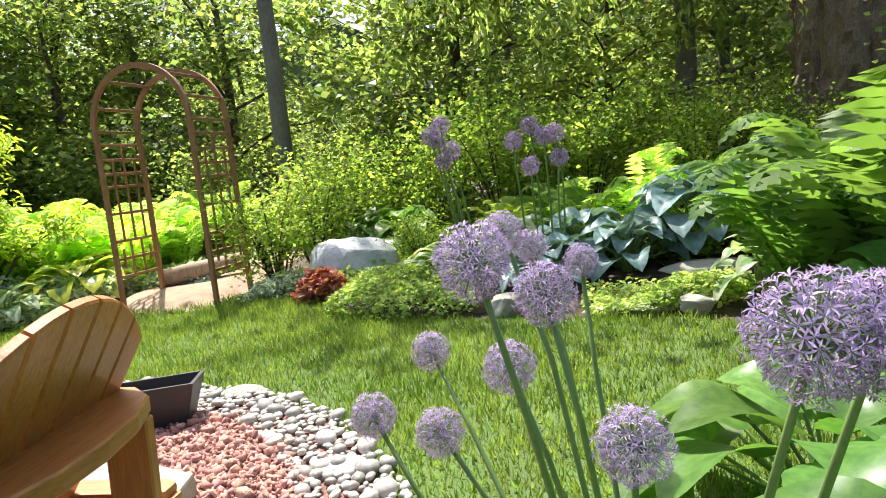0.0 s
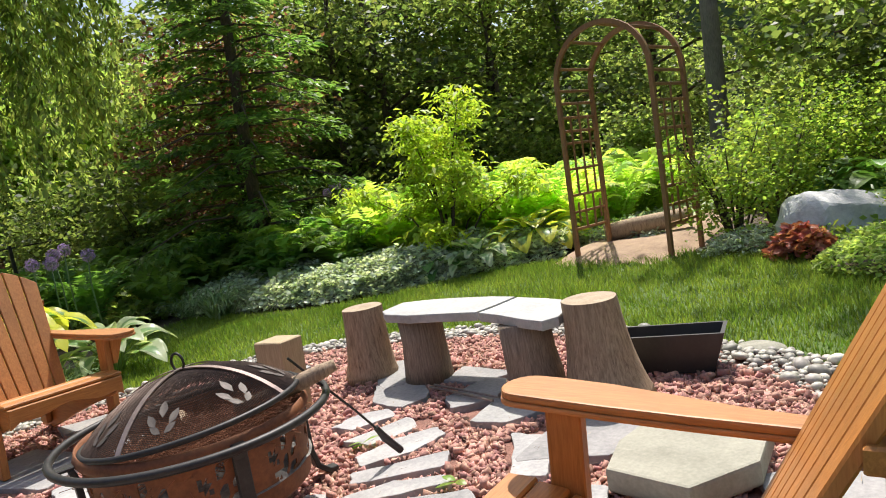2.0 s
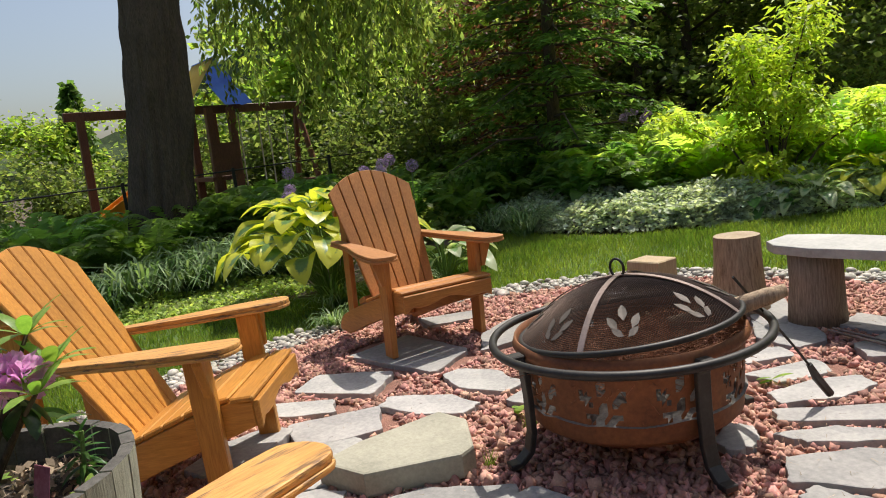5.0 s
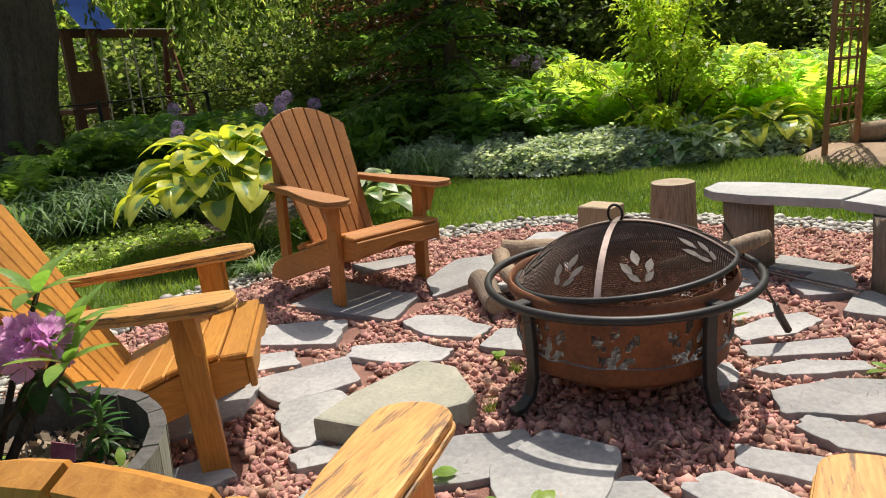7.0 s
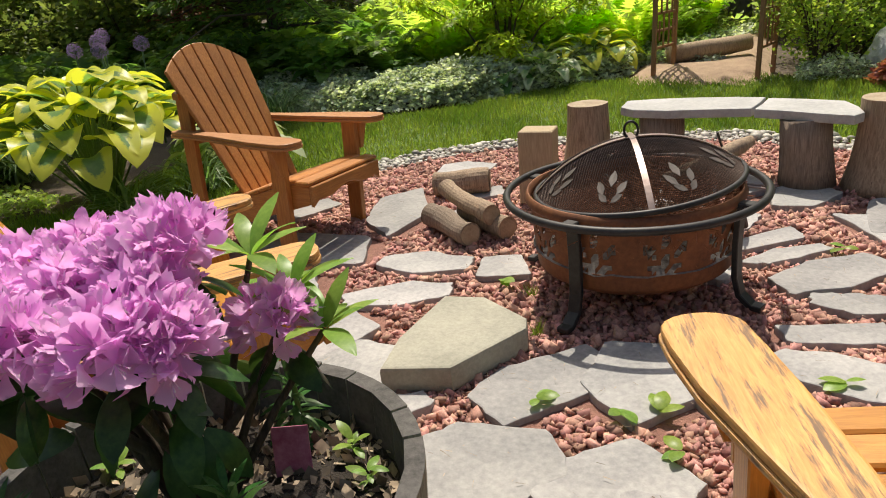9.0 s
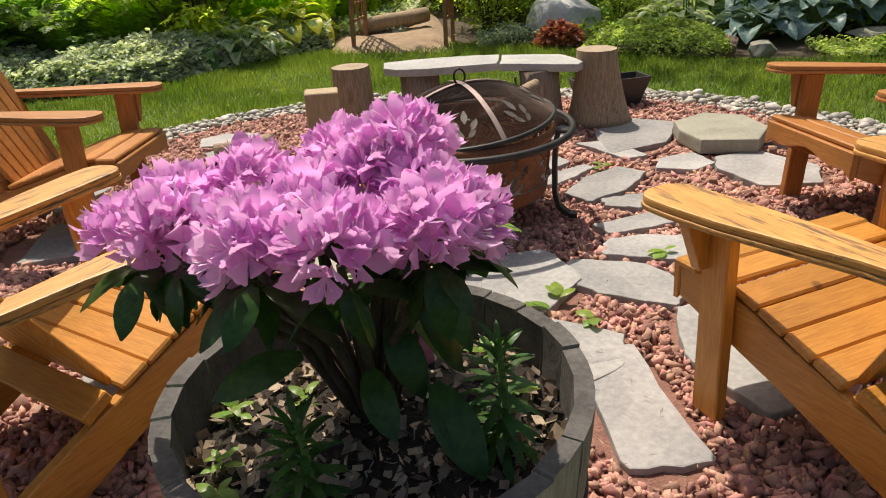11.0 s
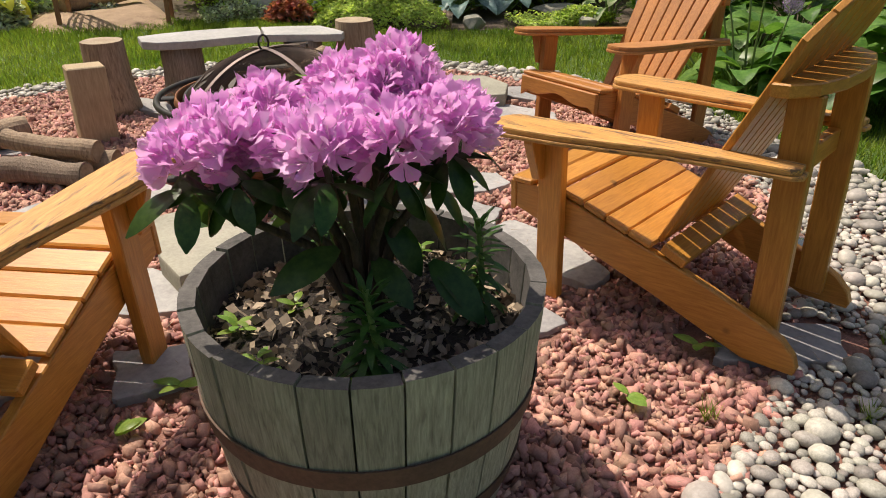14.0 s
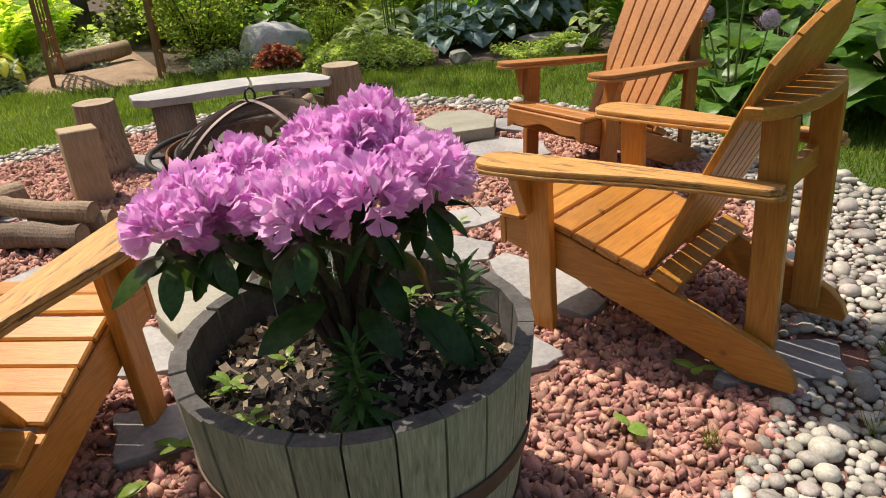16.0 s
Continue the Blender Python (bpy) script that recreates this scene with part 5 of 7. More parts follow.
def japanese_maple():
    rng = np.random.default_rng(52)
    t = thing("maple", pose(-6.35, 7.35, 0), "young golden japanese maple with feathery leaves", "tree")
    UPRIGHT.add(t)
    bm = bmesh.new()
    centres = []
    for k in range(13):
        a, ln = k * 2.4, rng.uniform(0.5, 1.5)
        z = rng.uniform(0.5, 1.95) if k else 2.1
        top = Vector((math.cos(a) * ln * (1.2 - z / 2.6), math.sin(a) * ln * (1.2 - z / 2.6), z))
        tube(bm, [(0, 0, -0.05), (top.x * 0.4, top.y * 0.4, z * 0.6), top], [0.018, 0.012, 0.004], 6)
        for s in (0.55, 0.75, 0.9, 1.0):
            centres.append((top.x * s + rng.normal() * 0.07, top.y * s + rng.normal() * 0.07, z * (0.35 + 0.65 * s)))
    part("stem_tuft", bm, M_BARK, t, smooth=True)
    pts = clumps(rng, np.array(centres), 5200, 0.14, 0.4)
    pts[:, 2] = np.maximum(pts[:, 2], 0.12)
    n = len(pts)
    a = rng.uniform(0, 2 * math.pi, n)
    way = np.stack([np.cos(a), np.sin(a), rng.uniform(-1.1, 0.1, n)], axis=1)
    t3 = frames_from(way, rng.normal(0, 0.4, (n, 3)) + (0, 0, 1)) * (rng.uniform(0.06, 0.14, n)[:, None] * np.array((0.5, 1, 1)))[:, None, :]
    v, f = scatter(CARD_V, CARD_F, t3, pts)
    ob = new("foliage", quick_mesh("foliage", v, f, M_MAPLE))
    ob.parent = t


# ---- garden plants ----
def fern_mesh(seed, material, fronds=15, length=0.85, upright=1.55):
    rng = np.random.default_rng(seed)
    vs, fs, base = [], [], 0
    for k in range(fronds):
        a = 2 * math.pi * k / fronds + rng.uniform(-0.25, 0.25)
        ln = length * rng.uniform(0.7, 1.1)
        out, up = rng.uniform(0.35, 0.8), upright * rng.uniform(0.75, 1.1)
        d = np.array((math.cos(a), math.sin(a), 0))
        side = np.array((-math.sin(a), math.cos(a), 0))
        n = 24
        s = (np.arange(n) + 0.5) / n
        rad = ln * out * s ** 1.25
        hgt = ln * up * (s - 0.52 * s ** 3)
        pts = d[None] * rad[:, None] + np.array((0, 0, 1.0))[None] * hgt[:, None]
        tang = np.gradient(pts, axis=0)
        tang /= np.linalg.norm(tang, axis=1, keepdims=True)
        wide = ln * 0.20 * np.sin(np.clip(s * 0.93 + 0.07, 0, 1) * math.pi) ** 0.8 + 0.01
        for sg in (-1, 1):
            way = side[None] * sg + tang * 0.45 + np.array((0, 0, -0.22))[None] + rng.normal(0, 0.06, (n, 3))
            nr = np.cross(side, tang) * 1.0
            nr[nr[:, 2] < 0] *= -1
            t3 = frames_from(way, nr) * np.stack([np.full(n, ln * 0.052), wide, wide], axis=1)[:, None, :]
            v, f = scatter(np.array([(0.5, 0, 0), (0.55, 0.4, 0.02), (0, 1, -0.08), (-0.5, 0.35, 0.02)]), CARD_F, t3, pts)
            vs.append(v)
            fs.append(f + base)
            base += len(v)
    return quick_mesh("fern", np.concatenate(vs), np.concatenate(fs), material)


def ferns():
    rng = np.random.default_rng(61)
    # Sunlit and shaded ferns differ by leaf colour, not by the light on them.
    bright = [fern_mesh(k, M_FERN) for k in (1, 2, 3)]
    dark = [fern_mesh(k, M_FERN_SHADED) for k in (4, 5)]
    spots = []
    for _ in range(150):
        x, y = rng.uniform(-9.6, -4.6), rng.uniform(6.4, 10.6)
        if y - 0.55 * (x + 5) > 8.45 or (x < -6.6 and y > 7.15):
            spots.append((x, y, rng.uniform(0.95, 1.45), bright, "ostrich fern in the sunny bed, sunlight put into its bright green"))
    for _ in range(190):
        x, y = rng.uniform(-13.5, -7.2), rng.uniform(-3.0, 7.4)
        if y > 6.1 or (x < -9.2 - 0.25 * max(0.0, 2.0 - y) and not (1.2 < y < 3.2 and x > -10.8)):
            spots.append((x, y, rng.uniform(0.85, 1.25), dark, "fern in the shaded bed, shade put into its dark green"))
    for x, y, s in ((0.3, 7.7, 1.0), (0.9, 7.6, 1.1), (0.0, 8.2, 0.95), (1.5, 8.0, 1.0), (2.1, 8.4, 1.0), (-0.6, 8.0, 0.8), (2.5, 7.2, 0.9), (2.9, 6.6, 0.9)):
        spots.append((x, y, s, bright, "arching fern behind the blue hostas"))
    for x, y, s in ((1.22, 4.75, 1.3), (1.55, 4.45, 1.5), (1.75, 5.2, 1.4), (1.95, 4.2, 1.3)):
        spots.append((x, y, s, dark if s > 1.2 else bright, "tall arching fern over the hostas"))
    for i, (x, y, s, kind, label) in enumerate(spots):
        ob = new("fern", kind[i % len(kind)])
        ob.matrix_basis = pose(x, y, ground_height(x, y) - 0.01, rng.normal() * 4, rng.normal() * 4, rng.uniform(0, 360)) @ Matrix.Scale(s, 4)
        tagged(ob, label, "fern", "ferns in the beds")


def hosta_leaf(material, wide=0.75, cup=0.12, seed=0):
    """A broad heart-shaped leaf with a curved midrib; margin holds the distance to the rim."""
    nu, nv = 9, 7
    vs, mg = [], []
    rng = np.random.default_rng(seed)
    for i in range(nu):
        s = i / (nu - 1)
        half = 0.5 * wide * (math.sin(math.pi * min(1, s * 0.92 + 0.08) ** 0.72)) ** 0.62 if s < 1 else 0.004
        for j in range(nv):
            q = (j / (nv - 1)) * 2 - 1
            y = s - 0.10 * (abs(q) ** 2) * (1 - s) ** 3
            z = 0.16 * math.sin(math.pi * s * 0.9) - 0.32 * s * s + cup * abs(q) ** 1.5 * half * 2 + 0.018 * math.sin(9 * s + 3 * q * q) * abs(q)
            vs.append((q * half, y, z))
            mg.append(max(abs(q), (s - 0.55) / 0.45 if s > 0.55 else 0) if 0 < i else abs(q))
    fs = np.array([(i * nv + j, i * nv + j + 1, (i + 1) * nv + j + 1, (i + 1) * nv + j) for i in range(nu - 1) for j in range(nv - 1)])
    me = quick_mesh("leaf", np.array(vs), fs, material, True)
    at = me.attributes.new("margin", "FLOAT", "POINT")
    at.data.foreach_set("value", np.array(mg, dtype=np.float32))
    return me


def hosta(x, y, r, h, n, leaf_len, meshes, label, seed, fall=0.62):
    rng = np.random.default_rng(seed)
    t = thing("hosta", pose(x, y, 0), label, "hosta", "hostas in the beds")
    bm = bmesh.new()
    for k in range(n):
        f = ((k + 0.5) / n) ** 0.62
        a = k * 2.39996 + rng.uniform(-0.2, 0.2)
        base = Vector((math.cos(a) * r * f * 0.72, math.sin(a) * r * f * 0.72, h * (1.0 - fall * f ** 2.2) * rng.uniform(0.85, 1.05) * 0.85))
        tube(bm, [(0.05 * math.cos(a), 0.05 * math.sin(a), 0), (base.x * 0.5, base.y * 0.5, base.z * 0.68), base], [0.008, 0.007, 0.005], 5, False)
        size = leaf_len * rng.uniform(0.75, 1.12) * (0.72 + 0.28 * f)
        m = Matrix.Translation(base) @ pose(0, 0, 0, 0, 0, math.degrees(a) - 90 + rng.uniform(-18, 18)) @ pose(0, 0, 0, 30 - 42 * f + rng.uniform(-10, 10), rng.uniform(-16, 16), 0)
        share("leaf", meshes[k % len(meshes)], t, m @ Matrix.Scale(size, 4))
    part("stalk_tuft", bm, M_STEM, t)
    return t


def hostas():
    gold = [hosta_leaf(M_HOSTA_GOLD, 0.78, 0.10, s) for s in (1, 2)]
    blue = [hosta_leaf(M_HOSTA_BLUE, 1.0, 0.20, s) for s in (3, 4)]
    green = [hosta_leaf(M_HOSTA_GREEN, 0.80, 0.10, s) for s in (5, 6)]
    pale = [hosta_leaf(M_HOSTA_WHITE, 0.66, 0.12, s) for s in (7, 8)]
    hosta(-7.05, 2.15, 0.90, 1.02, 84, 0.40, gold, "big hosta with broad yellow-edged leaves behind a chair", 1, 0.40)
    hosta(-6.75, 3.15, 0.45, 0.45, 24, 0.34, pale, "variegated hosta with cream edges behind a chair", 2)
    for i, (x, y, r, h, n, ln, kind, lab) in enumerate((
            (1.15, 6.85, 0.70, 0.72, 46, 0.36, blue, "large blue-green hosta with puckered leaves"),
            (2.1, 7.7, 0.70, 0.80, 40, 0.36, blue, "large blue-green hosta under the ferns"),
            (0.50, 6.5, 0.45, 0.42, 30, 0.25, blue, "blue hosta among larger ones"),
            (-0.15, 6.45, 0.45, 0.32, 34, 0.24, blue, "low mound of powder-blue hosta leaves"),
            (0.15, 7.1, 0.45, 0.45, 30, 0.28, blue, "blue hosta in the shaded bed"),
            (-0.95, 6.75, 0.55, 0.38, 40, 0.26, pale, "variegated green and cream hosta"),
            (-0.55, 7.4, 0.50, 0.45, 26, 0.30, pale, "variegated hosta behind the mound"),
            (-2.45, 8.85, 0.65, 0.62, 30, 0.42, green, "broad green hosta behind the boulder"),
            (-1.75, 8.6, 0.50, 0.55, 22, 0.38, green, "green hosta beside the boulder"),
            (1.2, 5.35, 0.32, 0.40, 14, 0.24, pale, "small hosta with cream-splashed leaves"),
            (1.40, 3.95, 0.55, 0.46, 34, 0.32, green, "fresh green broad-leaved hosta at the bed's edge"),
            (1.95, 3.5, 0.60, 0.60, 32, 0.36, green, "green broad-leaved hosta beneath the fern"),
            (0.62, 2.62, 0.52, 0.48, 30, 0.34, green, "big fresh green hosta under the alliums"),
            (0.55, 1.95, 0.48, 0.50, 28, 0.34, green, "fresh green hosta beside the alliums"),
            (0.05, 2.15, 0.32, 0.34, 16, 0.30, green, "young hosta at the foot of the alliums"),
            (1.0, 0.9, 0.6, 0.6, 22, 0.46, green, "tall green hosta in the side bed"),
            (0.85, 1.45, 0.55, 0.72, 26, 0.44, green, "tall broad-leaved hosta in the side bed"),
            (1.35, 1.75, 0.60, 0.85, 26, 0.46, green, "tall dark green hosta in the side bed"),
            (1.15, 0.25, 0.55, 0.70, 24, 0.44, green, "broad green hosta at the end of the side bed"),
            (-5.65, 6.95, 0.50, 0.38, 26, 0.30, pale, "variegated hosta beside the golden maple"),
            (-5.35, 7.75, 0.62, 0.55, 30, 0.36, gold, "gold-edged hosta beside the arbor"),
            (-6.05, 6.65, 0.40, 0.30, 20, 0.26, green, "low green hosta above the ground cover"),
            (-8.2, 6.2, 0.45, 0.60, 18, 0.34, green, "yellow-green hosta at the foot of the spruce"),
            (-9.3, 5.6, 0.5, 0.5, 18, 0.34, green, "green hosta in the shaded bed"))):
        hosta(x, y, r, h, n, ln, kind, lab, 10 + i)


def ground_cover():
    """Silver-leaved carpet between lawn and ferns."""
    rng = np.random.default_rng(71)
    edge = [Vector(p) for p in ((-4.75, 7.35), (-5.6, 6.65), (-6.05, 5.95), (-6.8, 5.45), (-7.7, 5.2), (-8.8, 5.1), (-9.8, 5.0))]
    n = 30000
    k = rng.uniform(0, len(edge) - 1.001, n)
    i = k.astype(int)
    e = np.array([p[:] for p in edge])
    p = e[i] * (1 - (k - i))[:, None] + e[i + 1] * (k - i)[:, None]
    w = rng.uniform(0, 1, n)
    depth = 1.15 + 0.25 * np.sin(k * 2.3)
    pts = np.stack([p[:, 0] - 0.25 * w * depth, p[:, 1] + w * depth * 0.95, np.zeros(n)], axis=1)
    lump = np.array([noise.noise((a * 2.2, b * 2.2, 1.0)) for a, b in pts[:, :2]])
    hump = (0.20 + 0.14 * lump + 0.16 * w) * np.clip(w * 9, 0.15, 1)
    pts[:, 2] = hump * rng.uniform(0.35, 1.05, n)
    ob = new("ground_cover", leaf_mesh("ground_cover", rng, pts, (0.045, 0.085), M_SILVER, 0.9, fine=True))
    tagged(ob, "carpet of silver-variegated dead-nettle along the lawn edge", "ground cover", kind="stuff")
    # strip beyond the arbor and low filler in the northern bed
    for name, label, x0, x1, y0, y1, h, num, mat, size in (
            ("ground_cover", "pale ground cover beyond the arbor path", -5.2, -3.9, 7.9, 11.0, 0.28, 7000, M_SILVER, (0.05, 0.10)),
            ("ground_cover", "mixed low greenery between the hostas", -2.2, 2.4, 6.6, 9.2, 0.38, 9000, M_SHRUB, (0.05, 0.10)),
            ("ground_cover", "low grey-green plants beside the arbor", -3.0, -2.0, 6.75, 7.4, 0.22, 2600, M_SILVER, (0.025, 0.05)),
            ("ground_cover", "low creeping greenery at the lawn's edge", 0.1, 1.2, 5.15, 5.8, 0.14, 2600, M_MOUND, (0.03, 0.05)),
            ("ground_cover", "fine creeping greenery in front of the daylilies", -9.5, -7.5, 0.2, 2.2, 0.12, 6000, M_MOUND, (0.03, 0.06)),
            ("ground_cover", "shaded greenery under the western trees", -14.0, -9.0, 2.5, 6.5, 0.45, 9000, M_WOODS2, (0.07, 0.14)),
            ("ground_cover", "leafy undergrowth on the wood's floor", -11.0, 4.5, 10.2, 13.5, 0.55, 14000, M_WOODS2, (0.08, 0.15))):
        pts = np.stack([rng.uniform(x0, x1, num), rng.uniform(y0, y1, num), np.zeros(num)], axis=1)
        lump = np.array([noise.noise((a * 1.7, b * 1.7, 4.0)) for a, b in pts[:, :2]])
        pts[:, 2] = np.clip(h * (0.6 + 0.7 * lump), 0.02, None) * rng.uniform(0.1, 1, num)
        ob = new(name, leaf_mesh(name, rng, pts, size, mat, 0.8))
        tagged(ob, label, "ground cover", kind="stuff")


def mound(x, y, rx, ry, h, n, size, material, name, label, category, seed, turn=0.0):
    rng = np.random.default_rng(seed)
    u = rng.uniform(0, 1, n)
    a = rng.uniform(0, 2 * math.pi, n)
    r = np.sqrt(u)
    lump = np.array([noise.noise((math.cos(q) * w * 2 + seed, math.sin(q) * w * 2, 2.0)) for q, w in zip(a, r)])
    pts = np.stack([rx * r * np.cos(a), ry * r * np.sin(a), h * np.sqrt(np.clip(1 - r * r, 0, 1)) * (0.85 + 0.3 * lump) * rng.uniform(0.75, 1.0, n) + 0.01], axis=1)
    ob = new(name, leaf_mesh(name, rng, pts, size, material, 0.6, fine=True))
    ob.matrix_basis = pose(x, y, 0, 0, 0, turn)
    tagged(ob, label, category)


def strap_clumps():
    rng = np.random.default_rng(81)
    blade = np.array([(-0.5, 0, 0), (0.5, 0, 0), (0.45, 0.4, 0.42), (-0.45, 0.4, 0.42), (0.3, 0.8, 0.48), (-0.3, 0.8, 0.48), (0, 1.1, 0.30), (0, 1.1, 0.30)])
    bf = np.array([(0, 1, 2, 3), (3, 2, 4, 5), (5, 4, 6, 7)])
    n = 90
    a = rng.uniform(0, 2 * math.pi, n)
    ln = rng.uniform(0.3, 0.55, n)
    c, s = np.cos(a - math.pi / 2), np.sin(a - math.pi / 2)
    t3 = np.zeros((n, 3, 3))
    t3[:, 0, 0], t3[:, 1, 0] = c * 0.020, s * 0.020
    t3[:, 0, 1], t3[:, 1, 1] = -s * ln, c * ln
    t3[:, 2, 2] = ln * rng.uniform(0.7, 1.5, n)
    v, f = scatter(blade, bf, t3, np.stack([rng.normal(0, 0.05, n), rng.normal(0, 0.05, n), np.zeros(n)], axis=1))
    me = quick_mesh("daylily", v, f, M_STRAP)
    for x, y, s in [(-8.6 - 0.42 * i + rng.normal() * 0.1, 2.45 - 0.45 * j + 0.1 * i + rng.normal() * 0.1, rng.uniform(1.2, 1.65)) for i in range(6) for j in range(5)] + [(-7.9, 4.9, 1.0), (-8.3, 5.1, 1.1), (-8.8, 5.0, 1.0), (-6.55, 2.0, 0.8), (-6.5, 2.6, 0.8), (-5.95, 1.75, 0.5)]:
        ob = new("daylily", me)
        ob.matrix_basis = pose(x, y, 0, 0, 0, rng.uniform(0, 360)) @ Matrix.Scale(s, 4)
        tagged(ob, "clump of arching pale-striped strap leaves", "daylily", "strap-leaved clumps")


def allium_head(seed, material, n=240, petal=0.30):
    """A ball of small six-pointed stars on thin stalks."""
    rng = np.random.default_rng(seed)
    k = np.arange(n) + 0.5
    ph, th = np.arccos(1 - 2 * k / n), k * 2.39996
    d = np.stack([np.cos(th) * np.sin(ph), np.sin(th) * np.sin(ph), np.cos(ph)], axis=1) + rng.normal(0, 0.05, (n, 3))
    d /= np.linalg.norm(d, axis=1, keepdims=True)
    rad = rng.uniform(0.72, 1.0, n)[:, None]
    vs, fs, base = [], [], 0
    tang = np.cross(d, rng.normal(size=(n, 3)))
    tang /= np.linalg.norm(tang, axis=1, keepdims=True)
    other = np.cross(d, tang)
    for j in range(6):
        a = j * math.pi / 3
        way = tang * math.cos(a) + other * math.sin(a) + d * 0.45
        t3 = frames_from(way, d) * (petal * rng.uniform(0.8, 1.1, n)[:, None] * np.array((0.27, 1, 1)))[:, None, :]
        v, f = scatter(CARD_V, CARD_F, t3, d * rad)
        vs.append(v)
        fs.append(f + base)
        base += len(v)
    stalk = frames_from(d, tang) * np.array((0.02, 1, 1))[None, None, :]
    v, f = scatter(np.array([(-0.5, 0.08, 0), (0.5, 0.08, 0), (0.5, 0.95, 0), (-0.5, 0.95, 0)]), CARD_F, stalk, np.zeros((n, 3)))
    stalks = quick_mesh("stalks", v, f, M_STEM)
    return quick_mesh("florets", np.concatenate(vs), np.concatenate(fs), material), stalks


def alliums():
    near, far = allium_head(1, M_ALLIUM, 260, 0.22), allium_head(2, M_ALLIUM_FAR, 120, 0.30)
    rng = np.random.default_rng(91)

    def plant(x, y, z, r, head, bx, by, label, thick):
        t = thing("allium", pose(bx, by, 0), label, "allium", "alliums")
        top = Vector((x - bx, y - by, z))
        bend = Vector((rng.normal() * 0.02, rng.normal() * 0.02, 0))
        bm = tube(bmesh.new(), [(0, 0, 0), top * 0.35 + bend, top * 0.7 + bend * 1.2, top], [thick * 1.25, thick * 1.1, thick, thick * 0.8], 8)
        part("stem", bm, M_STEM, t, smooth=True)
        h = share("flower_head", head[0], t, Matrix.Translation(top) @ pose(0, 0, 0, rng.uniform(0, 40), 0, rng.uniform(0, 360)) @ Matrix.Scale(r, 4))
        h["label"] = "lilac-purple ball of starry florets"
        share("floret_stalks", head[1], h, Matrix())

    for x, y, z, r in ((-0.10, 1.91, 0.98, 0.062), (-0.01, 2.17, 0.86, 0.062), (0.11, 1.90, 0.67, 0.062), (0.28, 1.59, 0.92, 0.070), (0.35, 1.61, 0.91, 0.066), (-0.10, 2.23, 0.70, 0.056), (-0.37, 2.73, 0.60, 0.056), (-0.45, 2.37, 0.56, 0.056), (-0.28, 2.30, 0.54, 0.056), (0.07, 2.63, 0.83, 0.045), (-0.10, 2.44, 0.95, 0.050), (-0.05, 2.64, 0.88, 0.045)):
        plant(x, y, z, r, near, 0.12 + 0.35 * (x - 0.1), 2.12 + 0.3 * (y - 2.1), "tall lilac allium on a bare green stem", 0.0065)
    for x, y, z in ((-0.94, 6.37, 1.27), (-0.85, 6.38, 1.34), (-0.89, 6.38, 1.22), (-0.79, 6.40, 1.13), (-0.86, 6.38, 1.06), (-0.16, 6.45, 1.24), (-0.06, 6.46, 1.15), (0.03, 6.46, 1.16), (-0.30, 6.45, 1.14), (0.04, 6.46, 0.97), (-0.19, 6.45, 0.93)):
        plant(x, y, z, 0.075, far, x * 0.8 - 0.05, y + 0.25, "purple allium rising above the hostas", 0.008)
    for x, y, z in ((-9.1, 3.5, 1.0), (-9.0, 3.7, 1.06), (-8.85, 3.6, 0.98), (-9.2, 3.9, 1.1), (-8.6, 3.9, 1.0), (-9.9, 2.8, 1.1), (-9.6, 2.7, 0.9), (-9.4, 2.6, 0.82), (-9.6, 8.5, 1.3), (-9.75, 8.4, 1.2), (-9.4, 8.6, 1.25), (-9.9, 8.7, 1.3), (-9.3, 8.4, 1.15)):
        plant(x, y, z, 0.075, far, x, y, "purple allium in the shaded bed", 0.008)


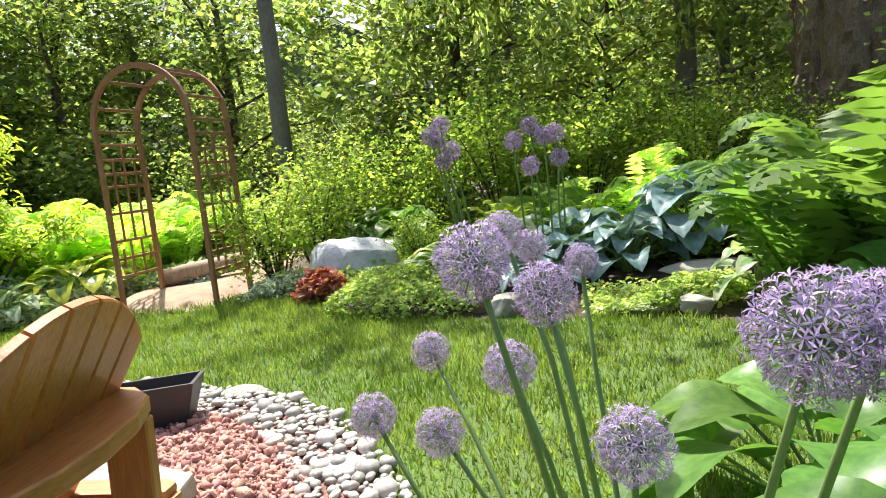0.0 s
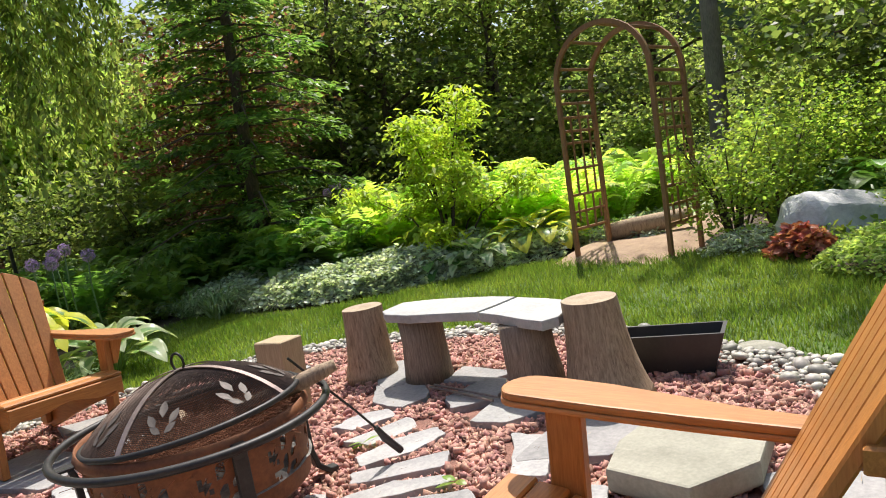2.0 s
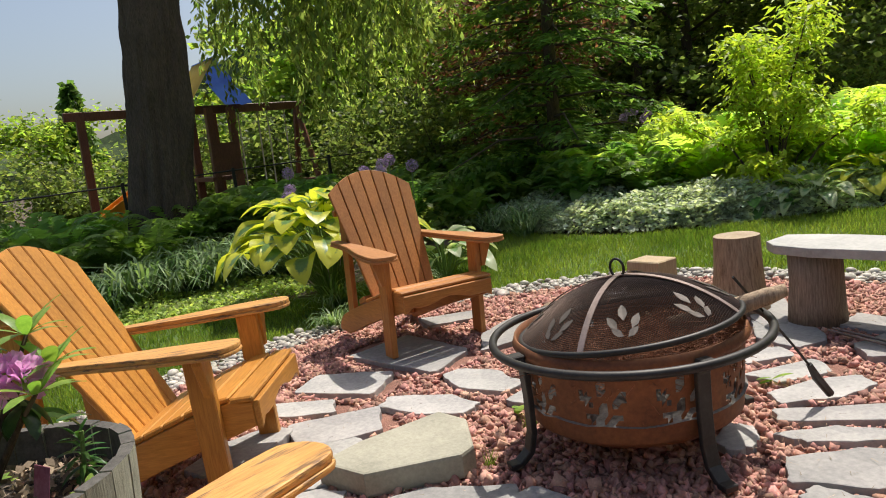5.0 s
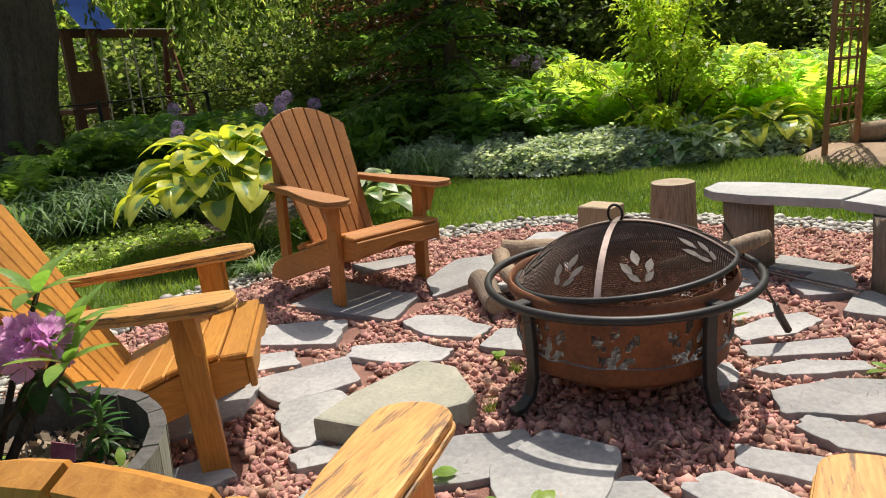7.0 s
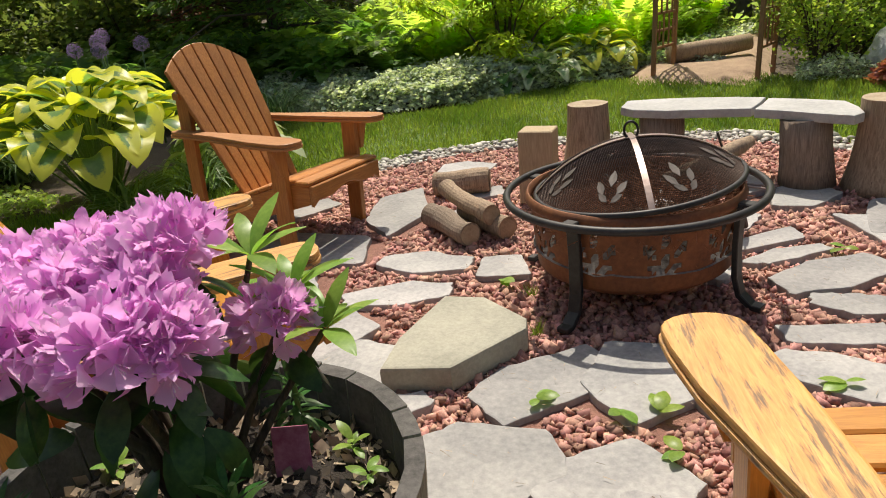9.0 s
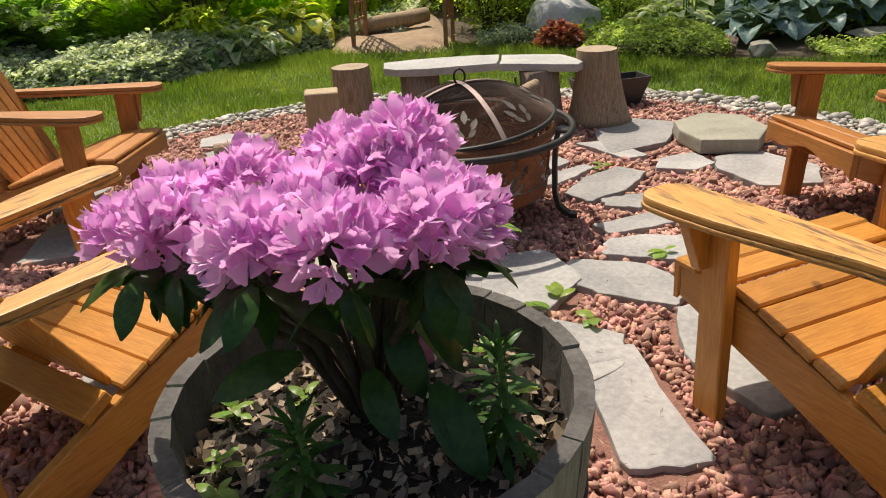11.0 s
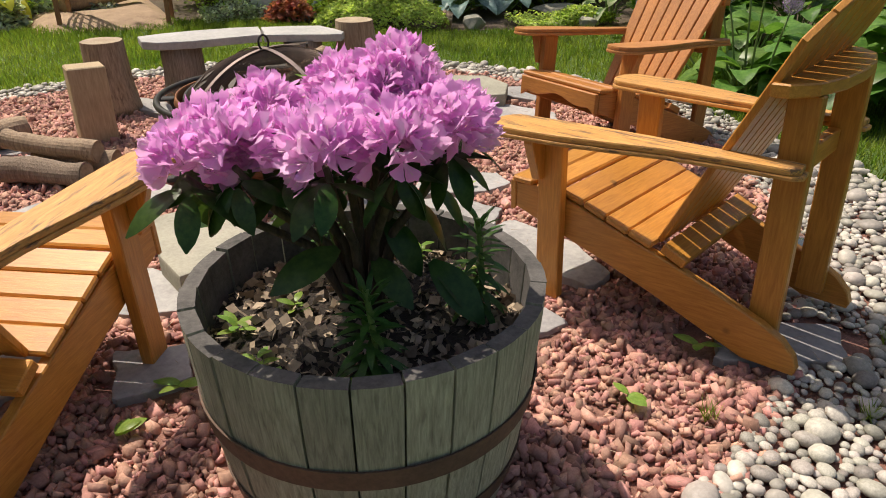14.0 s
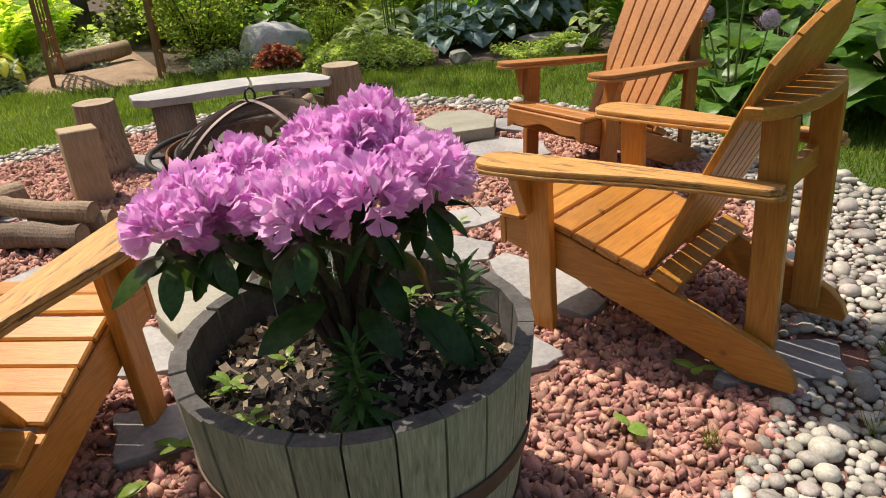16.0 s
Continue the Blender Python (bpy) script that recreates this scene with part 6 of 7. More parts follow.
# ---- arbor, boulder, stones ----
def arbor():
    a = thing("garden_arbor", pose(-3.86, 7.38, 0.09, 0, 0, -6), "brown wooden garden arbor with a round arch and lattice sides", "arbor")
    UPRIGHT.add(a)
    W, D, H, spring = 0.54, 0.31, 2.25, 1.72
    for sy in (-D, D):
        for sx in (-W, W):
            part("post", box(bmesh.new(), (0.045, 0.045, spring + 0.12), pose(sx, sy, spring / 2 - 0.06), 0.004), M_ARBOR, a)
        pts = [(-W * math.cos(t), sy, spring + (H - spring) * math.sin(t)) for t in (math.pi * i / 18 for i in range(19))]
        bm = bmesh.new()
        prev = None
        for i, p in enumerate(pts):
            t = math.pi * i / 18
            o = Vector((-math.cos(t), 0, math.sin(t))) * 0.024
            cur = [bm.verts.new(Vector(p) + o * s + Vector((0, w, 0))) for s, w in ((1, -0.02), (1, 0.02), (-1, 0.02), (-1, -0.02))]
            if prev:
                for q in range(4):
                    bm.faces.new((prev[q], prev[(q + 1) % 4], cur[(q + 1) % 4], cur[q]))
            prev = cur
        part("arch", bm, M_ARBOR, a, "bent wooden arch")
    for t in (20, 52, 88, 92, 128, 160):
        x, z = -W * math.cos(radians(t)), spring + (H - spring) * math.sin(radians(t))
        part("rung", box(bmesh.new(), (0.03, 2 * D, 0.028), pose(x, 0, z), 0.003), M_ARBOR, a)
    for sx in (-W, W):
        for z in (0.22, 0.40, 0.58, 0.86, 1.13, 1.26, 1.40, 1.55, 1.68):
            part("rung", box(bmesh.new(), (0.022, 2 * D, 0.028), pose(sx, 0, z), 0.003), M_ARBOR, a)
        for y, z0, z1 in ((-0.16, 0.58, 1.40), (0.0, 0.58, 1.55), (0.16, 0.58, 1.40), (-0.08, 0.22, 0.58), (0.08, 0.22, 0.58), (-0.2, 0.3, 0.5), (0.2, 0.3, 0.5)):
            part("lattice_slat", box(bmesh.new(), (0.016, 0.022, z1 - z0), pose(sx + 0.012, y, (z0 + z1) / 2), 0.002), M_ARBOR, a)
    bm = bmesh.new()
    bmesh.ops.create_grid(bm, x_segments=14, y_segments=22, size=1.0)
    for v in bm.verts:
        x, y = v.co.x * 0.75, v.co.y * 1.9
        v.co = Vector((-3.95 + x - 0.12 * (y + 1.9), 8.6 + y, 0.10 * min(1, (1.0 - abs(v.co.x)) * 4) * min(1, (y + 1.9) * 1.6) + 0.02 * noise.noise((x * 5, y * 5, 0)) - 0.02))
    path = part("garden_path", bm, M_PATH, None, smooth=True)
    tagged(path, "bare trodden earth path leading through the arbor", "path", kind="structure")
    g = thing("edging_log", pose(-4.05, 8.05, 0.10, 0, 0, 30), "bark-covered log lying along the path", "log")
    bm = tube(bmesh.new(), [(-0.45, 0, 0.07), (-0.15, 0.02, 0.09), (0.2, 0.0, 0.10), (0.5, 0.05, 0.12)], [0.10, 0.11, 0.105, 0.09], 18)
    part("bark", roughen(bm, 0.015, 7), M_LOG, g, smooth=True)


M_PATH = surface("path_earth", (0.20, 0.13, 0.085), (0.42, 0.30, 0.20), 6, 0.95, 60, 0.7, dist=0.01)


def rock(x, y, sx, sy, sz, material, label, seed, turn=0.0, name="rock", cuts=7):
    """A stone with broken facets."""
    rng = np.random.default_rng(seed)
    bm = bmesh.new()
    bmesh.ops.create_icosphere(bm, subdivisions=4, radius=0.5)
    for _ in range(cuts):
        n = Vector(rng.normal(size=3)).normalized()
        d = rng.uniform(0.30, 0.42)
        for v in bm.verts:
            k = v.co.dot(n) - d
            if k > 0:
                v.co -= n * k
    for v in bm.verts:
        v.co += v.co.normalized() * 0.035 * noise.noise(v.co * 5 + Vector((seed, 0, 0)))
        v.co = Vector((v.co.x * sx, v.co.y * sy, (v.co.z + 0.32) * sz))
    ob = part(name, bm, material, None)
    ob.matrix_basis = pose(x, y, -0.02, 0, 0, turn)
    tagged(ob, label, name)


def stones():
    rock(-2.0, 7.20, 0.86, 0.62, 0.66, M_BOULDER, "large pale grey boulder at the front of the bed", 3, 8, "boulder")
    rock(-0.42, 5.45, 0.30, 0.20, 0.24, M_SLAB, "small grey angular rock at the lawn's edge", 4, cuts=16)
    rock(0.74, 5.10, 0.26, 0.18, 0.16, M_SLAB, "small grey-blue rock in the bed", 5, cuts=16)
    rock(-0.62, 5.72, 0.2, 0.18, 0.26, M_LOG, "rust-brown stone beside the mound", 6, cuts=16)
    rock(1.0, 6.15, 0.7, 0.35, 0.14, M_SLAB, "flat stone step in the shaded bed", 7)
    rock(0.48, 5.30, 0.45, 0.24, 0.07, M_SLAB, "flat grey stone at the edge of the bed", 8)
    rock(-0.92, 3.28, 0.26, 0.2, 0.07, M_WHITESTONE, "flat round pale stone on the pebbles", 9)
    rock(-1.78, 4.25, 0.26, 0.18, 0.08, M_SLAB, "flat grey-green stone on the pebbles", 10)
    mound(-1.25, 5.98, 0.72, 0.42, 0.34, 7000, (0.025, 0.05), M_MOUND, "cushion_plant", "rounded yellow-green cushion plant beside the boulder", "cushion plant", 3, -25)
    mound(-2.12, 6.62, 0.24, 0.2, 0.28, 700, (0.05, 0.09), M_HEUCHERA, "heuchera", "coral-red leafy heuchera in front of the boulder", "heuchera", 4)
    mound(0.80, 5.30, 0.34, 0.2, 0.2, 1200, (0.03, 0.05), M_MOUND, "cushion_plant", "low bright green cushion plant at the lawn's edge", "cushion plant", 5)


# ---- rhododendron in the barrel ----
def floret(rng_seed):
    """One truss: open five-petalled bells with ruffled rims packed on a dome, with their stamens."""
    rng = np.random.default_rng(rng_seed)
    cols = (-1.0, -0.5, 0.0, 0.5, 1.0)
    rows = ((0.0, 0.05, 0.0), (0.25, 0.13, 0.10), (0.50, 0.27, 0.15), (0.72, 0.35, 0.12), (0.90, 0.30, 0.03), (1.03, 0.13, -0.08))
    pv = np.array([(q * w, s - 0.06 * q * q * s, z + 0.10 * q * q * w) for s, w, z in rows for q in cols])
    rim = np.array([s * s * (0.35 + abs(q)) for s, w, z in rows for q in cols])
    pf = np.array([(5 * i + j, 5 * i + j + 1, 5 * i + j + 6, 5 * i + j + 5) for i in range(5) for j in range(4)])
    n = 26
    k = np.arange(n) + 0.5
    ph, th = np.arccos(1 - 1.12 * k / n), k * 2.39996
    d = np.stack([np.cos(th) * np.sin(ph), np.sin(th) * np.sin(ph), np.cos(ph)], axis=1) + rng.normal(0, 0.12, (n, 3))
    d /= np.linalg.norm(d, axis=1, keepdims=True)
    tang = np.cross(d, rng.normal(size=(n, 3)))
    tang /= np.linalg.norm(tang, axis=1, keepdims=True)
    other = np.cross(d, tang)
    vs, fs, base = [], [], 0
    centre = d * rng.uniform(0.042, 0.062, n)[:, None]
    open_up = rng.uniform(0.55, 1.0, n)
    for j in range(5):
        a = 2 * math.pi * j / 5 + rng.normal(0, 0.10, n)
        way = (tang * np.cos(a)[:, None] + other * np.sin(a)[:, None]) * open_up[:, None] + d * 0.90
        size = rng.uniform(0.036, 0.050, n)
        t3 = frames_from(way, -d + rng.normal(0, 0.15, (n, 3))) * size[:, None, None]
        v, f = scatter(pv, pf, t3, centre)
        wave = rng.normal(0, 0.0042, (n, len(pv))) * rim[None]
        v = v + (d[:, None, :] * wave[:, :, None]).reshape(-1, 3)
        vs.append(v)
        fs.append(f + base)
        base += len(v)
    truss = quick_mesh("truss", np.concatenate(vs), np.concatenate(fs), M_PETAL, True)
    m = 6
    hair = np.array([(-0.5, 0, 0), (0.5, 0, 0), (0.4, 0.7, 0.05), (-0.4, 0.7, 0.05), (1.3, 1.0, 0.12), (-1.3, 1.0, 0.12)])
    way = np.repeat(d, m, axis=0) + rng.normal(0, 0.28, (n * m, 3))
    t3 = frames_from(way, rng.normal(size=(n * m, 3))) * np.stack([np.full(n * m, 0.0011), rng.uniform(0.028, 0.042, n * m), np.full(n * m, 0.03)], axis=1)[:, None, :]
    v, f = scatter(hair, np.array([(0, 1, 2, 3), (3, 2, 4, 5)]), t3, np.repeat(centre, m, axis=0))
    return truss, quick_mesh("stamen_tuft", v, f, M_STAMEN)


def oval_leaf(material, wide=0.32):
    nu, nv = 7, 5
    vs = []
    for i in range(nu):
        s = i / (nu - 1)
        half = wide / 2 * math.sin(math.pi * min(1, 0.04 + s * 0.95)) ** 0.7
        for j in range(nv):
            q = j / 2 - 1
            vs.append((q * half, s, 0.07 * math.sin(math.pi * s) - 0.16 * s * s - 0.10 * q * q * half * 2 + 0.02 * abs(q)))
    fs = np.array([(i * nv + j, i * nv + j + 1, (i + 1) * nv + j + 1, (i + 1) * nv + j) for i in range(nu - 1) for j in range(nv - 1)])
    return quick_mesh("leaf", np.array(vs), fs, material, True)


def rhododendron():
    rng = np.random.default_rng(101)
    t = thing("rhododendron", pose(BARREL[0], BARREL[1], 0.46), "pink-flowering rhododendron growing in the half barrel", "rhododendron")
    trusses = [floret(k) for k in (1, 2, 3)]
    leaf, young = oval_leaf(M_RHODO_LEAF, 0.44), oval_leaf(M_RHODO_YOUNG, 0.30)
    heads = [(-0.11, -0.19, 0.475), (0.01, -0.20, 0.475), (0.13, -0.15, 0.475), (-0.33, -0.08, 0.45), (-0.27, -0.02, 0.47), (-0.17, 0.02, 0.50), (-0.02, 0.04, 0.52), (0.09, 0.01, 0.55),
             (0.04, -0.02, 0.52), (-0.15, -0.10, 0.46), (-0.25, -0.12, 0.47), (0.17, -0.10, 0.475), (0.11, -0.07, 0.50), (-0.05, -0.08, 0.49), (0.09, 0.16, 0.36)]
    bm = bmesh.new()
    for i, (x, y, z) in enumerate(heads):
        tip = Vector((x, y, z - 0.06))
        fork = Vector((x * 0.35, y * 0.35, z * 0.42))
        tube(bm, [(x * 0.05, y * 0.05, -0.03), fork, tip.lerp(fork, 0.4) + Vector((0, 0, -0.02)), tip], [0.013, 0.010, 0.008, 0.006], 7)
        m = Matrix.Translation((x, y, z - 0.045)) @ pose(0, 0, 0, -y * 60 + rng.normal() * 8, x * 75 + rng.normal() * 8, rng.uniform(0, 360)) @ Matrix.Scale(rng.uniform(0.84, 1.02), 4)
        tr_ob = share("flower_truss", trusses[i % 3][0], t, m)
        tr_ob["label"] = "round truss of frilly orchid-pink flowers"
        share("stamen_tuft", trusses[i % 3][1], tr_ob, Matrix())["kind"] = "stuff"
        for k in range(6):
            a = 2 * math.pi * k / 6 + rng.uniform(-0.3, 0.3)
            down = rng.uniform(-55, 0)
            lm = Matrix.Translation(tip + Vector((0, 0, -0.02 - 0.02 * rng.uniform(0, 1)))) @ pose(0, 0, 0, 0, 0, math.degrees(a)) @ pose(0, 0.01, 0, down - 8, rng.uniform(-25, 25), 0)
            share("leaf", leaf, t, lm @ Matrix.Scale(rng.uniform(0.085, 0.125), 4))
    for k in range(15):
        a, f = rng.uniform(0, 2 * math.pi), rng.uniform(0.15, 0.85)
        r = 0.30 * f
        p = Vector((math.cos(a) * r, math.sin(a) * r, rng.uniform(0.12, 0.33)))
        lm = Matrix.Translation(p) @ pose(0, 0, 0, 0, 0, math.degrees(a) - 90 + rng.uniform(-40, 40)) @ pose(0, 0, 0, rng.uniform(-70, -5), rng.uniform(-25, 25), 0)
        share("leaf", leaf, t, lm @ Matrix.Scale(rng.uniform(0.10, 0.17), 4))
    for cx, cy, cz in ((0.02, 0.20, 0.42), (0.06, 0.24, 0.34), (0.16, 0.20, 0.30)):
        tube(bm, [(cx * 0.1, cy * 0.1, 0), (cx * 0.6, cy * 0.6, cz * 0.6), (cx, cy, cz)], [0.009, 0.007, 0.005], 7)
        for k in range(9):
            a = k * 2.4
            lm = Matrix.Translation((cx, cy, cz)) @ pose(0, 0, 0, 0, 0, math.degrees(a)) @ pose(0, 0.005, 0, 52 - 6 * k, 0, 0)
            share("young_leaf", young, t, lm @ Matrix.Scale(rng.uniform(0.09, 0.13), 4))
    part("stem_tuft", bm, M_BARK, t, smooth=True)
    # lilies and seedlings in the same barrel
    lily_leaf = oval_leaf(M_LILY, 0.22)
    for x, y, h, n in ((-0.07, -0.26, 0.22, 64), (0.22, -0.10, 0.24, 60), (-0.02, 0.26, 0.15, 40)):
        ly = thing("lily_shoot", pose(BARREL[0] + x, BARREL[1] + y, 0.44), "dark green leafy lily shoot in the barrel", "lily")
        part("stem", tube(bmesh.new(), [(0, 0, 0), (0.01, 0, h * 0.5), (0, 0.01, h)], 0.006, 7), M_STEM, ly)
        for k in range(n):
            f = k / n
            lm = Matrix.Translation((0, 0, h * (0.15 + 0.85 * f))) @ pose(0, 0, 0, 0, 0, k * 137.5) @ pose(0, 0.004, 0, -25 + 85 * f * f, 0, 0)
            share("leaf", lily_leaf, ly, lm @ Matrix.Scale(0.085 - 0.035 * f, 4))
    seed_leaf = oval_leaf(M_RHODO_YOUNG, 0.45)
    for x, y in ((-0.26, -0.12), (-0.24, -0.20), (-0.10, -0.30), (-0.15, 0.05), (0.25, 0.05), (0.12, 0.26), (0.20, 0.20), (-0.28, 0.02)):
        sd = thing("seedling", pose(BARREL[0] + x, BARREL[1] + y, 0.43), "small bright green seedling in the barrel soil", "seedling", "seedlings in the barrel")
        part("stem", tube(bmesh.new(), [(0, 0, 0), (0, 0, 0.04)], 0.002, 5), M_STEM, sd)
        for k in range(7):
            lm = Matrix.Translation((0, 0, 0.03 + 0.004 * k)) @ pose(0, 0, 0, 0, 0, k * 137.5 + x * 900) @ pose(0, 0.003, 0, rng.uniform(0, 40), 0, 0)
            share("leaf", seed_leaf, sd, lm @ Matrix.Scale(rng.uniform(0.025, 0.05), 4))


M_LILY = leafy("lily_leaf", (0.03, 0.085, 0.022), (0.06, 0.14, 0.03), 0.25, 0.25, 0.02, 0.35, 6.0, False)


# ---- beyond the garden ----
M_REDWOOD = wood("playset_wood", (0.11, 0.035, 0.025), (0.26, 0.10, 0.065), (10, 10, 1.5), knots=False)
M_SLIDE = surface("orange_plastic", (0.62, 0.20, 0.01), (0.78, 0.30, 0.02), 3, 0.35, 40, 0.0)
M_CANOPY_B = surface("blue_canopy", (0.08, 0.16, 0.42), (0.16, 0.28, 0.58), 3, 0.6, 40, 0.1)
M_CANOPY_Y = surface("yellow_canopy", (0.60, 0.40, 0.03), (0.75, 0.55, 0.08), 3, 0.6, 40, 0.1)
M_ROPE = surface("pale_rope", (0.35, 0.33, 0.28), (0.6, 0.57, 0.5), 9, 0.8, 60, 0.0)
M_SIDING = surface("pale_siding", (0.50, 0.47, 0.43), (0.66, 0.63, 0.58), 2, 0.8, 20, 0.0)
M_ROOF = surface("grey_shingle", (0.10, 0.10, 0.11), (0.2, 0.2, 0.21), 4, 0.9, 30, 0.3)
M_DARKGLASS = surface("window_glass", (0.03, 0.04, 0.05), (0.08, 0.09, 0.10), 2, 0.15, 20, 0.0)


def playset():
    p = thing("swing_set", pose(-15.1, 2.8, 0, 0, 0, 98), "red-brown wooden swing set with a slide and a canopy roof", "swing set")
    UPRIGHT.add(p)
    # x runs along the beam, from the slide end (minus to plus)
    H = 2.45
    part("beam", box(bmesh.new(), (4.5, 0.12, 0.15), pose(-0.05, 0, H), 0.006), M_REDWOOD, p)
    for x in (-2.05, 0.0, 0.42):
        for y in (-0.5, 0.5) if x > -1 else (0.0,):
            part("post", box(bmesh.new(), (0.13, 0.13, H), pose(x, y, H / 2), 0.006), M_REDWOOD, p)
    for s in (-1, 1):
        part("end_leg", tube(bmesh.new(), [(2.0, 0, H), (2.15, 0.75 * s, 0)], 0.06, 6), M_REDWOOD, p)
    part("cross_brace", box(bmesh.new(), (0.08, 0.9, 0.1), pose(2.12, 0, 0.9), 0.004), M_REDWOOD, p)
    part("platform", box(bmesh.new(), (0.62, 1.1, 0.08), pose(0.2, 0, 1.15), 0.004), M_REDWOOD, p)
    part("panel", box(bmesh.new(), (0.5, 0.04, 0.6), pose(0.2, -0.55, 1.5), 0.004), M_REDWOOD, p)
    for s, m in ((-1, M_CANOPY_B), (1, M_CANOPY_Y)):
        bm = bmesh.new()
        a = [bm.verts.new(v) for v in ((-0.35 if s > 0 else 0.22, -0.62, 2.5), (-0.35 if s > 0 else 0.22, 0.62, 2.5), (0.22, 0.62, 3.35), (0.22, -0.62, 3.35))]
        if s < 0:
            for v, q in zip(a, ((0.82, -0.62, 2.5), (0.82, 0.62, 2.5), (0.2, 0.62, 3.35), (0.2, -0.62, 3.35))):
                v.co = q
        f = bm.faces.new(a)
        bmesh.ops.solidify(bm, geom=[f], thickness=0.02)
        part("canopy", bm, m, p, "sun-bleached canvas roof half")
    for i, x in enumerate((0.75, 1.15, 1.35, 1.72)):
        part("swing_rope", tube(bmesh.new(), [(x, 0, H), (x + 0.02, 0.02, 0.5)], 0.016, 5), M_ROPE, p)
    for x in (0.95, 1.53):
        part("swing_seat", box(bmesh.new(), (0.42, 0.16, 0.03), pose(x, 0.02, 0.5), 0.004), M_BLACKPLASTIC, p)
    bm = bmesh.new()
    for s in (-1, 1):
        box(bm, (1.9, 0.04, 0.22), pose(-1.95, -0.75 + 0.22 * s, 0.78, 0, -32, 0), 0.01)
    box(bm, (1.9, 0.42, 0.03), pose(-1.95, -0.75, 0.72, 0, -32, 0), 0.005)
    part("slide", bm, M_SLIDE, p, "bright orange plastic slide")


def fence():
    f = thing("garden_fence", pose(-13.6, 0, 0), "black wire garden fence behind the beds", "fence")
    ys = [-6 + 1.8 * i for i in range(9)]
    for y in ys:
        part("post", box(bmesh.new(), (0.05, 0.05, 1.35), pose(-0.1 * y / 3, y, 0.62), 0.004), M_BLACKSTEEL, f)
    for z in (0.15, 0.7, 1.25):
        bm = tube(bmesh.new(), [(-0.1 * y / 3, y, z) for y in ys], 0.014, 6)
        part("rail", bm, M_BLACKSTEEL, f)


def house():
    h = thing("house", pose(-30.0, 16.5, ground_height(-30, 16.5), 0, 0, -25), "pale neighbouring house seen through the trees", "house")
    UPRIGHT.add(h)
    part("wall", box(bmesh.new(), (7.0, 9.0, 4.4), pose(0, 0, 2.2), 0.02), M_SIDING, h)
    bm = bmesh.new()
    vs = [bm.verts.new(v) for v in ((-4, -4.9, 4.3), (4, -4.9, 4.3), (0, -4.9, 6.8), (-4, 4.9, 4.3), (4, 4.9, 4.3), (0, 4.9, 6.8))]
    for q in ((0, 1, 2), (5, 4, 3), (0, 3, 4, 1), (1, 4, 5, 2), (2, 5, 3, 0)):
        bm.faces.new([vs[i] for i in q])
    part("roof", bm, M_ROOF, h)
    for y in (-2.4, 0.3, 2.8):
        w = part("window", box(bmesh.new(), (0.10, 1.1, 1.3), pose(3.52, y, 2.6), 0.01), M_SIDING, h)
        part("pane", box(bmesh.new(), (0.03, 0.95, 1.15), pose(3.59, y, 2.6), 0.004), M_DARKGLASS, w)


def far_trees():
    rng = np.random.default_rng(111)
    c = broadleaf("far round-headed tree beyond the fence", 5.0, 0.6, 2.4, 5200, (0.16, 0.3), 0.12, 14, M_SHRUB, M_BARK)
    first = True
    for x, y, s in ((-24, -3.0, 0.9), (-27, 0.5, 0.75), (-30, -6, 1.1), (-23, 7.5, 1.2), (-21, 10, 1.3), (-26, 4.5, 0.8), (-20, 8.5, 1.0), (-26, -9, 1.2), (-19, 12, 1.2)):
        place_tree(c, x, y, rng.uniform(0, 360), s, first)
        first = False
    # dark conifer on the skyline
    t = thing("conifer", pose(-27.5, 1.2, 0), "small blue-green spruce on the skyline", "tree")
    UPRIGHT.add(t)
    part("trunk", tube(bmesh.new(), [(0, 0, 0), (0, 0, 4.6)], [0.12, 0.02], 7), M_BARK, t)
    n = 3000
    z = 0.4 + 4.4 * rng.uniform(0, 1, n) ** 1.3
    r = (1 - z / 5.0) * 1.3 * np.sqrt(rng.uniform(0.1, 1, n))
    a = rng.uniform(0, 2 * math.pi, n)
    ob = new("needles", leaf_mesh("needles", rng, np.stack([r * np.cos(a), r * np.sin(a), z], axis=1), (0.15, 0.35), M_SPRUCE, 0.4, 0.5))
    ob.parent = t
    # belt of distant woodland that closes the view
    bm = bmesh.new()
    prev = None
    for i in range(121):
        a = radians(-60 + 300 * i / 120)
        west = max(0.0, 1 - abs((math.degrees(a) - 188) / 24))
        top = (13 + 3 * noise.noise((i * 0.37, 0, 0)) + 2 * noise.noise((i * 1.1, 4, 0))) * (1 - 0.75 * min(1, west * 2)) + 1.0
        x, y = -2.8 + 62 * math.cos(a), 1.5 + 62 * math.sin(a)
        cur = (bm.verts.new((x, y, -6)), bm.verts.new((x * 1.02, y * 1.02, top * 0.5)), bm.verts.new((x * 1.05, y * 1.05, top)))
        if prev:
            bm.faces.new((prev[0], cur[0], cur[1], prev[1]))
            bm.faces.new((prev[1], cur[1], cur[2], prev[2]))
        prev = cur
    ob = part("backdrop", bm, M_FARWOOD, None)
    UPRIGHT.add(ob)
    tagged(ob, "distant belt of dark green woodland", "woodland", kind="structure")


M_FARWOOD = surface("far_woodland", (0.022, 0.038, 0.014), (0.10, 0.155, 0.05), 0.9, 0.95, 4.0, 0.0)


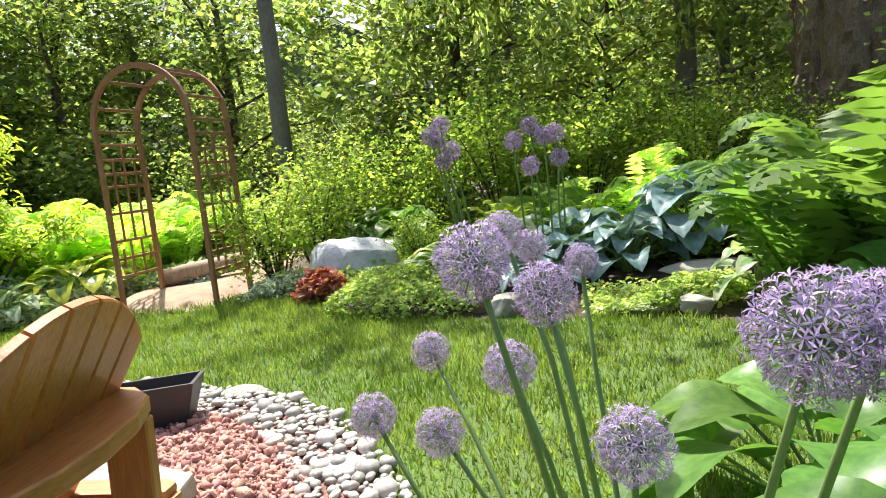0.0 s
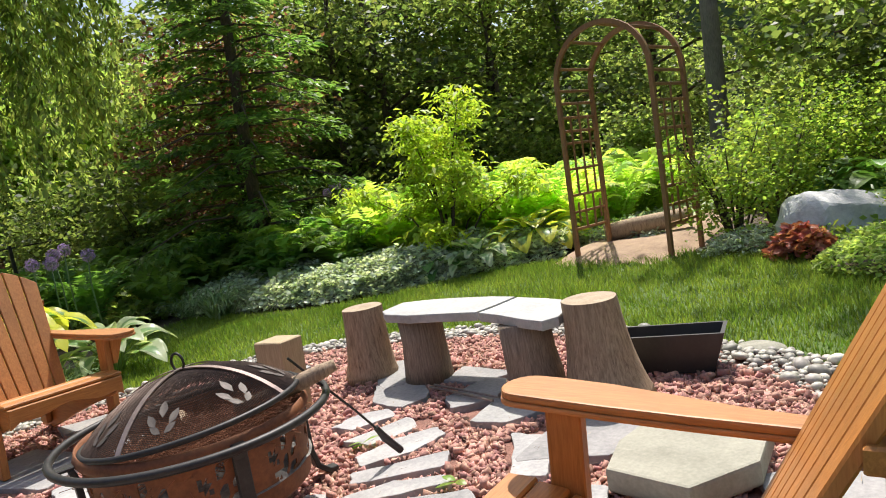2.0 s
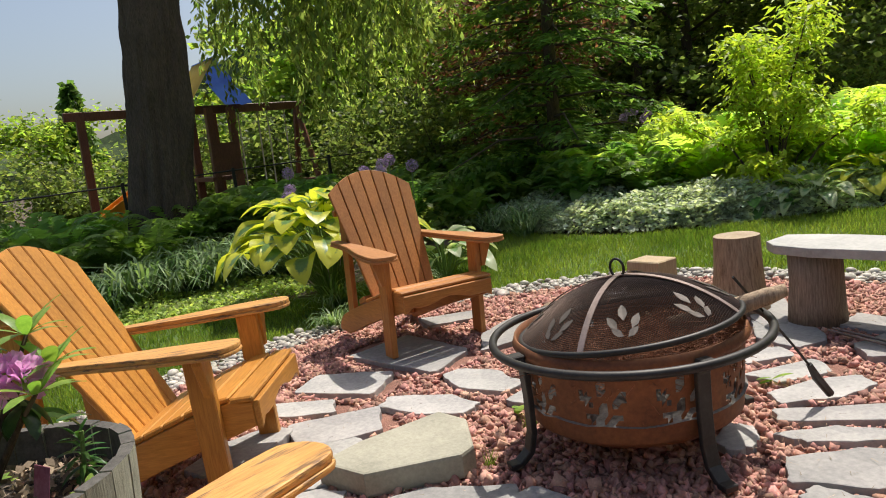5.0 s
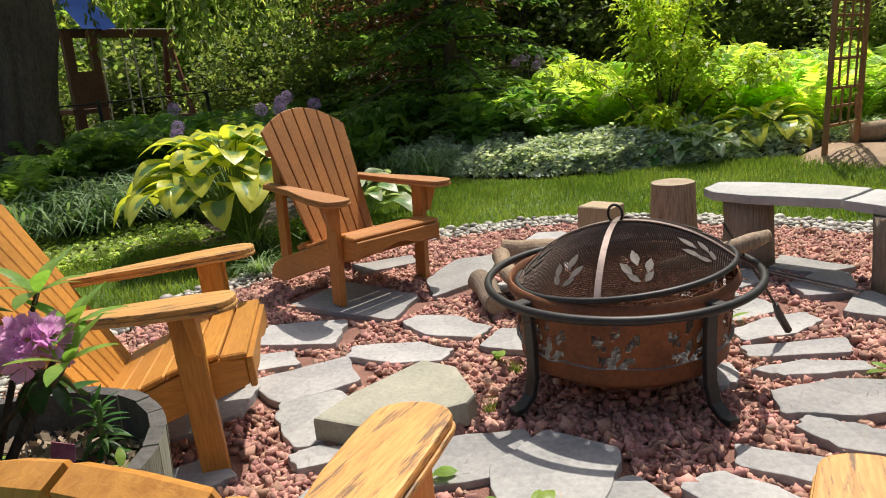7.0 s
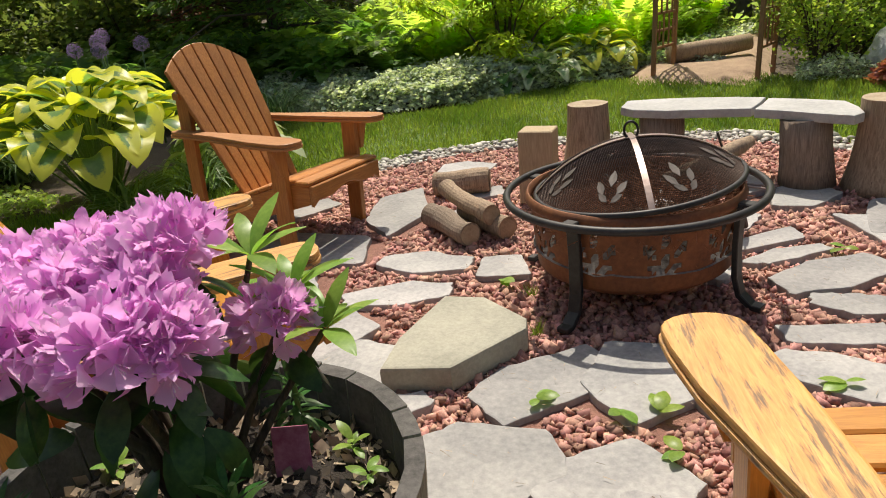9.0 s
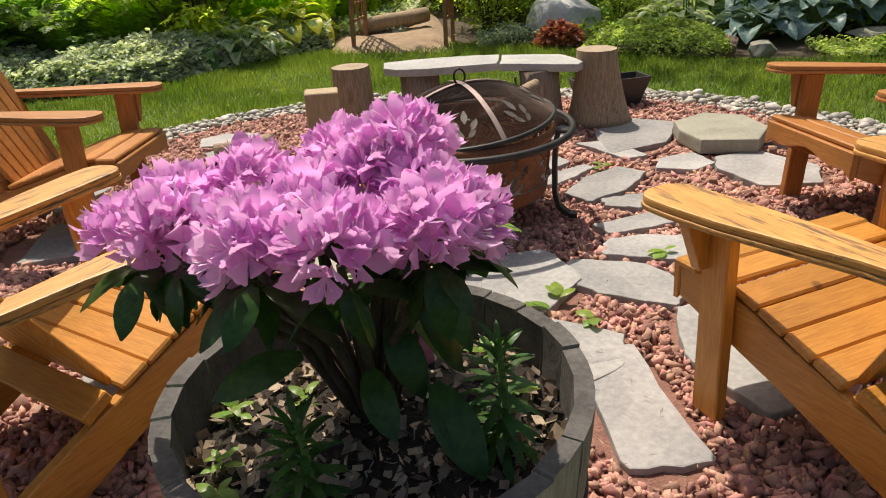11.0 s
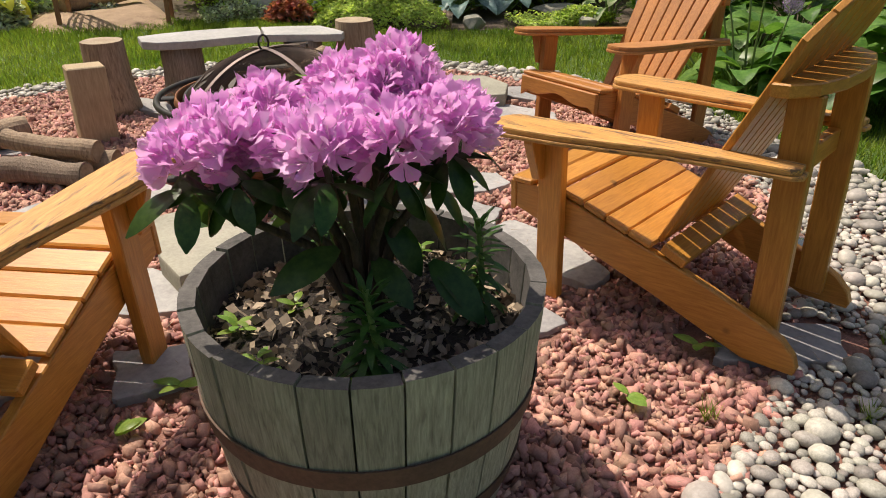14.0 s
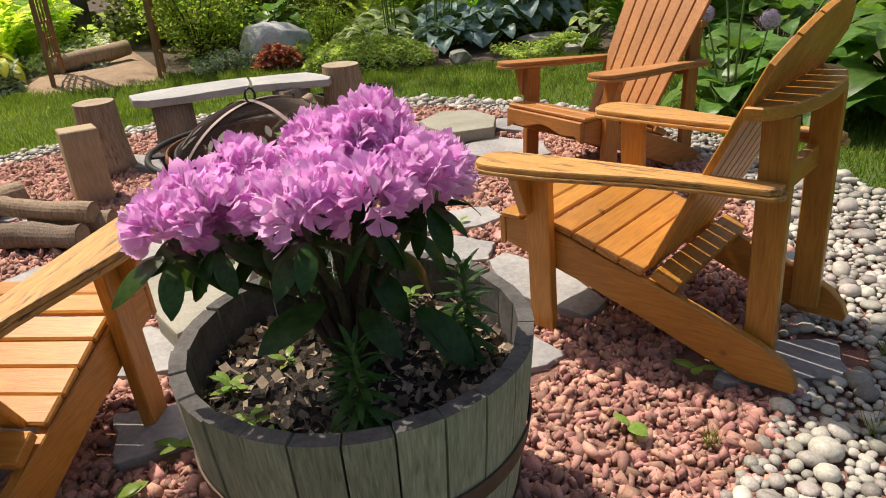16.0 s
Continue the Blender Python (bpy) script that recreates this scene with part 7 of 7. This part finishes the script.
def grass():
    rng = np.random.default_rng(121)
    edge = wobbly(LAWN_EDGE)
    n, far = 330000, 130000
    x = np.concatenate([rng.uniform(-9.5, 1.6, n), rng.uniform(-11, 5, far)])
    y = np.concatenate([rng.uniform(-1.8, 7.4, n), rng.uniform(-9.5, 0.5, far)])
    n += far
    a = np.arctan2(y - PATIO_C[1], x - PATIO_C[0])
    rad = np.hypot(x - PATIO_C[0], y - PATIO_C[1])
    lim = 2.84 + 0.04 * np.sin(3 * a + 0.6) + 0.03 * np.sin(9 * a) + np.where(np.cos(a + 0.95) > 0.78, 0.2, 0.0)
    keep = in_poly(x, y, edge) & (rad > lim - 0.02 + rng.exponential(0.03, n))
    keep &= (y > -0.6) | (rng.uniform(0, 1, n) < 0.35)
    x, y = x[keep], y[keep]
    n = len(x)
    h = rng.uniform(0.032, 0.075, n) * (0.85 + 0.3 * np.sin(x * 3) * np.sin(y * 2.6))
    b = rng.uniform(0, 2 * math.pi, n)
    w = rng.uniform(0.003, 0.006, n)
    lean = rng.uniform(0.1, 0.9, n) * h
    la = rng.uniform(0, 2 * math.pi, n)
    p0 = np.stack([x + w * np.cos(b), y + w * np.sin(b), np.zeros(n) - 0.01], axis=1)
    p1 = np.stack([x - w * np.cos(b), y - w * np.sin(b), np.zeros(n) - 0.01], axis=1)
    p2 = np.stack([x + lean * np.cos(la), y + lean * np.sin(la), h], axis=1)
    v = np.stack([p0, p1, p2], axis=1).reshape(-1, 3)
    ob = new("grass", quick_mesh("grass", v, np.arange(3 * n).reshape(n, 3), M_GRASS))
    tagged(ob, "short green lawn grass, lush and sunlit", "grass", kind="stuff")


arbor()
stones()
hostas()
rhododendron()
alliums()
ferns()
ground_cover()
strap_clumps()
japanese_maple()
spruce()
willows()
understorey()
woods()
playset()
fence()
house()
far_trees()
grass()

gravel()
pebbles()


# ---- small things ----
def small_things():
    rng = np.random.default_rng(131)
    fallen = oval_leaf(M_RHODO_YOUNG, 0.6)
    for x, y in ((-3.12, 0.95), (-2.86, 0.98), (-2.76, 1.02), (-2.66, 0.86), (-3.36, 1.22), (-3.62, 1.72), (-2.30, 1.36), (-2.17, -0.10), (-3.83, 0.15), (-3.66, 0.30), (-2.52, -0.22), (-3.04, 2.62), (-2.36, 2.46)):
        t = thing("fallen_leaf", pose(x, y, 0.042), "torn green leaf fallen on the patio", "leaf", "fallen leaves")
        for k in range(3):
            share("lobe", fallen, t, pose(0, 0, 0.004 * k, rng.uniform(2, 25), rng.uniform(-15, 15), rng.uniform(0, 360)) @ Matrix.Scale(rng.uniform(0.05, 0.085), 4))
    for dy in (0.0, 0.035):
        r = part("metal_rod", tube(bmesh.new(), [(-3.22, 3.30 + dy, 0.055), (-2.72, 3.20 + dy * 1.4, 0.052)], 0.006, 8), M_BAND, None)
        tagged(r, "thin bare steel rod lying under the bench", "rod", "steel rods")
    for x, y in ((-1.32, 0.30), (-1.62, -0.42)):
        s = thing("garden_light", pose(x, y, 0.03), "flat round garden light sunk among the pebbles", "garden light", "garden lights")
        part("rim", lathe(bmesh.new(), [(0.055, 0.0), (0.058, 0.018), (0.050, 0.024), (0.044, 0.020)], 32), M_BAND, s, "dull steel rim", smooth=True)
        part("lens", lathe(bmesh.new(), [(0.046, 0.019), (0.025, 0.024), (0.004, 0.025)], 32, True), M_DARKGLASS, s, smooth=True)
    tag = part("plant_label", box(bmesh.new(), (0.07, 0.002, 0.11), pose(0, 0, 0.06, -14, 0, 0), 0.001), M_TAGPINK, None)
    tag.matrix_basis = pose(BARREL[0] + 0.06, BARREL[1] + 0.16, 0.44, 0, 0, 30)
    tagged(tag, "printed plant label with a pink flower picture stuck in the soil", "plant label")
    blade = np.array([(-0.5, 0, 0), (0.5, 0, 0), (0, 1, 0)])
    n = 2600
    a = rng.uniform(0, 2 * math.pi, n)
    r = np.sqrt(rng.uniform(0.02, 1, n)) * 2.7
    t3 = spin(rng, n) * np.stack([np.full(n, 0.003), rng.uniform(0.015, 0.06, n), np.full(n, 0.01)], axis=1)[:, None, :]
    t3[:, 2, :] *= 0.25
    v, f = scatter(blade, np.array([(0, 1, 2)]), t3, np.stack([PATIO_C[0] + r * np.cos(a), PATIO_C[1] + r * np.sin(a), np.full(n, 0.044)], axis=1))
    ob = new("leaf_litter", quick_mesh("leaf_litter", v, f, M_CHIP))
    tagged(ob, "scattered dry needles and bits of straw on the patio", "litter", kind="stuff")
    tufts = np.random.default_rng(7)
    for x, y in ((-1.95, -0.52), (-1.60, -0.30), (-3.45, 1.66), (-3.30, 1.36), (-2.35, -0.35)):
        n = 26
        a = tufts.uniform(0, 2 * math.pi, n)
        p0 = np.stack([tufts.normal(0, 0.012, n), tufts.normal(0, 0.012, n), np.zeros(n)], axis=1)
        w = np.stack([np.cos(a), np.sin(a), np.zeros(n)], axis=1) * 0.0025
        tip = p0 + np.stack([np.sin(a) * 0.03, np.cos(a) * 0.03, tufts.uniform(0.03, 0.08, n)], axis=1)
        v = np.stack([p0 - w, p0 + w, tip], axis=1).reshape(-1, 3)
        ob = new("weed_tuft", quick_mesh("weed_tuft", v, np.arange(3 * n).reshape(n, 3), M_GRASS))
        ob.matrix_basis = pose(x, y, 0.02)
        tagged(ob, "small tuft of grass growing between the stones", "weed", "weeds")


M_TAGPINK = surface("printed_label", (0.35, 0.05, 0.12), (0.62, 0.25, 0.33), 30, 0.35, 90, 0.0)
small_things()

# ---- set everything down on the slope ----
for ob in list(scene.objects):
    if ob.parent is None and ob.type in {"MESH", "EMPTY"}:
        if ob in UPRIGHT:
            p = SITE @ ob.matrix_basis.translation
            ob.matrix_basis = Matrix.Translation(p) @ Matrix.Scale(0.9, 4) @ Matrix.Translation(-ob.matrix_basis.translation) @ ob.matrix_basis
        else:
            ob.matrix_basis = SITE @ ob.matrix_basis
